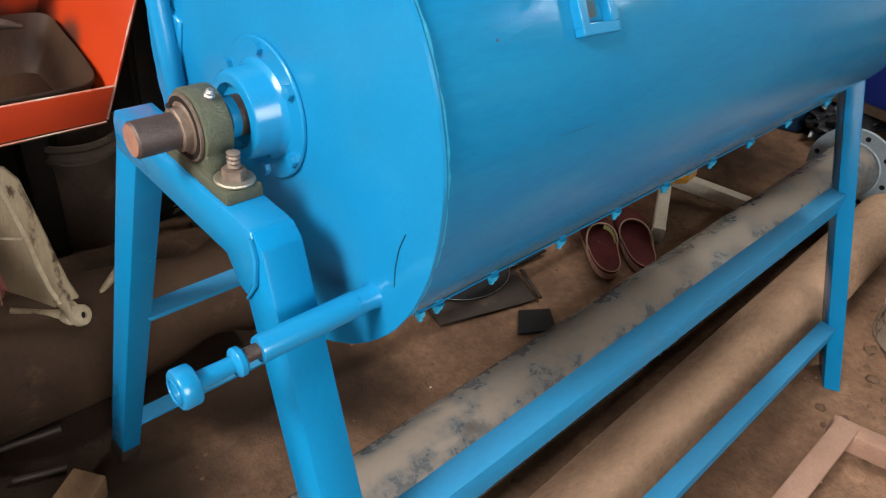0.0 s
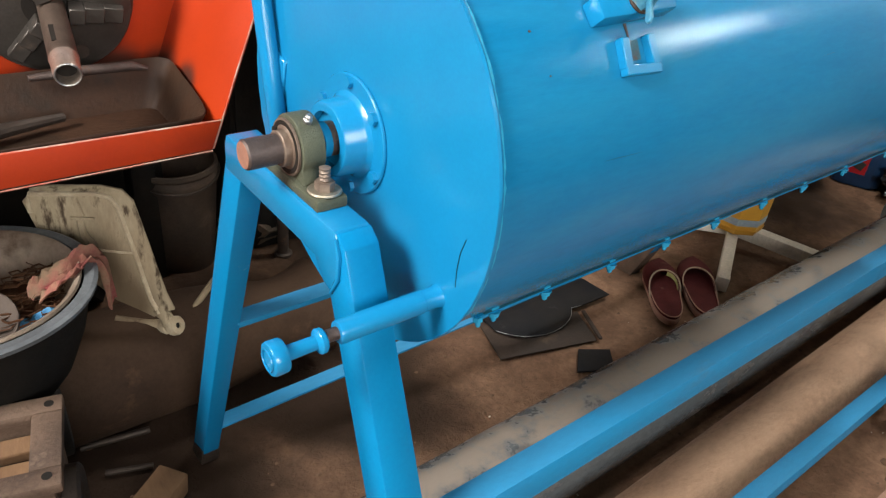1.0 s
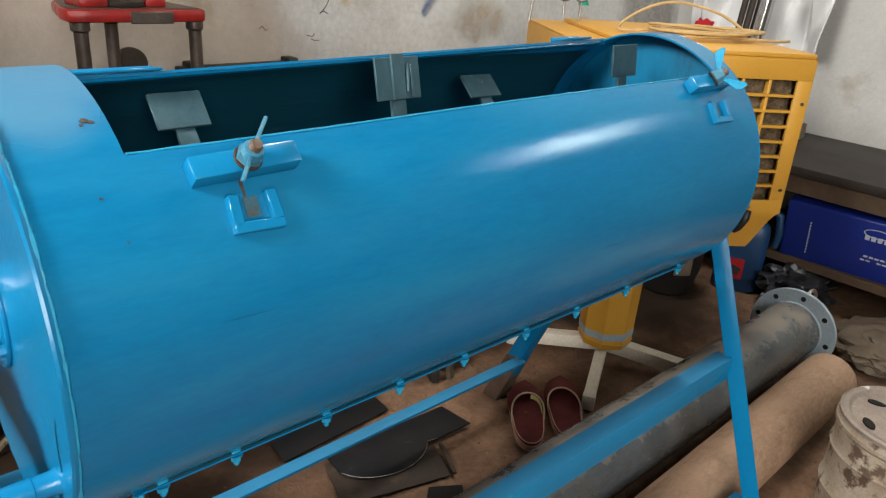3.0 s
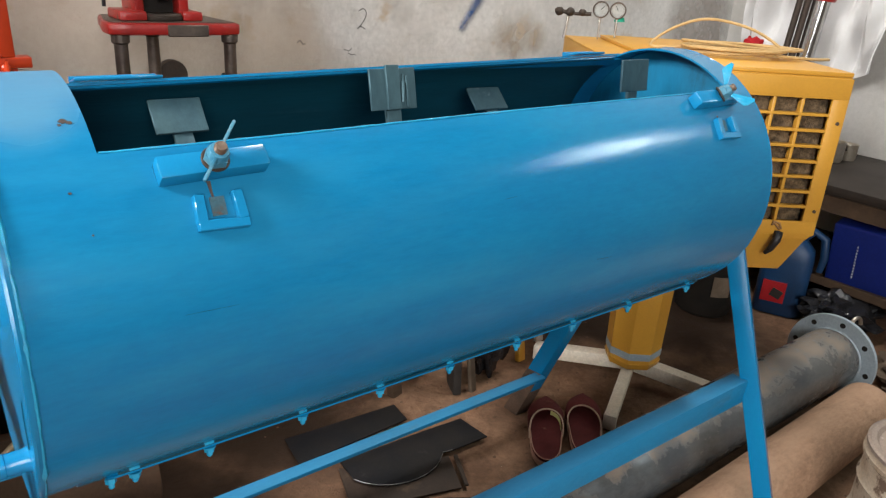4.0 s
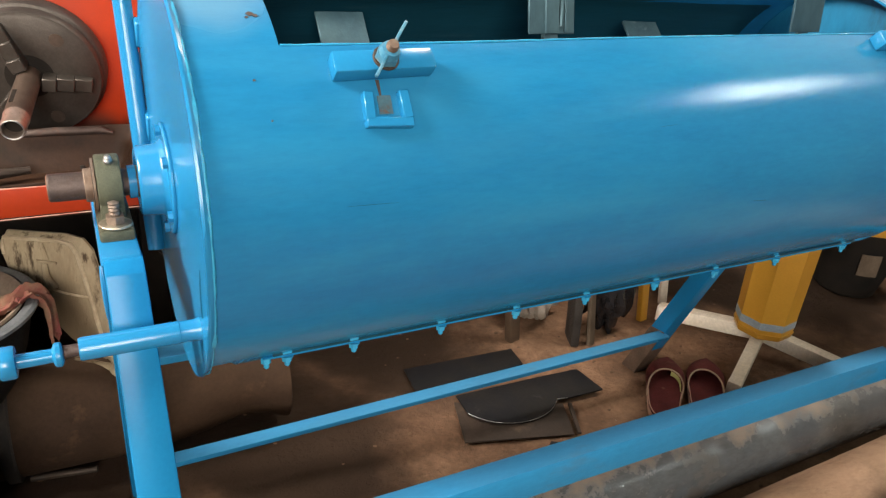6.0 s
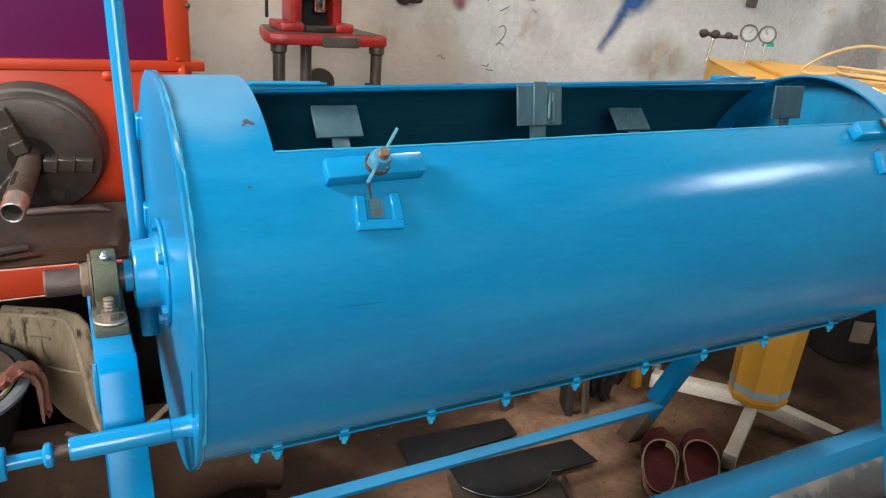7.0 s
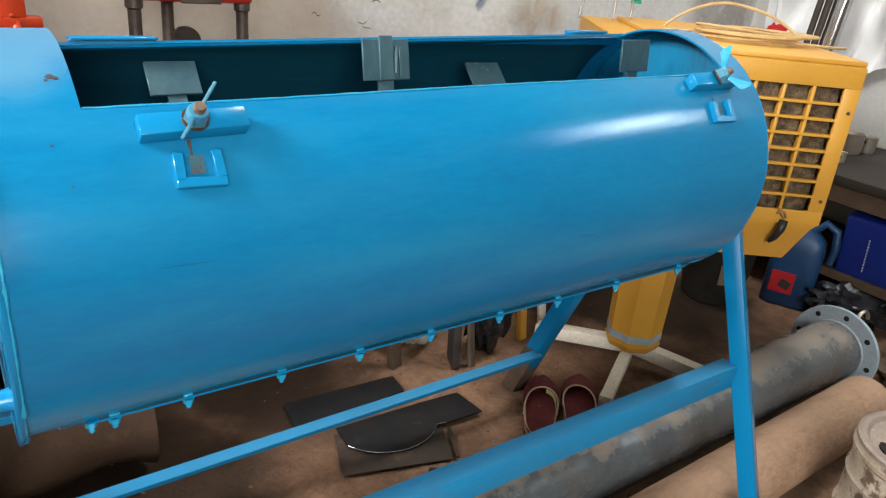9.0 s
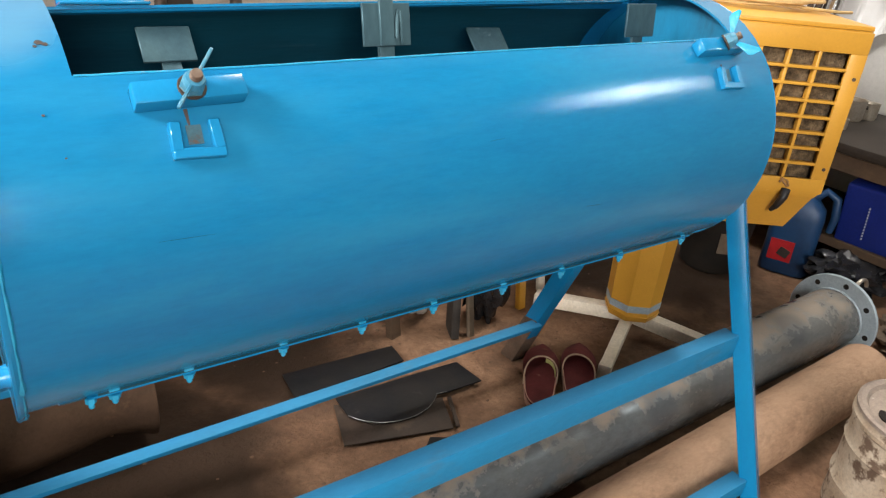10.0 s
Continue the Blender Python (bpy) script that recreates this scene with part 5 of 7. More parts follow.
part("bearing_boss", bm, DARK_IRON, gear, "dark round bearing boss")
for y, z in ((0.262, 0.262), (0.299, 0.246), (0.336, 0.254)):
    bm = box(B(), (-0.415, y, z), (0.26, 0.030, 0.016), rot(4, 1, 2), 0.002)
    part("board", bm, TAN, gear, "tan board inside the housing")

gear.rotation_euler.z = radians(-14)
gear.location += Vector((-0.014, -0.055, 0))

basin = thing("black_basin", (-0.327, 0.433, 0.21), "black rubber basin with a grey rim, standing on the tank", "basin")
bc = Vector((-0.338, 0.430, 0.212))
bm = B()
lathe(bm, [(0.02, 0.003), (0.060, 0.0), (0.082, 0.012), (0.112, 0.055), (0.136, 0.115), (0.148, 0.165), (0.152, 0.180), (0.156, 0.186), (0.160, 0.190), (0.156, 0.193), (0.150, 0.190), (0.145, 0.178), (0.130, 0.118), (0.106, 0.060), (0.076, 0.017), (0.02, 0.009)], bc, (0, 0, 1), 64)
part("basin_wall", bm, RUBBER, basin)
bm = B()


lathe(bm, [(0.144, 0.1915), (0.146, 0.196), (0.158, 0.197), (0.163, 0.194), (0.162, 0.188), (0.159, 0.187), (0.156, 0.1915), (0.144, 0.1915)], bc, (0, 0, 1), 64, False)
part("basin_rim", bm, TIN, basin, "pale grey rolled rim")
bowl = thing("aluminium_bowl", (-0.32, 0.45, 0.33), "dented brown-stained aluminium bowl with rusty swarf, inside the basin", "bowl")
bm = B()
lathe(bm, [(0.02, 0.110), (0.07, 0.112), (0.100, 0.124), (0.136, 0.186), (0.1425, 0.1945), (0.141, 0.1985), (0.134, 0.195), (0.097, 0.130), (0.068, 0.115), (0.02, 0.112)], bc + Vector((0.0, 0.0, 0.001)), (0, 0, 1), 64)
part("bowl_wall", bm, STAINED, bowl)
rng = random.Random(4)
bm = B()
for k in range(70):
    p = bc + Vector((0.045 + rng.uniform(-0.09, 0.065), 0.0 + rng.uniform(-0.08, 0.06), 0.150 + rng.uniform(0, 0.016)))
    pts = [p + Vector((0.013 * math.cos(1.3 * i + k) + 0.003 * i, 0.011 * math.sin(1.3 * i + k), 0.0018 * i)) for i in range(7)]
    tube(bm, pts, 0.0016, 5, True, 0.4)
lump(bm, bc + Vector((0.02, -0.01, 0.135)), (0.085, 0.075, 0.018), 3, 3, 0.5)
single("metal_swarf", bm, SHAVINGS, "heap of rusty curled metal shavings in the bowl", "swarf", kind="stuff")
# printed rag over the basin's edge
grid = []
for i in range(21):
    f = i / 20
    row = []
    for k in range(9):
        g = k / 8
        drop = max(0, f - 0.62)
        x = -0.262 + 0.098 * min(1, f * 1.35) + 0.010 * drop + 0.007 * math.sin(6 * g + 4 * f)
        y = 0.398 + 0.036 * f + 0.040 * (g - 0.5) * (1.2 - 0.55 * f) + 0.006 * math.sin(9 * f + 2)
        z = 0.386 + 0.034 * math.sin(min(1, f / 0.62) * math.pi / 2) + 0.009 * math.sin(5 * f + 7 * g) + 0.012 * noise.noise(Vector((i * 0.8, k * 0.9, 2))) - 0.25 * drop
        row.append(Vector((x, y, z)))
    grid.append(row)
bm = B()
sheet(bm, grid, 0.0025)
single("rag", bm, RAG, "crumpled pink and tan printed rag hanging over the basin's edge", "rag")
bm = B()
sheet(bm, [[Vector((-0.292 + 0.014 * i, 0.348 + 0.010 * k + 0.004 * math.sin(i), 0.360 + 0.006 * math.sin(i * 1.7 + k) + 0.004 * k)) for k in range(4)] for i in range(5)], 0.001)
single("plastic_scrap", bm, WRAP, "scrap of bright blue plastic film in the basin", "plastic scrap")

lid_at = bc + Vector((0.002, -0.052, 0.168))
dish = thing("tin_lid", lid_at, "dull grey tin lid lying in the basin", "lid")
bm = B()
lathe(bm, [(0.002, 0.0), (0.040, 0.0), (0.046, 0.004), (0.049, 0.004), (0.050, 0.0), (0.049, -0.003), (0.002, -0.003)], lid_at, (-0.15, -0.45, 0.88), 40)
part("lid_disc", bm, DARK_IRON, dish)

# cream cast bracket, leaning on the tank
RIB_CREAM = mat("pale_cream_rib", (0.47, 0.385, 0.265), (0.34, 0.26, 0.17), rough=0.5, scale=30, fine=200, spots=(0.30, 0.22, 0.14), spot_scale=30, spot_at=0.64, soft=0.08)
br = thing("cast_bracket", (-0.13, 0.49, 0.21), "cream-painted cast metal bracket plate with a lug, chipped", "bracket")
e1, e2 = Vector((0.956, -0.479, 0.03)), Vector((0.243, 0.015, 0.987))
nb = e1.cross(e2).normalized()
o = Vector((-0.226, 0.579, 0.452))


def on_br(a, b):
    return o + e1 * a - e2 * b


EDGE = ((0.008, 0.0), (0.095, 0.003), (0.115, 0.010), (0.128, 0.028), (0.159, 0.106), (0.178, 0.158), (0.192, 0.194), (0.206, 0.220))
bm = B()
prism(bm, [on_br(*p) for p in EDGE + ((0.200, 0.228), (0.176, 0.212), (0.142, 0.192), (0.110, 0.160), (0.070, 0.115), (0.022, 0.060), (0.0, 0.012))], nb * 0.008, 0.002)
part("bracket_plate", bm, CREAM, br)
# raised rim round the top and the outer edge
bm = B()
section_pts = [on_br(a, b) for a, b in ((0.012, 0.030), (0.008, 0.010)) + EDGE]
tube(bm, [p + nb * 0.008 for p in section_pts], [0.0036 + 0.0006 * noise.noise(Vector((k * 1.3, 2, 5))) for k in range(len(section_pts))], 8)
part("bracket_rib", bm, RIB_CREAM, br, "thin paler raised rib")
# sloping outer flange of the casting
bm = B()
outer = ((0.006, -0.009), (0.099, -0.006), (0.128, 0.002), (0.146, 0.022), (0.176, 0.098), (0.197, 0.152), (0.212, 0.190), (0.228, 0.222))
rings(bm, [[on_br(*a) + nb * 0.0078, on_br(*b) - nb * 0.004, on_br(*b) - nb * 0.010, on_br(*a) + nb * 0.001] for a, b in zip(EDGE, outer)])
bmesh.ops.recalc_face_normals(bm, faces=bm.faces)
part("bracket_flange", bm, CREAM, br)
bm = B()
tube(bm, [on_br(*p) + nb * 0.008 for p in ((0.098, 0.094), (0.118, 0.100), (0.140, 0.104), (0.158, 0.106))], 0.0022, 6)
part("cross_rib", bm, RIB_CREAM, br)
bm = B()
q = on_br(0.234, 0.251)
lax = Vector((0.50, -0.72, 0.40)).normalized()
lathe(bm, [(0.005, -0.048), (0.0125, -0.048), (0.0145, -0.045), (0.0145, -0.016), (0.0125, -0.014), (0.0125, -0.009), (0.0165, -0.007), (0.0170, -0.004), (0.0165, 0.003), (0.0145, 0.006), (0.0055, 0.006), (0.0050, 0.002)], q, lax, 36)
lug = part("lug", bm, RIB_CREAM, br, "round cream lug with a bolt hole")
bm = B()
cyl(bm, q + lax * 0.0022, q + lax * 0.0030, 0.0052, 0.0052, 16)
part("lug_hole", bm, BLACK, lug, "dark bolt hole")
bm = B()
tube(bm, [q - lax * 0.030, q - lax * 0.034 - e1 * 0.020 + e2 * 0.006, q - lax * 0.036 - e1 * 0.040 + e2 * 0.014, q - lax * 0.036 - e1 * 0.070 + e2 * 0.024], [0.013, 0.011, 0.007, 0.005], 12)
part("lug_arm", bm, CREAM, br)
bm = B()
tube(bm, [on_br(0.200, 0.212) + nb * 0.002, on_br(0.216, 0.232) - nb * 0.002, q - lax * 0.012], [0.010, 0.011, 0.013], 12)
part("lug_web", bm, CREAM, br)
bm = B()
tube(bm, [on_br(0.078, 0.044) + nb * 0.010, on_br(0.086, 0.068) + nb * 0.014, on_br(0.100, 0.090) + nb * 0.012], [0.005, 0.007, 0.009], 8)
tube(bm, [on_br(0.066, 0.040) + nb * 0.012, on_br(0.098, 0.043) + nb * 0.012], 0.0024, 6)
tube(bm, [on_br(0.070, 0.008) + nb * 0.009, on_br(0.084, 0.040) + nb * 0.009], 0.0018, 6)
part("latch", bm, CREAM, br, "small chipped latch")
bm = B()
tube(bm, [(-0.02, 0.50, 0.205), (0.03, 0.53, 0.228), (0.085, 0.56, 0.250)], 0.006, 10)
single("cream_rod", bm, CREAM, "chipped cream-painted rod resting on the tank", "rod")

# bucket by the back wall
plan[0] = SHOP_PLAN
# black box added to fill the dark area behind the lathe's cheek
cab = thing("black_filler_box", (0.40, 1.0, 0), "plain black box standing by the wall", "cabinet")
part("filler_body", box(B(), (0.405, 1.0, 0.375), (0.31, 0.17, 0.75), None, 0.004, 2), BLACK, cab)
part("filler_front", box(B(), (0.405, 0.911, 0.38), (0.29, 0.008, 0.70), None, 0.002), BLACK, cab)
bk = thing("bucket", (0.125, 0.95, 0), "dark grey dusty rubber bucket, dented rim", "bucket")
bm = B()
lathe(bm, [(0.02, 0.004), (0.070, 0.0), (0.074, 0.004), (0.092, 0.225), (0.097, 0.232), (0.097, 0.246), (0.092, 0.255), (0.098, 0.262), (0.097, 0.272), (0.090, 0.272), (0.088, 0.255), (0.068, 0.012), (0.02, 0.01)], (0.125, 0.95, 0), (0, 0, 1), 48)
part("bucket_wall", bm, BUCKET, bk)
bm = B()
tube(bm, [(0.125 + 0.099 * math.cos(a), 0.95 + 0.099 * math.sin(a), 0.252 - 0.02 * math.sin(a) ** 2) for a in [radians(180 + 12 * k) for k in range(16)]], 0.003, 6)
part("bail", bm, DARK_IRON, bk, "dark wire bail")

# dark boxes and sacks under the orange machine
# two sacks are black to put the shade under the machine into their colour
for k, (c, s, mt) in enumerate((((-0.42, 0.92, 0.10), (0.17, 0.12, 0.10), BLACK), ((-0.12, 0.93, 0.085), (0.10, 0.11, 0.085), BLACK), ((0.33, 0.98, 0.05), (0.10, 0.08, 0.05), SACK))):
    bm = crumpled(B(), c, s, k + 2, 3, 0.35)
    single("scrap_sack", bm, mt, "dark sack of scrap by the wall", "sack", "sacks by the wall")

# scraps standing behind the mixer
def upright(name, foot, lean, w, d, h, turn, material, label, category, group=""):
    """A board or slab standing on the earth, leaning back a little."""
    m = Matrix.Translation((foot[0], foot[1], -0.006)) @ rot(lean, 0, turn).to_4x4()
    bm = box(B(), (0, 0, h / 2), (w, d, h), None, min(w, d) * 0.15, 2)
    for vtx in bm.verts:
        k = noise.noise(vtx.co * 9 + Vector((foot[0] * 7, 3, 1)))
        vtx.co = m @ (vtx.co + Vector((0.004 * k, 0.003 * k, 0)))
    return single(name, bm, material, label, category, group)


upright("wooden_post", (0.872, 0.586), -8, 0.034, 0.026, 0.46, 10, WOOD_DARK, "dark dusty wooden post standing on the earth", "post")
upright("slate_slab", (1.024, 0.530), -10, 0.022, 0.085, 0.50, -24, DARK, "dark grey slab leaning behind the mixer", "slab")
upright("leaning_slat", (1.060, 0.494), -9, 0.020, 0.012, 0.50, 12, SACK, "dusty brown wooden slat leaning behind the mixer", "slat", "slats behind the mixer")
upright("leaning_slat", (1.412, 0.605), -9, 0.028, 0.012, 0.42, 4, OFFWHITE, "pale wooden slat leaning behind the mixer", "slat", "slats behind the mixer")
upright("yellow_stake", (1.284, 0.550), -8, 0.028, 0.018, 0.46, 8, YELLOW, "chipped yellow stake leaning behind the mixer", "stake")
single("plastic_bag", crumpled(B(), (0.985, 0.675, 0.085), (0.075, 0.055, 0.09), 12, 4, 0.7), FILM, "pale dusty crumpled plastic bag on the earth", "bag")
single("black_bag", crumpled(B(), (1.145, 0.560, 0.14), (0.062, 0.055, 0.145), 14, 4, 0.6), BAG, "black crumpled plastic sack standing on the earth", "bag")
single("dark_rag", crumpled(B(), (0.83, 0.76, 0.028), (0.06, 0.05, 0.03), 11, 3, 0.6), SACK, "dark crumpled rag on the earth", "rag")
bm = B()
lathe(bm, [(0.02, 0.0), (0.080, 0.0), (0.092, 0.010), (0.108, 0.10), (0.112, 0.22), (0.112, 0.235), (0.104, 0.235), (0.09, 0.02), (0.02, 0.012)], (2.08, 0.49, -0.003), (0.02, -0.05, 1), 40)
tub = thing("black_tub", (2.08, 0.49, 0), "black rubber tub with a worn pale label on the earth", "tub")
part("tub_wall", bm, BLACK, tub)
bm = B()
sheet(bm, [[Vector((2.08 + 0.113 * math.cos(a), 0.484 + 0.113 * math.sin(a), z)) for a in [radians(-140 + 5 * k) for k in range(7)]] for z in (0.09, 0.16)], 0.002)
part("tub_label", bm, SACK, tub, "worn brownish label")

# ---- orange pipe machine ----
plan[0] = TRUE_PLAN
om = thing("orange_lathe", (-0.35, 0.62, 0), "orange and purple sheet-metal pipe lathe with a grey chuck", "machine")
PYB = 0.64


def slab(bm, pts, vec, bev=0.001):
    return prism(bm, [Vector(p) for p in pts], vec, bev)


part("back_panel", slab(B(), [(-0.95, PYB, 0.54), (0.128, PYB, 0.54), (0.128, PYB, 0.851), (-0.95, PYB, 0.851)], (0, 0.012, 0)), ORANGE, om)
part("seam_ledge", slab(B(), [(-0.95, PYB - 0.003, 0.852), (0.150, PYB - 0.003, 0.852), (0.150, PYB - 0.003, 0.869), (-0.95, PYB - 0.003, 0.869)], (0, 0.036, 0), 0.0015), ORANGE, om)
part("purple_panel", slab(B(), [(-0.95, PYB + 0.012, 0.869), (0.089, PYB + 0.012, 0.869), (0.092, PYB + 0.012, 1.40), (-0.95, PYB + 0.012, 1.40)], (0, 0.010, 0)), PURPLE, om, "deep purple side panel")
part("post", slab(B(), [(0.0885, PYB - 0.0015, 0.869), (0.127, PYB - 0.0015, 0.869), (0.122, PYB - 0.0015, 1.40), (0.079, PYB - 0.0015, 1.40)], (0, 0.040, 0), 0.002), ORANGE, om)
for x, z, r in ((-0.013, 0.843, 0.0085), (0.111, 0.852, 0.0075), (0.104, 0.873, 0.003), (0.1245, 0.965, 0.0045)):
    bm = B()
    lathe(bm, [(r, 0.0), (r, 0.003), (r * 0.6, 0.006), (0.001, 0.0065)], (x, PYB - 0.003, z), (0, -1, 0), 14)
    part("panel_bolt", bm, IRON if z > 0.9 else ORANGE, om)
part("tray_floor", slab(B(), [(-0.95, 0.402, 0.545), (0.0, 0.402, 0.545), (0.0, PYB, 0.545), (-0.95, PYB, 0.545)], (0, 0, 0.006)), TRAY, om, "sooty black tray floor")
part("front_lip", slab(B(), [(-0.95, 0.398, 0.550), (0.0, 0.398, 0.553), (0.016, 0.398, 0.594), (-0.95, 0.398, 0.606)], (0, 0.004, 0), 0.0008), ORANGE, om)
bm = B()
tube(bm, [(-0.95, 0.400, 0.6065), (-0.60, 0.400, 0.6025), (-0.30, 0.400, 0.598), (0.016, 0.400, 0.5945)], 0.0013, 6)
part("worn_lip_edge", bm, CHIP, om, "bare chipped lip edge")
part("side_cheek", slab(B(), [(0.0, 0.400, 0.553), (-0.010, PYB, 0.553), (0.112, PYB, 0.866), (0.085, 0.400, 0.77)], (0.004, 0, -0.001), 0.0006), ORANGE, om)
bm = B()
tube(bm, [(0.002, 0.400, 0.553), (0.045, 0.400, 0.665), (0.087, 0.400, 0.77)], 0.0013, 6)
part("worn_cheek_edge", bm, CHIP, om, "bare pale cheek edge")
bm = B()
tube(bm, [(0.0, 0.3975, 0.551), (-0.4, 0.3975, 0.549), (-0.95, 0.3975, 0.548)], 0.0010, 6)
part("worn_lower_edge", bm, CHIP, om, "bare lower edge")
# pedestal box added out of view to throw shade on the heap
part("pedestal", slab(B(), [(-0.97, 0.24, -0.03), (-0.62, 0.24, -0.03), (-0.62, 1.01, -0.03), (-0.97, 1.01, -0.03)], (0, 0, 0.574), 0.004), ORANGE, om, "added unseen sheet-metal box that shades the heap")
# black leg and rear sheet put the shade under the deck into their colour
part("stand_leg", slab(B(), [(0.02, 0.94, -0.03), (0.07, 0.94, -0.03), (0.07, 1.0, -0.03), (0.02, 1.0, -0.03)], (0, 0, 0.87), 0.002), BLACK, om, "black leg under the deck, shade put into its colour")
part("deck_shade_sheet", slab(B(), [(-0.95, 1.02, -0.03), (0.11, 1.02, -0.03), (0.11, 1.02, 0.86), (-0.95, 1.02, 0.86)], (0, 0.01, 0)), BLACK, om, "black sheet painting in the shade under the deck")
part("deck", slab(B(), [(-0.95, PYB + 0.013, 0.84), (0.12, PYB + 0.013, 0.84), (0.12, 1.03, 0.84), (-0.95, 1.03, 0.84)], (0, 0, 0.012)), ORANGE, om)
# oily pan in the tray
pan = thing("oil_pan", (-0.2, 0.50, 0.551), "sooty shallow oil pan with rounded corners in the tray", "pan")
def smooth_loop(pts, k=6):
    """A closed soft outline through corner points."""
    n = len(pts)
    res = []
    for i in range(n):
        a, b, c = Vector(pts[i - 1]), Vector(pts[i]), Vector(pts[(i + 1) % n])
        p, q = (a + b) / 2, (b + c) / 2
        res += [(1 - f) ** 2 * p + 2 * f * (1 - f) * b + f * f * q for f in [j / k for j in range(k)]]
    return res


edge = smooth_loop([(-0.72, 0.406), (-0.40, 0.406), (-0.10, 0.408), (-0.025, 0.408), (0.006, 0.414), (0.011, 0.47), (0.010, 0.53), (0.012, 0.580), (-0.04, 0.582), (-0.10, 0.580), (-0.40, 0.580), (-0.72, 0.580)])
mid = Vector((-0.33, 0.50))
bm = B()
loops = []
for h, g in ((0.0, 0.80), (0.25, 0.86), (0.85, 0.985), (1.0, 1.0), (1.04, 0.992), (0.9, 0.966), (0.30, 0.845), (0.10, 0.79)):
    row = []
    for p in edge:
        top_z = 0.598 + (p.y - 0.41) * 0.19
        row.append(Vector((mid.x + (p.x - mid.x) * (1 - (1 - g) * 0.5), mid.y + (p.y - mid.y) * g, 0.5535 + (top_z - 0.5535) * h)))
    loops.append(row)
rings(bm, loops)
part("pan_shell", bm, TRAY, pan)
# a bar shaped in for the sheen along the pan's back rim
bm = B()
tube(bm, [(-0.19, 0.566, 0.628), (-0.118, 0.564, 0.631), (-0.05, 0.560, 0.631), (-0.03, 0.556, 0.626)], [0.005, 0.0075, 0.007, 0.003], 12)
part("rim_sheen_bar", bm, SHAFT, pan, "brown bar standing in for the pan's back-rim sheen")
bm = B()
tube(bm, [(-0.42, 0.47, 0.578), (-0.30, 0.50, 0.580), (-0.16, 0.535, 0.578)], [0.012, 0.013, 0.006], 10)
part("dark_rod", bm, DARK_IRON, pan, "dark greasy rod")

# chuck with three stepped jaws, and the pipe it grips
axis = Vector((-0.152, -0.964, -0.218)).normalized()
mouth = Vector((-0.167, 0.420, 0.678))
cc = mouth - axis * 0.190
ch = thing("lathe_chuck", cc, "round grey steel three-jaw chuck gripping a pipe", "chuck")
bm = B()
lathe(bm, [(0.028, 0.010), (0.036, 0.012), (0.095, 0.012), (0.098, 0.010), (0.104, 0.009), (0.106, 0.006), (0.106, -0.010), (0.110, -0.012), (0.112, -0.016), (0.112, -0.040), (0.06, -0.042), (0.06, -0.058), (0.028, -0.058)], cc, axis, 80)
body = part("chuck_body", bm, CHUCK, ch)
cu, cv, cw = frame_of(axis)
bm = B()
cyl(bm, cc + axis * 0.0115, cc + axis * 0.0128, 0.036, 0.036, 40)
part("chuck_bore", bm, BLACK, body, "dark bore")
for k in range(3):
    a = radians(-8 + 120 * k)
    d = math.cos(a) * cu + math.sin(a) * cv
    s = axis.cross(d)
    bm = B()
    rm = Matrix((d, s, axis)).transposed()
    for r0, r1, h in ((0.020, 0.040, 0.030), (0.040, 0.066, 0.022), (0.066, 0.092, 0.016)):
        box(bm, cc + d * (r0 + r1) / 2 + axis * (0.010 + h / 2), (r1 - r0 + 0.0005, 0.022, h), rm, 0.0012)
    part("jaw", bm, CHUCK, ch)
for k in range(3):
    a = radians(52 + 120 * k)
    d = math.cos(a) * cu + math.sin(a) * cv
    bm = B()
    cyl(bm, cc + d * 0.078 + axis * 0.0118, cc + d * 0.078 + axis * 0.0128, 0.011, 0.011, 20)
    part("chuck_plug", bm, IRON, body)
stub = thing("pipe_stub", mouth, "short brown steel pipe stub with a bright end", "pipe")
bm = B()
lathe(bm, [(0.0125, -0.20), (0.0178, -0.20), (0.0178, -0.040), (0.0184, -0.038), (0.0184, -0.036)], mouth, axis, 40, False)
part("stub_wall", bm, STUB, stub)
bm = B()
lathe(bm, [(0.0184, -0.037), (0.0174, -0.030), (0.0170, -0.003), (0.0162, 0.0), (0.0140, 0.0005), (0.0136, -0.003), (0.0130, -0.10)], mouth, axis, 40, False)
part("turned_end", bm, STUB_END, stub, "lighter turned end")
bm = B()
tube(bm, [mouth + axis * 0.0002 + 0.0151 * (math.cos(a) * cu + math.sin(a) * cv) for a in [k * 2 * math.pi / 36 for k in range(37)]], 0.0013, 6)
part("bright_rim", bm, BARE, stub, "bright bevelled rim")
bm = B()
cyl(bm, mouth - axis * 0.02, mouth - axis * 0.018, 0.0133, 0.0133, 30)
part("stub_bore", bm, BLACK, stub, "dark bore")
bm = B()
k0 = mouth - axis * 0.075
side = (cv * 0.6 - cu * 0.5).normalized()
box(bm, k0 + cv * 0.0 + (cu * -0.35 + cv * 0.9).normalized() * 0.0179, (0.006, 0.0015, 0.040), Matrix((cu, (cu * -0.35 + cv * 0.9).normalized(), axis)).transposed())
part("key_slot", bm, BLACK, stub, "dark slot")
bm = crumpled(B(), (0.098, PYB - 0.012, 1.052), (0.042, 0.03, 0.022), 5, 3, 0.35)
single("pale_rag", bm, CREAM_RAG, "pale rag wad hooked on the orange post", "rag")
bm = B()
lump(bm, (0.012, 0.606, 0.560), (0.04, 0.028, 0.012), 7, 3, 0.9)
single("soot_heap", bm, BLACK, "small heap of black soot in the tray corner", "soot", kind="stuff")

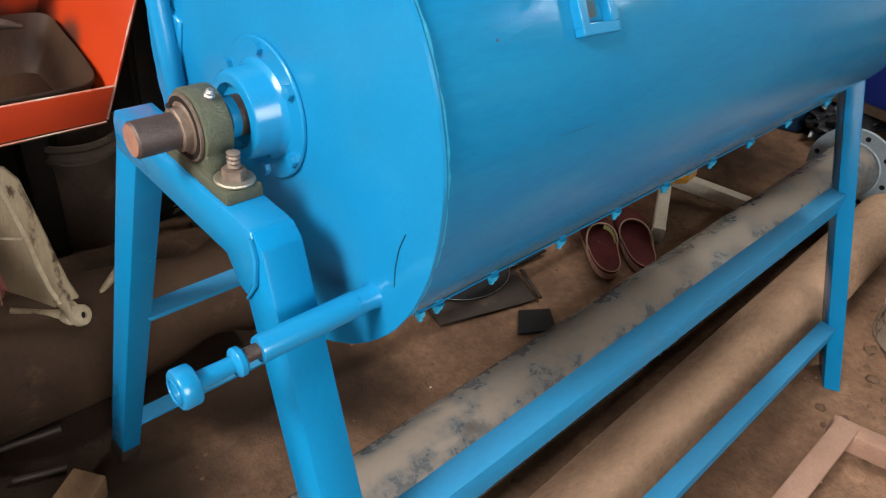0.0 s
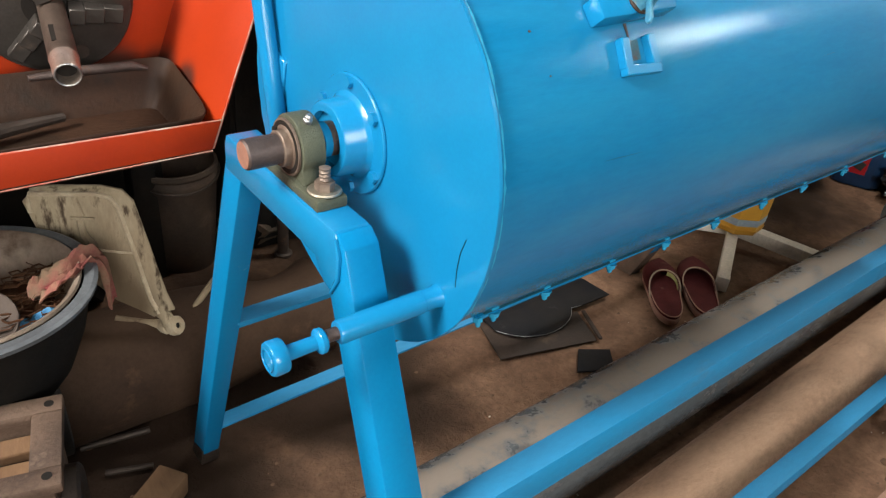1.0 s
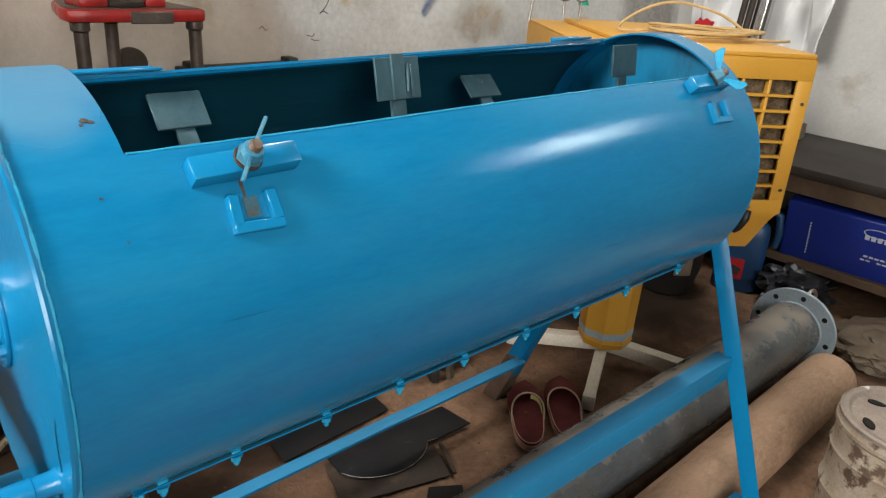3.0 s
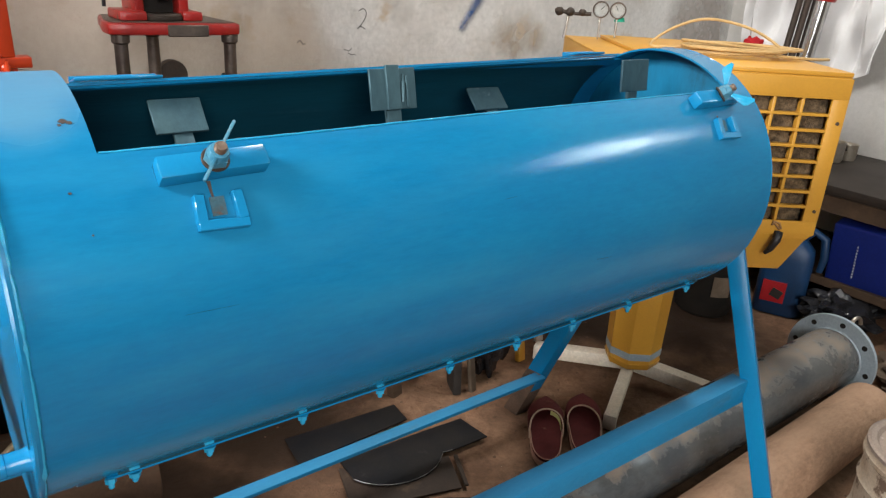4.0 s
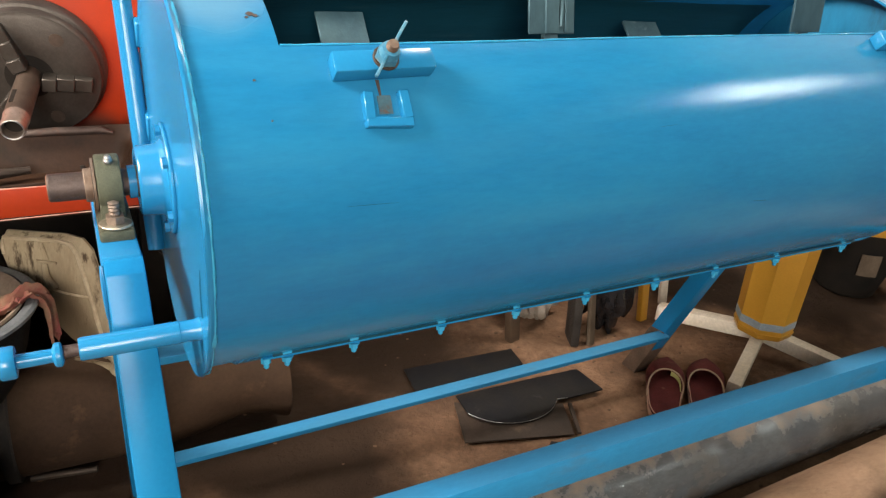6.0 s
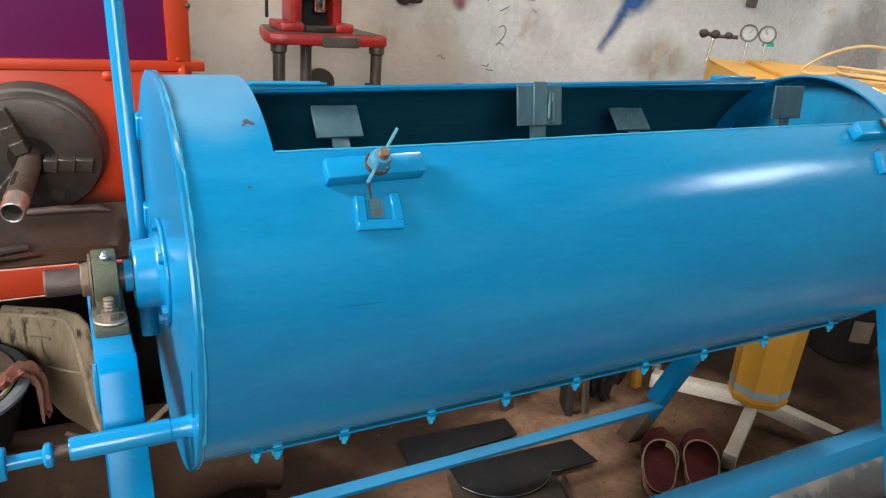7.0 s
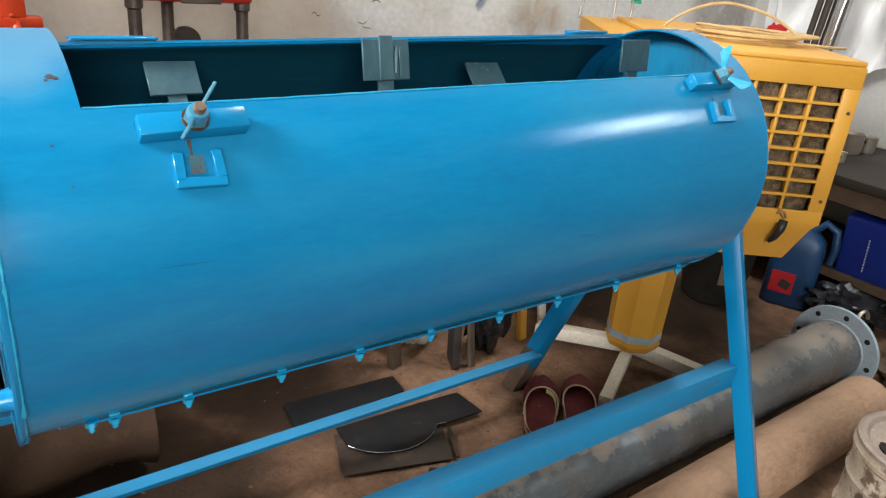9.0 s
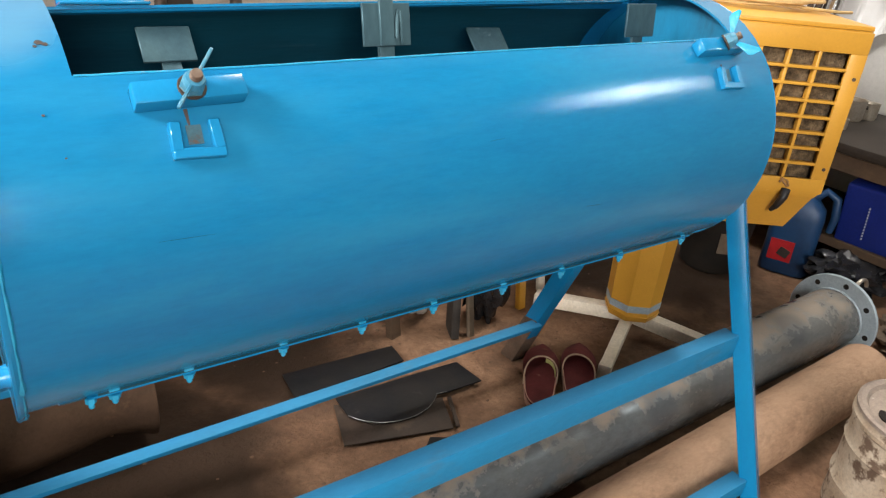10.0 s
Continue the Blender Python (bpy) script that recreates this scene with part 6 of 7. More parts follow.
# ---- evaporative cooler on its stand ----
plan[0] = SHOP_PLAN
cooler = thing("air_cooler", (1.49, 0.31, 0), "yellow sheet-metal evaporative air cooler on a pedestal stand", "air cooler")
fr, fb = Vector((0.81, -0.586, 0)).normalized(), Vector((0.586, 0.81, 0)).normalized()
RC = Vector((1.635, -0.012, 0))
CW, CD, ZB, ZT = 0.52, 0.66, 0.512, 0.878
UP = Vector((0, 0, 1))


def cp(a, b, z):
    """A place of the cooler: a to the left along the grille, b back, z up."""
    return RC - fr * a + fb * b + UP * z


def panel(bm, a0, a1, b0, b1, z0, z1, bev=0.0015):
    return prism(bm, [cp(a0, b0, z0), cp(a1, b0, z0), cp(a1, b1, z0), cp(a0, b1, z0)], (0, 0, z1 - z0), bev)


SHEET = 0.004
part("top_panel", panel(B(), 0, CW, 0, CD, ZT - SHEET, ZT, 0.003), YELLOW, cooler)
part("raised_cover", panel(B(), 0.0, CW - 0.10, 0.0, CD - 0.03, ZT, ZT + 0.010, 0.002), YELLOW, cooler)
part("side_panel", panel(B(), 0, SHEET, 0, CD, ZB, ZT - SHEET, 0.001), YELLOW, cooler)
part("side_panel", panel(B(), CW - SHEET, CW, 0, CD, ZB, ZT - SHEET, 0.001), YELLOW, cooler)
part("back_panel", panel(B(), 0, CW, CD - SHEET, CD, ZB, ZT - SHEET, 0.001), YELLOW, cooler)
part("base_panel", panel(B(), 0, CW, 0, CD, ZB - 0.004, ZB, 0.001), YELLOW, cooler)
# grille frame
g0, g1 = 0.036, CW - 0.036
z0, z1 = ZB + 0.034, ZT - 0.048
bm = B()
for a0, a1, b, c in ((0, CW, z1, ZT - 0.003), (0, CW, ZB, z0), (0, g0, z0, z1), (g1, CW, z0, z1)):
    panel(bm, a0, a1, -0.006, 0.002, b, c, 0.001)
grille = part("grille_frame", bm, YELLOW, cooler)
part("cooling_pad", panel(B(), g0 - 0.005, g1 + 0.005, 0.018, 0.045, z0 - 0.005, z1 + 0.005), PAD_FIBRE, cooler, "brown fibre cooling pad")
ncol, nrow = 7, 8
for k in range(1, ncol):
    a = g0 + (g1 - g0) * k / ncol
    part("grille_bar", panel(B(), a - 0.0035, a + 0.0035, -0.004, 0.012, z0, z1, 0.0008), YELLOW, grille)
for k in range(1, nrow):
    z = z0 + (z1 - z0) * k / nrow
    part("grille_slat", panel(B(), g0, g1, -0.006, 0.010, z - 0.0032, z + 0.0032, 0.0008), YELLOW, grille)
# sloped water tank below
bm = B()
prism(bm, [cp(-0.0, 0.003, ZB - 0.004), cp(0.012, 0.006, ZB - 0.018), cp(0.040, 0.03, ZB - 0.092), cp(0.045, 0.03, ZB - 0.102), cp(CW - 0.045, 0.03, ZB - 0.102), cp(CW - 0.012, 0.006, ZB - 0.018), cp(CW, 0.003, ZB - 0.004)], fb * (CD - 0.06), 0.002)
part("water_tank", bm, YELLOW, cooler)
bm = B()
tube(bm, [cp(0.085, -0.006, ZB + 0.006), cp(0.09, -0.014, ZB - 0.012), cp(0.098, -0.010, ZB - 0.036), cp(0.103, 0.0, ZB - 0.050)], [0.011, 0.010, 0.008, 0.005], 10)
part("latch_handle", bm, BLACK_GLOSS, cooler, "black plastic latch handle")
bm = B()
tube(bm, [cp(0.094 + 0.012 * math.cos(k), -0.008, ZB + 0.022 + 0.010 * math.sin(k * 1.3)) for k in range(8)], 0.0028, 6)
part("wire_tie", bm, WOOD, cooler, "brown wire tie")
for zs in (ZB + 0.06, ZT - 0.1):
    bm = B()
    cyl(bm, cp(0.014, -0.0062, zs), cp(0.014, -0.0085, zs), 0.004, 0.004, 12)
    part("screw", bm, IRON, grille, "dark screw head")
# octagonal pedestal, with a grey tape band
pc = Vector((1.464, 0.303, 0))


def octagon(bm, r0, r1, za, zb):
    lp = []
    for r, z in ((r0, za), (r1, zb)):
        lp.append([pc + Vector((r * math.cos(radians(22.5 + 45 * k + 8)), r * math.sin(radians(22.5 + 45 * k + 8)), z)) for k in range(8)])
    rings(bm, lp)
    return bm


ped = part("pedestal", octagon(B(), 0.073, 0.080, 0.085, ZB - 0.10), YELLOW, cooler)
part("tape_band", octagon(B(), 0.0744, 0.0752, 0.102, 0.122), FLANGE, ped, "worn grey tape band")
part("pedestal_foot", octagon(B(), 0.071, 0.0762, 0.074, 0.090), YELLOW, ped)
for k, tip in enumerate(((1.240, 0.176), (1.333, 0.535), (1.600, 0.066), (1.690, 0.432))):
    d = Vector((tip[0], tip[1], 0.022)) - Vector((pc.x, pc.y, 0.062))
    s = Vector((-d.y, d.x, 0)).normalized()
    bm = B()
    h = 0.0150 if k == 0 else 0.0185
    section(bm, [(-h, -h), (h, -h), (h, h), (-h, h)], Vector((pc.x, pc.y, 0.062)), Vector((tip[0], tip[1], 0.026)), s, s.cross(d.normalized()) * -1, 0.002)
    lg = part("stand_leg", bm, OFFWHITE, cooler, "dirty white square-tube leg")
    e = Vector((tip[0], tip[1], 0.0))
    dn = Vector((d.x, d.y, 0)).normalized()
    bm = B()
    section(bm, [(-h - 0.0012, 0.0), (h + 0.0012, 0.0), (h + 0.0012, 0.027 + h), (-h - 0.0012, 0.027 + h)], e - dn * 0.018, e + dn * 0.006, s, (0, 0, 1), 0.003)
    part("leg_cap", bm, OFFWHITE, lg)

# coil of straw-coloured cable on the cooler
rng = random.Random(9)
bm = B()
base = cp(0.20, 0.22, ZT + 0.0125)
pts = []
for i in range(300):
    a = i * 0.21
    turn = a / (2 * math.pi)
    k = int(turn)
    f = turn - k
    c0, c1 = [Vector((noise.noise(Vector((q * 1.7, 2, 1))) * 0.11, noise.noise(Vector((q * 1.3, 5, 4))) * 0.075, 0.005 + 0.0016 * q + 0.012 * abs(noise.noise(Vector((q * 2.1, 7, 3)))))) for q in (k, k + 1)]
    c = c0.lerp(c1, f)
    r = 0.074 + 0.075 * noise.noise(Vector((turn * 0.9, 2, 1)))
    lift = 0.016 * max(0, noise.noise(Vector((turn * 1.6, 9, 3)))) * (1 + math.cos(a + k))
    pts.append(base + fr * (c.x + math.cos(a) * r * 1.5) + fb * (c.y + math.sin(a) * r * 0.85) + UP * (c.z + lift))
tube(bm, pts, 0.0034, 7)
pts = [base + fr * x + fb * y + UP * z for x, y, z in ((-0.10, 0.03, 0.010), (-0.17, 0.07, 0.006), (-0.10, 0.11, 0.05), (-0.02, 0.10, 0.075), (0.07, 0.05, 0.060), (0.13, 0.0, 0.022), (0.10, -0.05, 0.010), (0.20, -0.03, 0.004), (0.26, 0.0, 0.003))]
fine = []
for i in range(len(pts) - 1):
    p0, p1, p2, p3 = pts[max(0, i - 1)], pts[i], pts[i + 1], pts[min(len(pts) - 1, i + 2)]
    for k in range(6):
        f = k / 6
        fine.append(0.5 * ((2 * p1) + (p2 - p0) * f + (2 * p0 - 5 * p1 + 4 * p2 - p3) * f * f + (3 * p1 - p0 - 3 * p2 + p3) * f ** 3))
tube(bm, fine, 0.0036, 7)
single("cable_coil", bm, CABLE, "loose coil of straw-coloured cable on the cooler", "cable")

# dial gauges on a magnetic stand
gs = thing("dial_gauge_stand", cp(0.42, 0.585, ZT), "two round dial gauges on a dark clamp stand", "gauge stand")
gv = (Vector((-0.05, -0.77, 0)) - Vector((1.6, 0.7, 0))).normalized()
gc = Vector((1.590, 0.690, 0.962))
gr = Vector((-gv.y, gv.x, 0))
if gr.x < 0:
    gr = -gr
for k, dx in enumerate((0.0, 0.047)):
    c = gc + gr * dx + gv * (0.0 if k == 0 else -0.01)
    bm = B()
    lathe(bm, [(0.015, -0.012), (0.0215, -0.012), (0.0230, -0.009), (0.0230, 0.006), (0.0218, 0.0085), (0.0192, 0.0085), (0.0188, 0.005)], c, gv, 44, False)
    case = part("gauge_case", bm, IRON, gs, "dark steel gauge case")
    bm = B()
    cyl(bm, c + gv * 0.0050, c + gv * 0.0058, 0.0192, 0.0192, 44)
    part("gauge_dial", bm, DIAL, case, "white dial")
    bm = B()
    a = radians(50 + 70 * k)
    tube(bm, [c + gv * 0.0066, c + gv * 0.0066 + gr * 0.014 * math.cos(a) + UP * 0.014 * math.sin(a)], 0.0007, 5)
    for q in range(24):
        b = 2 * math.pi * q / 24
        e = gr * math.cos(b) + UP * math.sin(b)
        tube(bm, [c + gv * 0.0064 + e * 0.0160, c + gv * 0.0064 + e * 0.0182], 0.0004, 4)
    part("gauge_marks", bm, INK, case, "dark pointer and ticks")
    bm = B()
    cyl(bm, c - UP * 0.022, c - UP * 0.062, 0.0040, 0.0035, 12)
    cyl(bm, c - UP * 0.062, c - UP * 0.085 + UP * 0.004, 0.0024, 0.0018, 10)
    part("gauge_stem", bm, BARE, case)
bm = B()
tube(bm, [gc - gr * 0.025 - UP * 0.014, gc - gr * 0.07 - UP * 0.016, gc - gr * 0.105 - UP * 0.012], [0.006, 0.005, 0.006], 10)
for dx, r in ((-0.05, 0.010), (-0.085, 0.012), (-0.115, 0.012)):
    lump(bm, gc + gr * dx - UP * 0.012, (r * 1.2, r, r), int(dx * 100), 2, 0.2)
part("clamp_arm", bm, DARK_IRON, gs, "black clamp arm")
bm = B()
cyl(bm, gc - gr * 0.088 - UP * 0.018, Vector(((gc - gr * 0.095).x, (gc - gr * 0.095).y, ZT)), 0.0045, 0.0045, 14)
part("stand_rod", bm, BARE, gs, "bright stand rod")
bm = B()
cyl(bm, gc + gr * 0.055 - UP * 0.03 - gv * 0.02, gc + gr * 0.055 - UP * 0.018 - gv * 0.02, 0.016, 0.012, 14)
part("green_cap", bm, GREEN, gs, "green plastic cap")

# ---- red arbor press on a round-legged table ----
pt = thing("press_table", (0.46, 0.92, 0), "worn red iron table plate on round dark legs", "table")
PZT = 0.905
bm = B()
prism(bm, [Vector(p) for p in ((0.318, 0.842, PZT - 0.024), (0.352, 0.832, PZT - 0.024), (0.55, 0.826, PZT - 0.024), (0.590, 0.834, PZT - 0.024), (0.594, 0.870, PZT - 0.024), (0.575, 1.03, PZT - 0.024), (0.345, 1.035, PZT - 0.024), (0.318, 0.89, PZT - 0.024))], (0, 0, 0.024), 0.006)
part("table_plate", bm, RED, pt)
bm = B()
prism(bm, [Vector(p) for p in ((0.326, 0.846, PZT), (0.56, 0.838, PZT), (0.584, 0.85, PZT), (0.570, 1.02, PZT), (0.35, 1.025, PZT), (0.326, 0.90, PZT))], (0, 0, 0.0015), 0.0006)
part("worn_top", bm, IRON, pt, "worn bare iron top")
bm = box(B(), (0.475, 0.8285, PZT - 0.0145), (0.085, 0.006, 0.024), rot(0, 0, -2), 0.002)
part("bare_front", bm, IRON, pt, "bare iron patch on the front edge")
for x, y in ((0.346, 0.862), (0.574, 0.858), (0.449, 1.0)):
    bm = B()
    lathe(bm, [(0.018, PZT - 0.024), (0.018, PZT - 0.040), (0.0135, PZT - 0.044), (0.0135, 0.01), (0.022, 0.008), (0.022, 0.0)], (x, y, 0), (0, 0, 1), 24)
    part("table_leg", bm, IRON, pt, "dark round iron leg")
press = thing("arbor_press", (0.445, 0.93, PZT), "chipped red cast iron press head with a bright spindle", "press")
bm = B()
prism(bm, [Vector(p) for p in ((0.385, 0.885, PZT + 0.002), (0.385, 0.885, 0.985), (0.366, 0.880, 1.01), (0.372, 0.875, 1.34), (0.520, 0.875, 1.34), (0.512, 0.880, 1.01), (0.498, 0.885, 0.985), (0.498, 0.885, PZT + 0.002), (0.476, 0.885, PZT + 0.002), (0.476, 0.885, 0.975), (0.405, 0.885, 0.975), (0.405, 0.885, PZT + 0.002))], (0, 0.10, 0), 0.005)
head = part("press_head", bm, RED, press)
part("dark_cavity", box(B(), (0.441, 0.955, 0.945), (0.072, 0.06, 0.066)), BLACK, press, "dark opening")
for x0, x1 in ((0.350, 0.404), (0.478, 0.520)):
    bm = box(B(), ((x0 + x1) / 2, 0.915, PZT + 0.011), (x1 - x0, 0.10, 0.019), None, 0.004, 2)
    part("press_foot", bm, RED, press)
bm = B()
lathe(bm, [(0.0, 0.948), (0.014, 0.948), (0.0155, 0.951), (0.0155, 0.985)], (0.447, 0.897, 0), (0, 0, 1), 30)
part("spindle", bm, CHROME, press, "bright steel spindle")
bm = B()
lathe(bm, [(0.01, 0.0), (0.048, 0.0), (0.050, 0.003), (0.050, 0.010), (0.044, 0.014), (0.02, 0.012)], (0.441, 0.905, PZT + 0.002), (0, 0, 1), 40)
part("press_bed", bm, DARK_IRON, press, "dark round bed")
for x in (0.402, 0.447, 0.486):
    bm = B()
    lathe(bm, [(0.002, 0.0), (0.0125, 0.0), (0.0155, 0.003), (0.0165, 0.012)], (x, 0.872, 0.998), (0, 1, 0), 20)
    boss = part("head_boss", bm, RED, head)
    bm = B()
    tube(bm, [(x + 0.0145 * math.cos(k * math.pi / 10), 0.8726, 0.998 + 0.0145 * math.sin(k * math.pi / 10)) for k in range(21)], [0.0008 + 0.0008 * noise.noise(Vector((k * 0.7, x * 90, 0))) for k in range(21)], 6)
    part("chipped_ring", bm, IRON, boss, "chipped bare edge")
bm = box(B(), (0.425, 0.871, 1.060), (0.020, 0.010, 0.085), None, 0.003, 2)
part("key_plate", bm, IRON, head, "bare iron key plate")
for z in (1.028, 1.048, 1.066):
    bm = B()
    cyl(bm, (0.424, 0.8665, z), (0.424, 0.862, z), 0.006, 0.006, 12)
    part("socket_screw", bm, BLACK, head)
for x0, x1, z0_, z1_ in ((0.350, 0.392, 1.03, 1.12), (0.500, 0.536, 1.02, 1.12), (0.446, 0.500, 1.05, 1.16)):
    bm = box(B(), ((x0 + x1) / 2, 0.895, (z0_ + z1_) / 2), (x1 - x0, 0.055, z1_ - z0_), None, 0.008, 3)
    part("head_rib", bm, RED, head)
bm = B()
lathe(bm, [(0.006, 0.0), (0.026, 0.0), (0.03, 0.004), (0.03, 0.016), (0.006, 0.02)], (0.534, 0.90, 1.075), (1, 0, 0), 30)
part("side_wheel", bm, DARK_IRON, press, "dark side wheel")
bm = B()
tube(bm, [(0.355, 0.94, 1.30), (0.338, 0.925, 1.15), (0.334, 0.92, 1.02), (0.336, 0.925, 0.93)], 0.004, 8)
part("press_cable", bm, BLACK_GLOSS, press, "black cable")
# handle with a bare grip beside the press
hd = thing("crank_handle", (0.66, 1.06, 1.08), "red crank with a bare steel grip hung on the wall", "handle")
part("crank_block", box(B(), (0.640, 1.05, 1.100), (0.022, 0.03, 0.045), None, 0.004), RED, hd)
bm = B()
tube(bm, [(0.648, 1.045, 1.086), (0.675, 1.04, 1.083), (0.70, 1.038, 1.078), (0.718, 1.037, 1.074)], [0.006, 0.0075, 0.010, 0.006], 14)
part("grip", bm, BARE, hd, "bare steel grip")
# dark casting hung on the wall
bm = B()
prism(bm, [Vector((x, 1.07, z)) for x, z in ((0.715, 1.024), (0.716, 0.990), (0.727, 0.966), (0.744, 0.965), (0.753, 0.977), (0.761, 0.969), (0.787, 0.972), (0.789, 0.994), (0.800, 0.997), (0.802, 1.20), (0.786, 1.20), (0.782, 1.065), (0.749, 1.058), (0.726, 1.036))], (0, 0.036, 0), 0.005)
single("hung_casting", bm, DARK_IRON, "greasy dark iron clamp casting hung on the wall", "clamp")
bm = box(B(), (0.79, 1.075, 0.735), (0.34, 0.045, 0.026), None, 0.004, 2)
for x in (0.655, 0.93):
    box(bm, (x, 1.075, 0.745), (0.03, 0.05, 0.03), None, 0.006, 2)
wb = single("vice_rail", bm, DARK_IRON, "dark iron rail fixed along the wall", "rail")
bm = B()
lathe(bm, [(0.012, -0.012), (0.034, -0.012), (0.036, -0.008), (0.036, 0.008), (0.034, 0.012), (0.012, 0.012)], (0.505, 1.06, 0.765), (0, 1, 0), 30)
single("hand_wheel", bm, DARK_IRON, "small dark iron hand wheel on the wall", "wheel")
# boards on brackets
sh = thing("wall_shelf", (1.9, 1.05, 1.12), "weathered brown wooden board shelf with an iron bracket", "shelf")
for x0, x1, z0_, z1_ in ((1.36, 2.03, 1.122, 1.30), (2.035, 2.36, 1.128, 1.30)):
    bm = box(B(), ((x0 + x1) / 2, 1.085, (z0_ + z1_) / 2), (x1 - x0, 0.045, z1_ - z0_), rot(0, -0.6 if x0 < 2 else 0.4, 0), 0.004, 2)
    part("board", bm, WOOD, sh)
bm = box(B(), (2.15, 1.080, 1.112), (0.24, 0.05, 0.018), rot(0, 2, 0), 0.002)
part("under_batten", bm, WOOD_DARK, sh, "dark under-batten")
bm = box(B(), (2.035, 1.085, 1.075), (0.022, 0.03, 0.11), rot(0, 6, 0), 0.002)
part("iron_bracket", bm, IRON, sh, "rusty iron bracket")

# ---- marks on the wall ----
YW = 1.11 - 0.0012


def stroke(name, pts, r, mt, label):
    bm = B()
    sm = []
    for i in range(len(pts) - 1):
        p0, p1, p2, p3 = (Vector((*pts[j], 0)) for j in (max(0, i - 1), i, i + 1, min(len(pts) - 1, i + 2)))
        for k in range(5):
            f = k / 5
            q = 0.5 * ((2 * p1) + (p2 - p0) * f + (2 * p0 - 5 * p1 + 4 * p2 - p3) * f * f + (3 * p1 - p0 - 3 * p2 + p3) * f ** 3)
            sm.append((q.x, YW, q.y))
    sm.append((pts[-1][0], YW, pts[-1][1]))
    tube(bm, sm, r, 4, True, 1.0)
    for vtx in bm.verts:
        vtx.co.y = YW + (vtx.co.y - YW) * 0.2
    single(name, bm, mt, label, "wall mark", "marks on the wall", "structure")


stroke("handwritten_two", [(1.052, 0.915), (1.066, 0.922), (1.077, 0.912), (1.072, 0.893), (1.055, 0.872), (1.048, 0.868), (1.060, 0.873), (1.075, 0.866)], 0.0013, INK, "the figure 2 scrawled in dark marker")
stroke("handwritten_stroke", [(1.052, 0.962), (1.066, 0.968), (1.080, 0.976)], 0.0013, INK, "short dark marker stroke")
stroke("handwritten_three", [(1.000, 1.025), (1.014, 1.022), (1.010, 1.012), (1.000, 1.012), (1.016, 1.008), (1.022, 0.998), (1.004, 0.985)], 0.0012, INK, "the figure 3 scrawled in dark marker")
for k, (x, z) in enumerate(((1.02, 1.055), (1.05, 1.050), (1.10, 1.052), (1.13, 1.035), (1.17, 1.040), (1.19, 1.025), (1.14, 1.00), (1.155, 0.965), (1.005, 0.81), (1.02, 0.80), (0.86, 0.83))):
    stroke("scribble", [(x, z), (x + 0.010, z + 0.006 * math.sin(k * 2.0)), (x + 0.018, z - 0.004), (x + 0.026, z + 0.007 * math.cos(k * 1.7))], 0.0010, INK, "faint dark scribble on the plaster")


def sprayed(name, core, rgb, seed, label, amount=1.0):
    """A patch of sprayed, seeped or plain colour on the plaster, soft at its edge: core points (x, z, radius)."""
    xs_ = [c[0] for c in core]
    zs_ = [c[1] for c in core]
    rm = max(c[2] for c in core) * 2.05
    x0, x1, z0_, z1_ = min(xs_) - rm, max(xs_) + rm, min(zs_) - rm, max(zs_) + rm
    bm = B()
    bm.faces.new([bm.verts.new(p) for p in ((x0, YW - 0.0006, z0_), (x1, YW - 0.0006, z0_), (x1, YW - 0.0006, z1_), (x0, YW - 0.0006, z1_))])
    m = bpy.data.materials.new(name)
    m.use_nodes = True
    nt = m.node_tree
    n, l = nt.nodes, nt.links
    p = n["Principled BSDF"]
    p.inputs["Base Color"].default_value = (*rgb, 1)
    p.inputs["Roughness"].default_value = 0.85
    tc = n.new("ShaderNodeTexCoord")
    nz = n.new("ShaderNodeTexNoise")
    nz.inputs["Scale"].default_value = 24
    nz.inputs["Detail"].default_value = 6
    l.new(tc.outputs["Object"], nz.inputs["Vector"])
    best = None
    for x, z, r in core:
        d = n.new("ShaderNodeVectorMath")
        d.operation = "DISTANCE"
        l.new(tc.outputs["Object"], d.inputs[0])
        d.inputs[1].default_value = (x, YW - 0.0006, z)
        k = n.new("ShaderNodeMapRange")
        k.interpolation_type = "SMOOTHSTEP"
        k.inputs["From Min"].default_value, k.inputs["From Max"].default_value = 0.0, r * 2.0
        k.inputs["To Min"].default_value, k.inputs["To Max"].default_value = 1.0, 0.0
        l.new(d.outputs["Value"], k.inputs["Value"])
        if best is None:
            best = k.outputs[0]
        else:
            mx = n.new("ShaderNodeMath")
            mx.operation = "MAXIMUM"
            l.new(best, mx.inputs[0])
            l.new(k.outputs[0], mx.inputs[1])
            best = mx.outputs[0]
    nr = n.new("ShaderNodeMapRange")
    nr.inputs["From Min"].default_value, nr.inputs["From Max"].default_value = 0.3, 0.6
    nr.inputs["To Min"].default_value, nr.inputs["To Max"].default_value = 0.55, 1.1
    l.new(nz.outputs["Fac"], nr.inputs["Value"])
    mu = n.new("ShaderNodeMath")
    mu.operation = "MULTIPLY"
    mu.use_clamp = True
    l.new(best, mu.inputs[0])
    l.new(nr.outputs[0], mu.inputs[1])
    m2 = n.new("ShaderNodeMath")
    m2.operation = "MULTIPLY"
    m2.inputs[1].default_value = amount
    l.new(mu.outputs[0], m2.inputs[0])
    l.new(m2.outputs[0], p.inputs["Alpha"])
    single(name, bm, m, label, "wall mark", "marks on the wall", "structure")


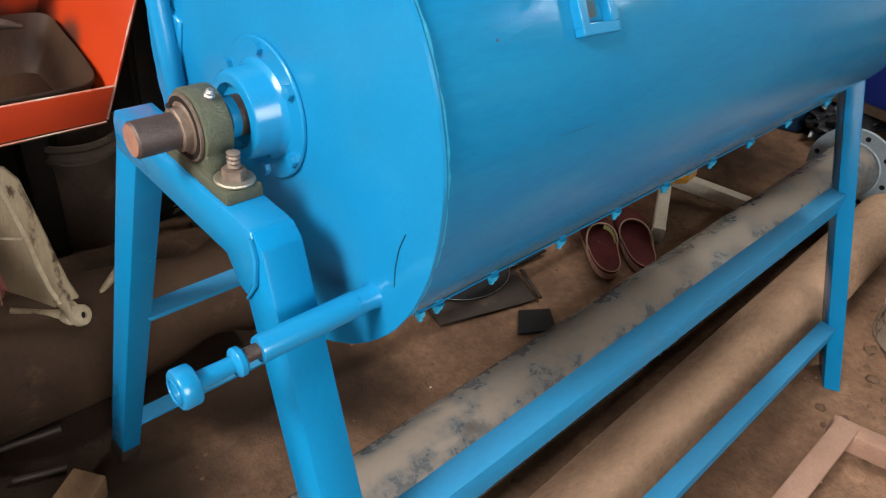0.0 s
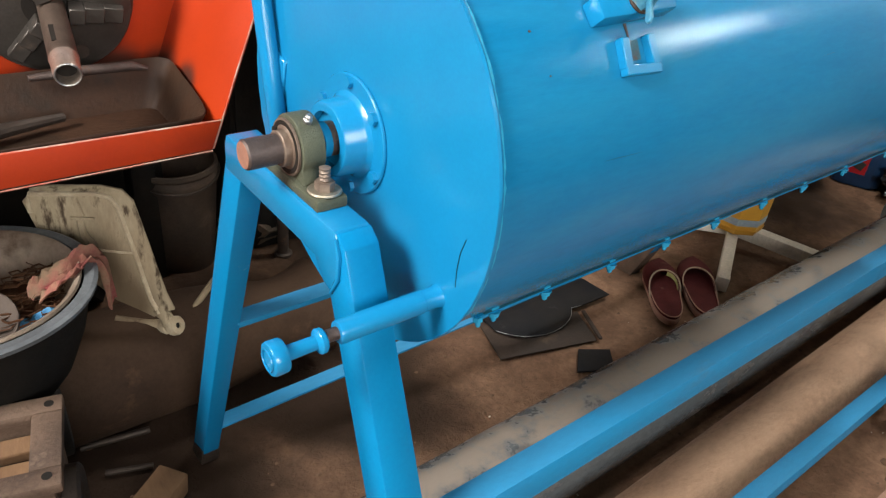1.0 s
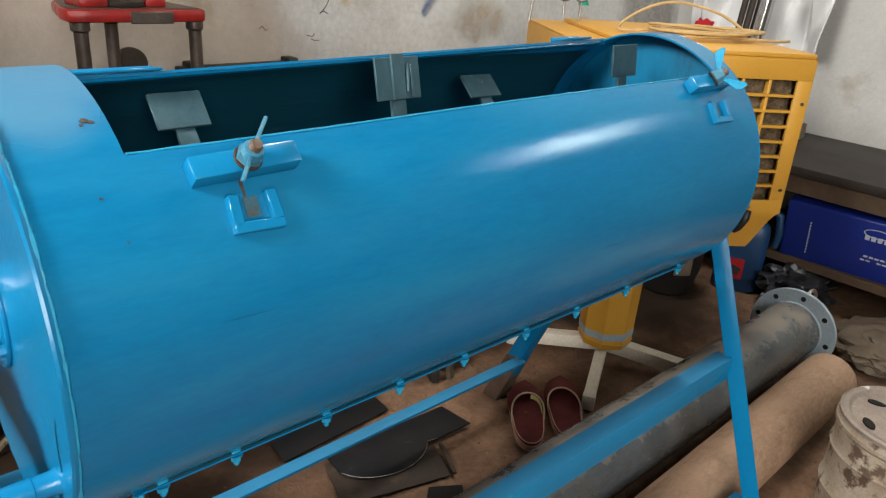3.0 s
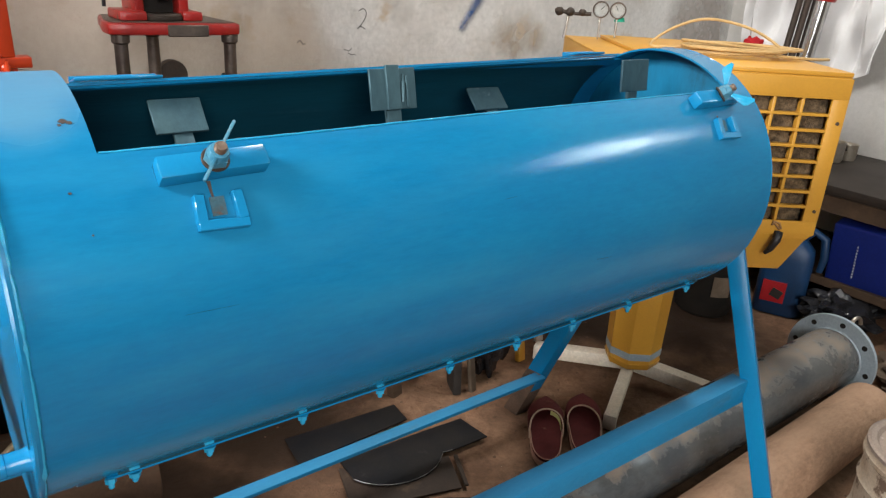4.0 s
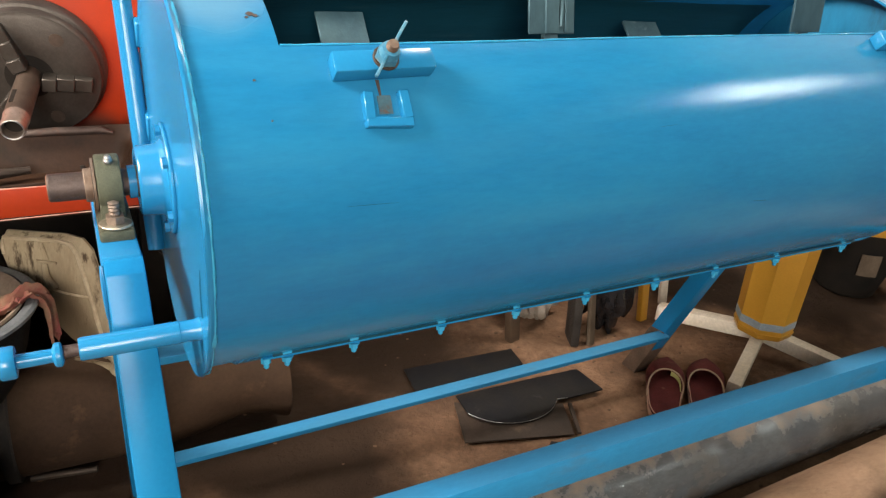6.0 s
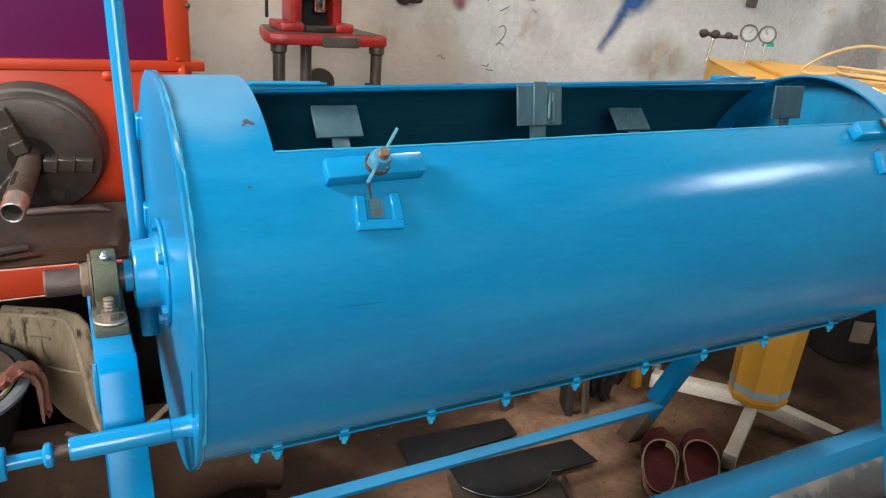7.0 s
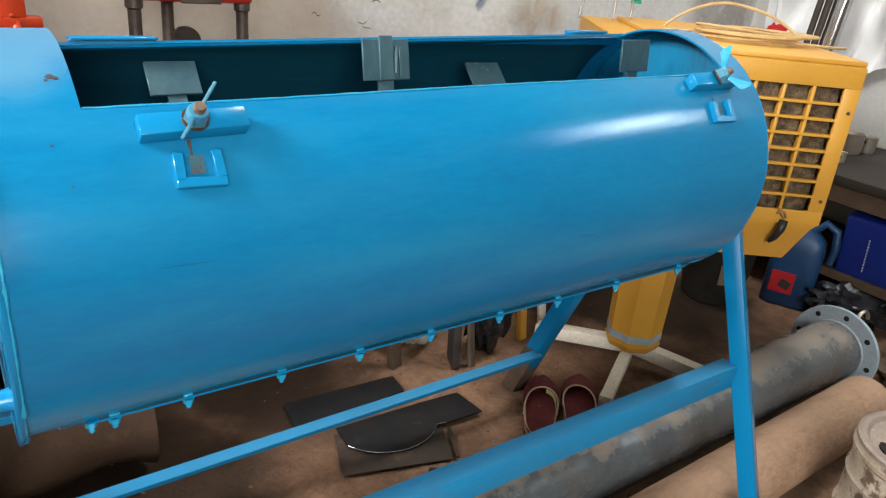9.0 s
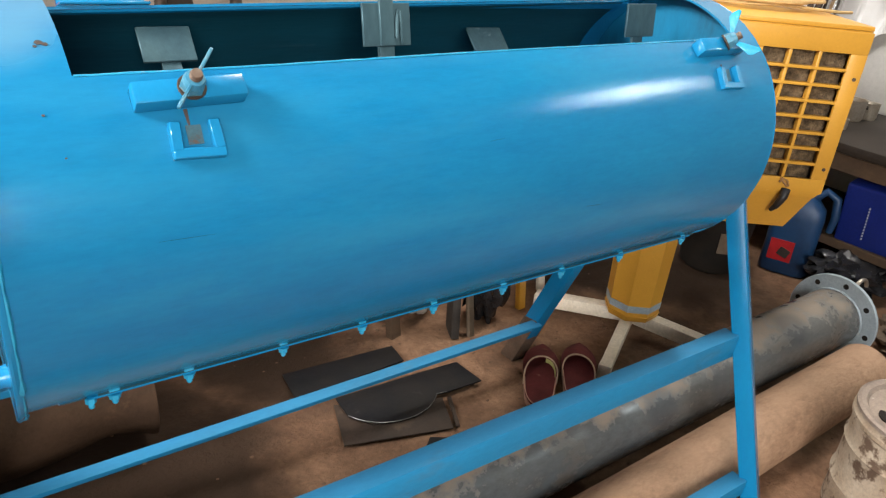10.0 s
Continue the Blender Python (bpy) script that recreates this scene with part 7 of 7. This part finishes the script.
sprayed("blue_spray_mark", [(1.588, 1.050, 0.026), (1.570, 1.038, 0.034), (1.548, 1.026, 0.036), (1.528, 1.014, 0.032)] + [(1.515 - 0.0075 * k, 1.000 - 0.0118 * k, 0.019 - 0.0007 * k) for k in range(12)], (0.016, 0.085, 0.27), 1, "blue spray paint mark on the plaster")
sprayed("red_paint_mark", [(0.924, 1.036, 0.020), (0.934, 1.020, 0.022), (0.930, 1.002, 0.019), (0.918, 0.990, 0.021), (0.922, 0.976, 0.015)], (0.50, 0.055, 0.065), 2, "red spray paint dab on the plaster")
sprayed("brown_stain", [(1.62, 0.85, 0.045), (1.68, 0.855, 0.050), (1.74, 0.84, 0.04), (1.66, 0.81, 0.04)], (0.44, 0.34, 0.24), 3, "brown seeped stain on the plaster", 0.65)
sprayed("grey_patch", [(2.60, 0.92, 0.09), (2.72, 1.02, 0.08), (2.76, 0.92, 0.10), (2.74, 0.82, 0.12), (2.62, 0.82, 0.10)], (0.34, 0.31, 0.28), 4, "grey patch in the wall's corner", 0.75)
for k, (x, z, r, a) in enumerate(((0.66, 0.93, 0.05, 0.5), (0.86, 0.90, 0.06, 0.4), (1.18, 0.93, 0.04, 0.55), (1.24, 0.88, 0.05, 0.35), (1.33, 1.00, 0.06, 0.35), (0.24, 0.97, 0.06, 0.4), (1.10, 1.05, 0.05, 0.4), (1.00, 0.92, 0.035, 0.35), (0.76, 0.83, 0.07, 0.3), (1.55, 0.78, 0.07, 0.4), (0.98, 0.80, 0.05, 0.3))):
    sprayed("grease_smudge", [(x, z, r), (x + r * 0.7, z - r * 0.4, r * 0.7), (x - r * 0.5, z + r * 0.6, r * 0.5)], (0.34, 0.27, 0.20), 10 + k, "brown grease smudge on the plaster", a * 0.3)

# ---- the bench by the right wall ----
bench = thing("low_bench", (2.6, 0.3, 0), "low dark grimy workbench along the wall with a lower shelf", "bench")
part("bench_top", box(B(), (2.60, 0.10, 0.455), (0.58, 1.98, 0.032), None, 0.004, 2), TABLE, bench)
part("bench_apron", box(B(), (2.33, 0.10, 0.41), (0.03, 1.94, 0.055), None, 0.002), WOOD_DARK, bench)
part("lower_shelf", box(B(), (2.62, 0.10, 0.135), (0.52, 1.90, 0.03), None, 0.003), WOOD_DARK, bench, "dark plank shelf")
for y in (-0.84, 1.02):
    for x in (2.36, 2.86):
        part("bench_leg", box(B(), (x, y, 0.22), (0.05, 0.05, 0.44), None, 0.003), WOOD_DARK, bench)

bx = thing("blue_box", (2.47, 0.06, 0.15), "deep blue printed metal box lying on the bench's lower shelf", "box")
bm = box(B(), (2.495, 0.035, 0.268), (0.26, 0.42, 0.215), rot(0, -10, 4), 0.008, 3)
part("box_body", bm, CARTON, bx)
bn = rot(0, -10, 4)
bo = Vector((2.495, 0.035, 0.268)) + bn @ Vector((-0.1312, 0, 0))


def on_box(y, z):
    return bo + bn @ Vector((0, y, z))


for y, z, w_, h_ in ((-0.075, 0.048, 0.075, 0.016), (-0.150, 0.050, 0.05, 0.018), (-0.105, -0.018, 0.15, 0.006), (-0.105, -0.032, 0.13, 0.004)):
    k = max(2, int(w_ / 0.016))
    for i in range(k):
        if (i * 7 + int(1000 * z)) % 9:
            bm = box(B(), on_box(y + w_ / 2 - w_ * (i + 0.5) / k, z), (0.0012, w_ / k * 0.72, h_), bn)
            part("print_bar", bm, PRINT, bx, "pale printed mark")
bm = B()
tube(bm, [on_box(-0.075 + 0.040 * math.cos(a), 0.066 + 0.014 * math.sin(a)) for a in [k * 2 * math.pi / 28 for k in range(29)]], 0.0014, 5)
part("print_ring", bm, PRINT, bx, "pale oval mark")
for i in range(11):
    bm = box(B(), on_box(0.125, 0.045 - 0.011 * i), (0.0012, 0.004, 0.006), bn)
    part("print_bar", bm, PRINT, bx, "pale printed mark")

jug = thing("blue_jug", (2.30, 0.335, 0), "blue plastic jerry can with a torn red label", "jerry can")
jm = rot(0, 0, 24)


def jp(x, y, z):
    return Vector((2.30, 0.335, 0)) + jm @ Vector((x, y, z))


bm = B()
loops = []
for z, s in ((0.0, 0.92), (0.008, 1.0), (0.20, 1.0), (0.235, 0.96), (0.265, 0.72), (0.285, 0.40), (0.292, 0.22), (0.31, 0.20)):
    lp = []
    for i in range(28):
        a = 2 * math.pi * i / 28
        c_, s_ = math.cos(a), math.sin(a)
        lp.append(jp(0.052 * s * math.copysign(abs(c_) ** 0.55, c_), 0.080 * s * math.copysign(abs(s_) ** 0.55, s_) + 0.03 * (1 - s), z))
    loops.append(lp)
rings(bm, loops)
part("jug_body", bm, JUG, jug)
bm = B()
tube(bm, [jp(0, -0.03, 0.27), jp(0, -0.06, 0.305), jp(0, -0.095, 0.285), jp(0, -0.105, 0.22), jp(0, -0.10, 0.17)], [0.012, 0.013, 0.014, 0.013, 0.010], 12)
part("jug_handle", bm, JUG, jug)
bm = box(B(), jp(-0.053, 0.02, 0.085), (0.002, 0.075, 0.075), jm, 0.0)
part("jug_label", bm, RED_CLOTH, jug, "torn red label")
bm = box(B(), jp(-0.0545, 0.01, 0.08), (0.002, 0.035, 0.03), rot(20, 0, 24), 0.0)
part("label_mark", bm, DARK, jug, "dark mark on the label")

single("black_bag", crumpled(B(), (2.36, 0.155, 0.060), (0.14, 0.11, 0.065), 31, 4, 0.75), BAG, "crumpled shiny black plastic bag on the earth", "bag")
single("black_bag", crumpled(B(), (2.62, 0.28, 0.20), (0.10, 0.08, 0.055), 37, 4, 0.75), BAG, "crumpled black plastic bag on the lower shelf", "bag")
# brownish plastic film, shaped as a crumpled opaque heap
single("film_heap", crumpled(B(), (2.22, -0.22, 0.030), (0.20, 0.17, 0.05), 41, 5, 0.32), SACK, "dusty brownish plastic film in a heap on the earth", "sack")
bm = B()
tube(bm, [(2.235 + 0.022 * math.cos(a), 0.045 + 0.004 * a, 0.085 + 0.026 * math.sin(a)) for a in [0.4 * k for k in range(11)]], 0.006, 10)
single("cable_hook", bm, ALU, "bent pale metal hook lying on the bag", "hook")
# pots at the back of the bench
for k, (x, y, r, h) in enumerate(((2.66, 0.45, 0.045, 0.07), (2.745, 0.425, 0.030, 0.055), (2.49, 0.385, 0.018, 0.03))):
    t = thing("steel_pot", (x, y, 0.471), "small dull steel pot on the bench", "pot", "pots on the bench")
    bm = B()
    lathe(bm, [(0.01, 0.0), (r * 0.9, 0.0), (r, 0.008), (r * 1.02, h), (r * 1.08, h + 0.004), (r * 0.98, h + 0.003), (r * 0.95, 0.01), (0.01, 0.006)], (x, y, 0.471), (0, 0, 1), 32)
    part("pot_wall", bm, ALU, t)
    bm = B()
    tube(bm, [(x - r, y, 0.471 + h * 0.8), (x - r * 1.5, y - 0.01, 0.471 + h * 0.9), (x - r * 2.2, y - 0.02, 0.471 + h * 0.85)], 0.004, 8)
    part("pot_handle", bm, DARK_IRON, t)

# drill column on the bench
dc = thing("drill_column", (2.60, 0.62, 0.471), "bright steel drill column with a red carriage on the bench", "drill stand")
top_, bot_ = Vector((2.60, 0.575, 1.13)), Vector((2.56, 0.60, 0.471))
ax_ = (top_ - bot_).normalized()
bm = B()
cyl(bm, bot_, top_, 0.030, 0.030, 32)
part("column", bm, CHROME, dc, "polished steel column")
for off, r, ln in ((Vector((-0.028, 0.034, 0)), 0.012, 1.06), (Vector((-0.052, 0.050, 0)), 0.011, 1.10)):
    bm = B()
    cyl(bm, bot_ + off, bot_ + off + ax_ * 0.66 * ln, r, r, 20)
    part("rack_bar", bm, DARK_IRON, dc, "dark rack bar")
bm = B()
lathe(bm, [(0.030, 0.0), (0.042, 0.0), (0.045, 0.006), (0.045, 0.060), (0.040, 0.068), (0.036, 0.100), (0.030, 0.104)], bot_ + ax_ * 0.545, ax_, 32)
part("carriage", bm, RED, dc, "red carriage collar")
part("carriage_lug", box(B(), bot_ + ax_ * 0.585 + Vector((-0.042, 0.036, 0)), (0.055, 0.045, 0.045), rot(0, 3, -40), 0.006, 2), RED, dc, "red side lug")
bm = B()
lathe(bm, [(0.02, 0.0), (0.034, 0.0), (0.034, 0.012), (0.022, 0.016), (0.022, 0.036), (0.036, 0.04), (0.036, 0.056), (0.02, 0.06)], top_, ax_, 24)
part("column_cap", bm, FLANGE, dc, "grey cap")
bm = B()
cyl(bm, bot_ + Vector((-0.066, 0.055, 0)) + ax_ * 0.585, bot_ + Vector((-0.092, 0.072, 0)) + ax_ * 0.585, 0.008, 0.010, 14)
part("knob", bm, BLACK_GLOSS, dc, "black knob")

# white cloth hung in the corner
hang = thing("hung_cloth", (2.75, 0.72, 0.55), "white crumpled cloth hung in the corner by the column", "cloth")
for sx, (y0, y1, zt, zb, seed) in enumerate(((0.70, 1.00, 1.26, 0.79, 3), (0.40, 0.66, 1.30, 0.76, 8))):
    grid = []
    for i in range(29):
        f = i / 28
        row = []
        for k in range(25):
            g = k / 24
            wdt = 0.50 + 0.5 * min(1, f * 1.7) - 0.25 * max(0, f - 0.65)
            y = (y0 + y1) / 2 + (y1 - y0) * (g - 0.5) * wdt
            fold = 0.034 * math.sin(9 * g + 3.2 * f + seed) + 0.022 * math.sin(21 * g - 5 * f + seed * 2) + 0.03 * noise.noise(Vector((g * 3, f * 4, seed)))
            row.append(Vector((2.80 - 0.05 * sx + fold, y, zt + (zb - zt) * f + 0.03 * math.sin(5 * g + seed) * f)))
        grid.append(row)
    bm = B()
    sheet(bm, grid, 0.003)
    part("cloth_fold", bm, CLOTH, hang)
bm = crumpled(B(), (2.775, 0.905, 0.800), (0.04, 0.05, 0.06), 53, 3, 0.5)
part("red_fold", bm, RED_CLOTH, hang, "red cloth end hanging under the white cloth")
for y, z in ((0.85, 1.245), (0.47, 1.285)):
    bm = B()
    cyl(bm, (2.74, y, z), (2.915, y, z), 0.005, 0.005, 12)
    part("wall_hook", bm, DARK_IRON, hang, "dark wall hook")

# ---- clods, grit and scraps on the earth ----
plan[0] = TRUE_PLAN
rng = random.Random(21)
bm = B()
for k in range(900):
    x, y = rng.uniform(-0.30, 1.7), rng.uniform(-0.85, 0.8)
    if x < 0.75 and y > 0.22 and k % 5:
        continue
    s = rng.choice((0.0014, 0.0018, 0.0022, 0.0026, 0.003, 0.0036, 0.0045)) * rng.uniform(0.7, 1.4)
    g = bmesh.ops.create_icosphere(bm, subdivisions=1, radius=1.0)
    z = ground_height(x, y)
    for vtx in g["verts"]:
        q = 1 + 0.45 * noise.noise(vtx.co * 1.9 + Vector((k, k * 0.7, 0)))
        vtx.co = Vector((x + vtx.co.x * s * q * 1.3, y + vtx.co.y * s * q, z + vtx.co.z * s * q * 0.75))
for k in range(260):
    x, y = rng.uniform(0.95, 1.75), rng.uniform(-0.95, -0.34)
    s = rng.choice((0.003, 0.004, 0.005, 0.007, 0.010, 0.013)) * rng.uniform(0.7, 1.2)
    g = bmesh.ops.create_icosphere(bm, subdivisions=1, radius=1.0)
    z = ground_height(x, y)
    for vtx in g["verts"]:
        q = 1 + 0.5 * noise.noise(vtx.co * 1.7 + Vector((k * 0.9, 3, k)))
        vtx.co = Vector((x + vtx.co.x * s * q * 1.2, y + vtx.co.y * s * q, z + vtx.co.z * s * q * 0.6))
single("grit", bm, CLOD, "scattered earth clods and grit on the floor", "grit", kind="stuff")
bm = B()
for k in range(40):
    x, y = rng.uniform(-0.25, 1.2), rng.uniform(-0.6, 0.25)
    s = rng.uniform(0.0010, 0.0024)
    box(bm, (x, y, ground_height(x, y) + 0.001), (s * 2, s, s * 0.6), rot(rng.uniform(-20, 20), rng.uniform(-20, 20), rng.uniform(0, 180)))
single("pale_chips", bm, OFFWHITE, "pale paint and plaster chips scattered on the earth", "chips", kind="stuff")
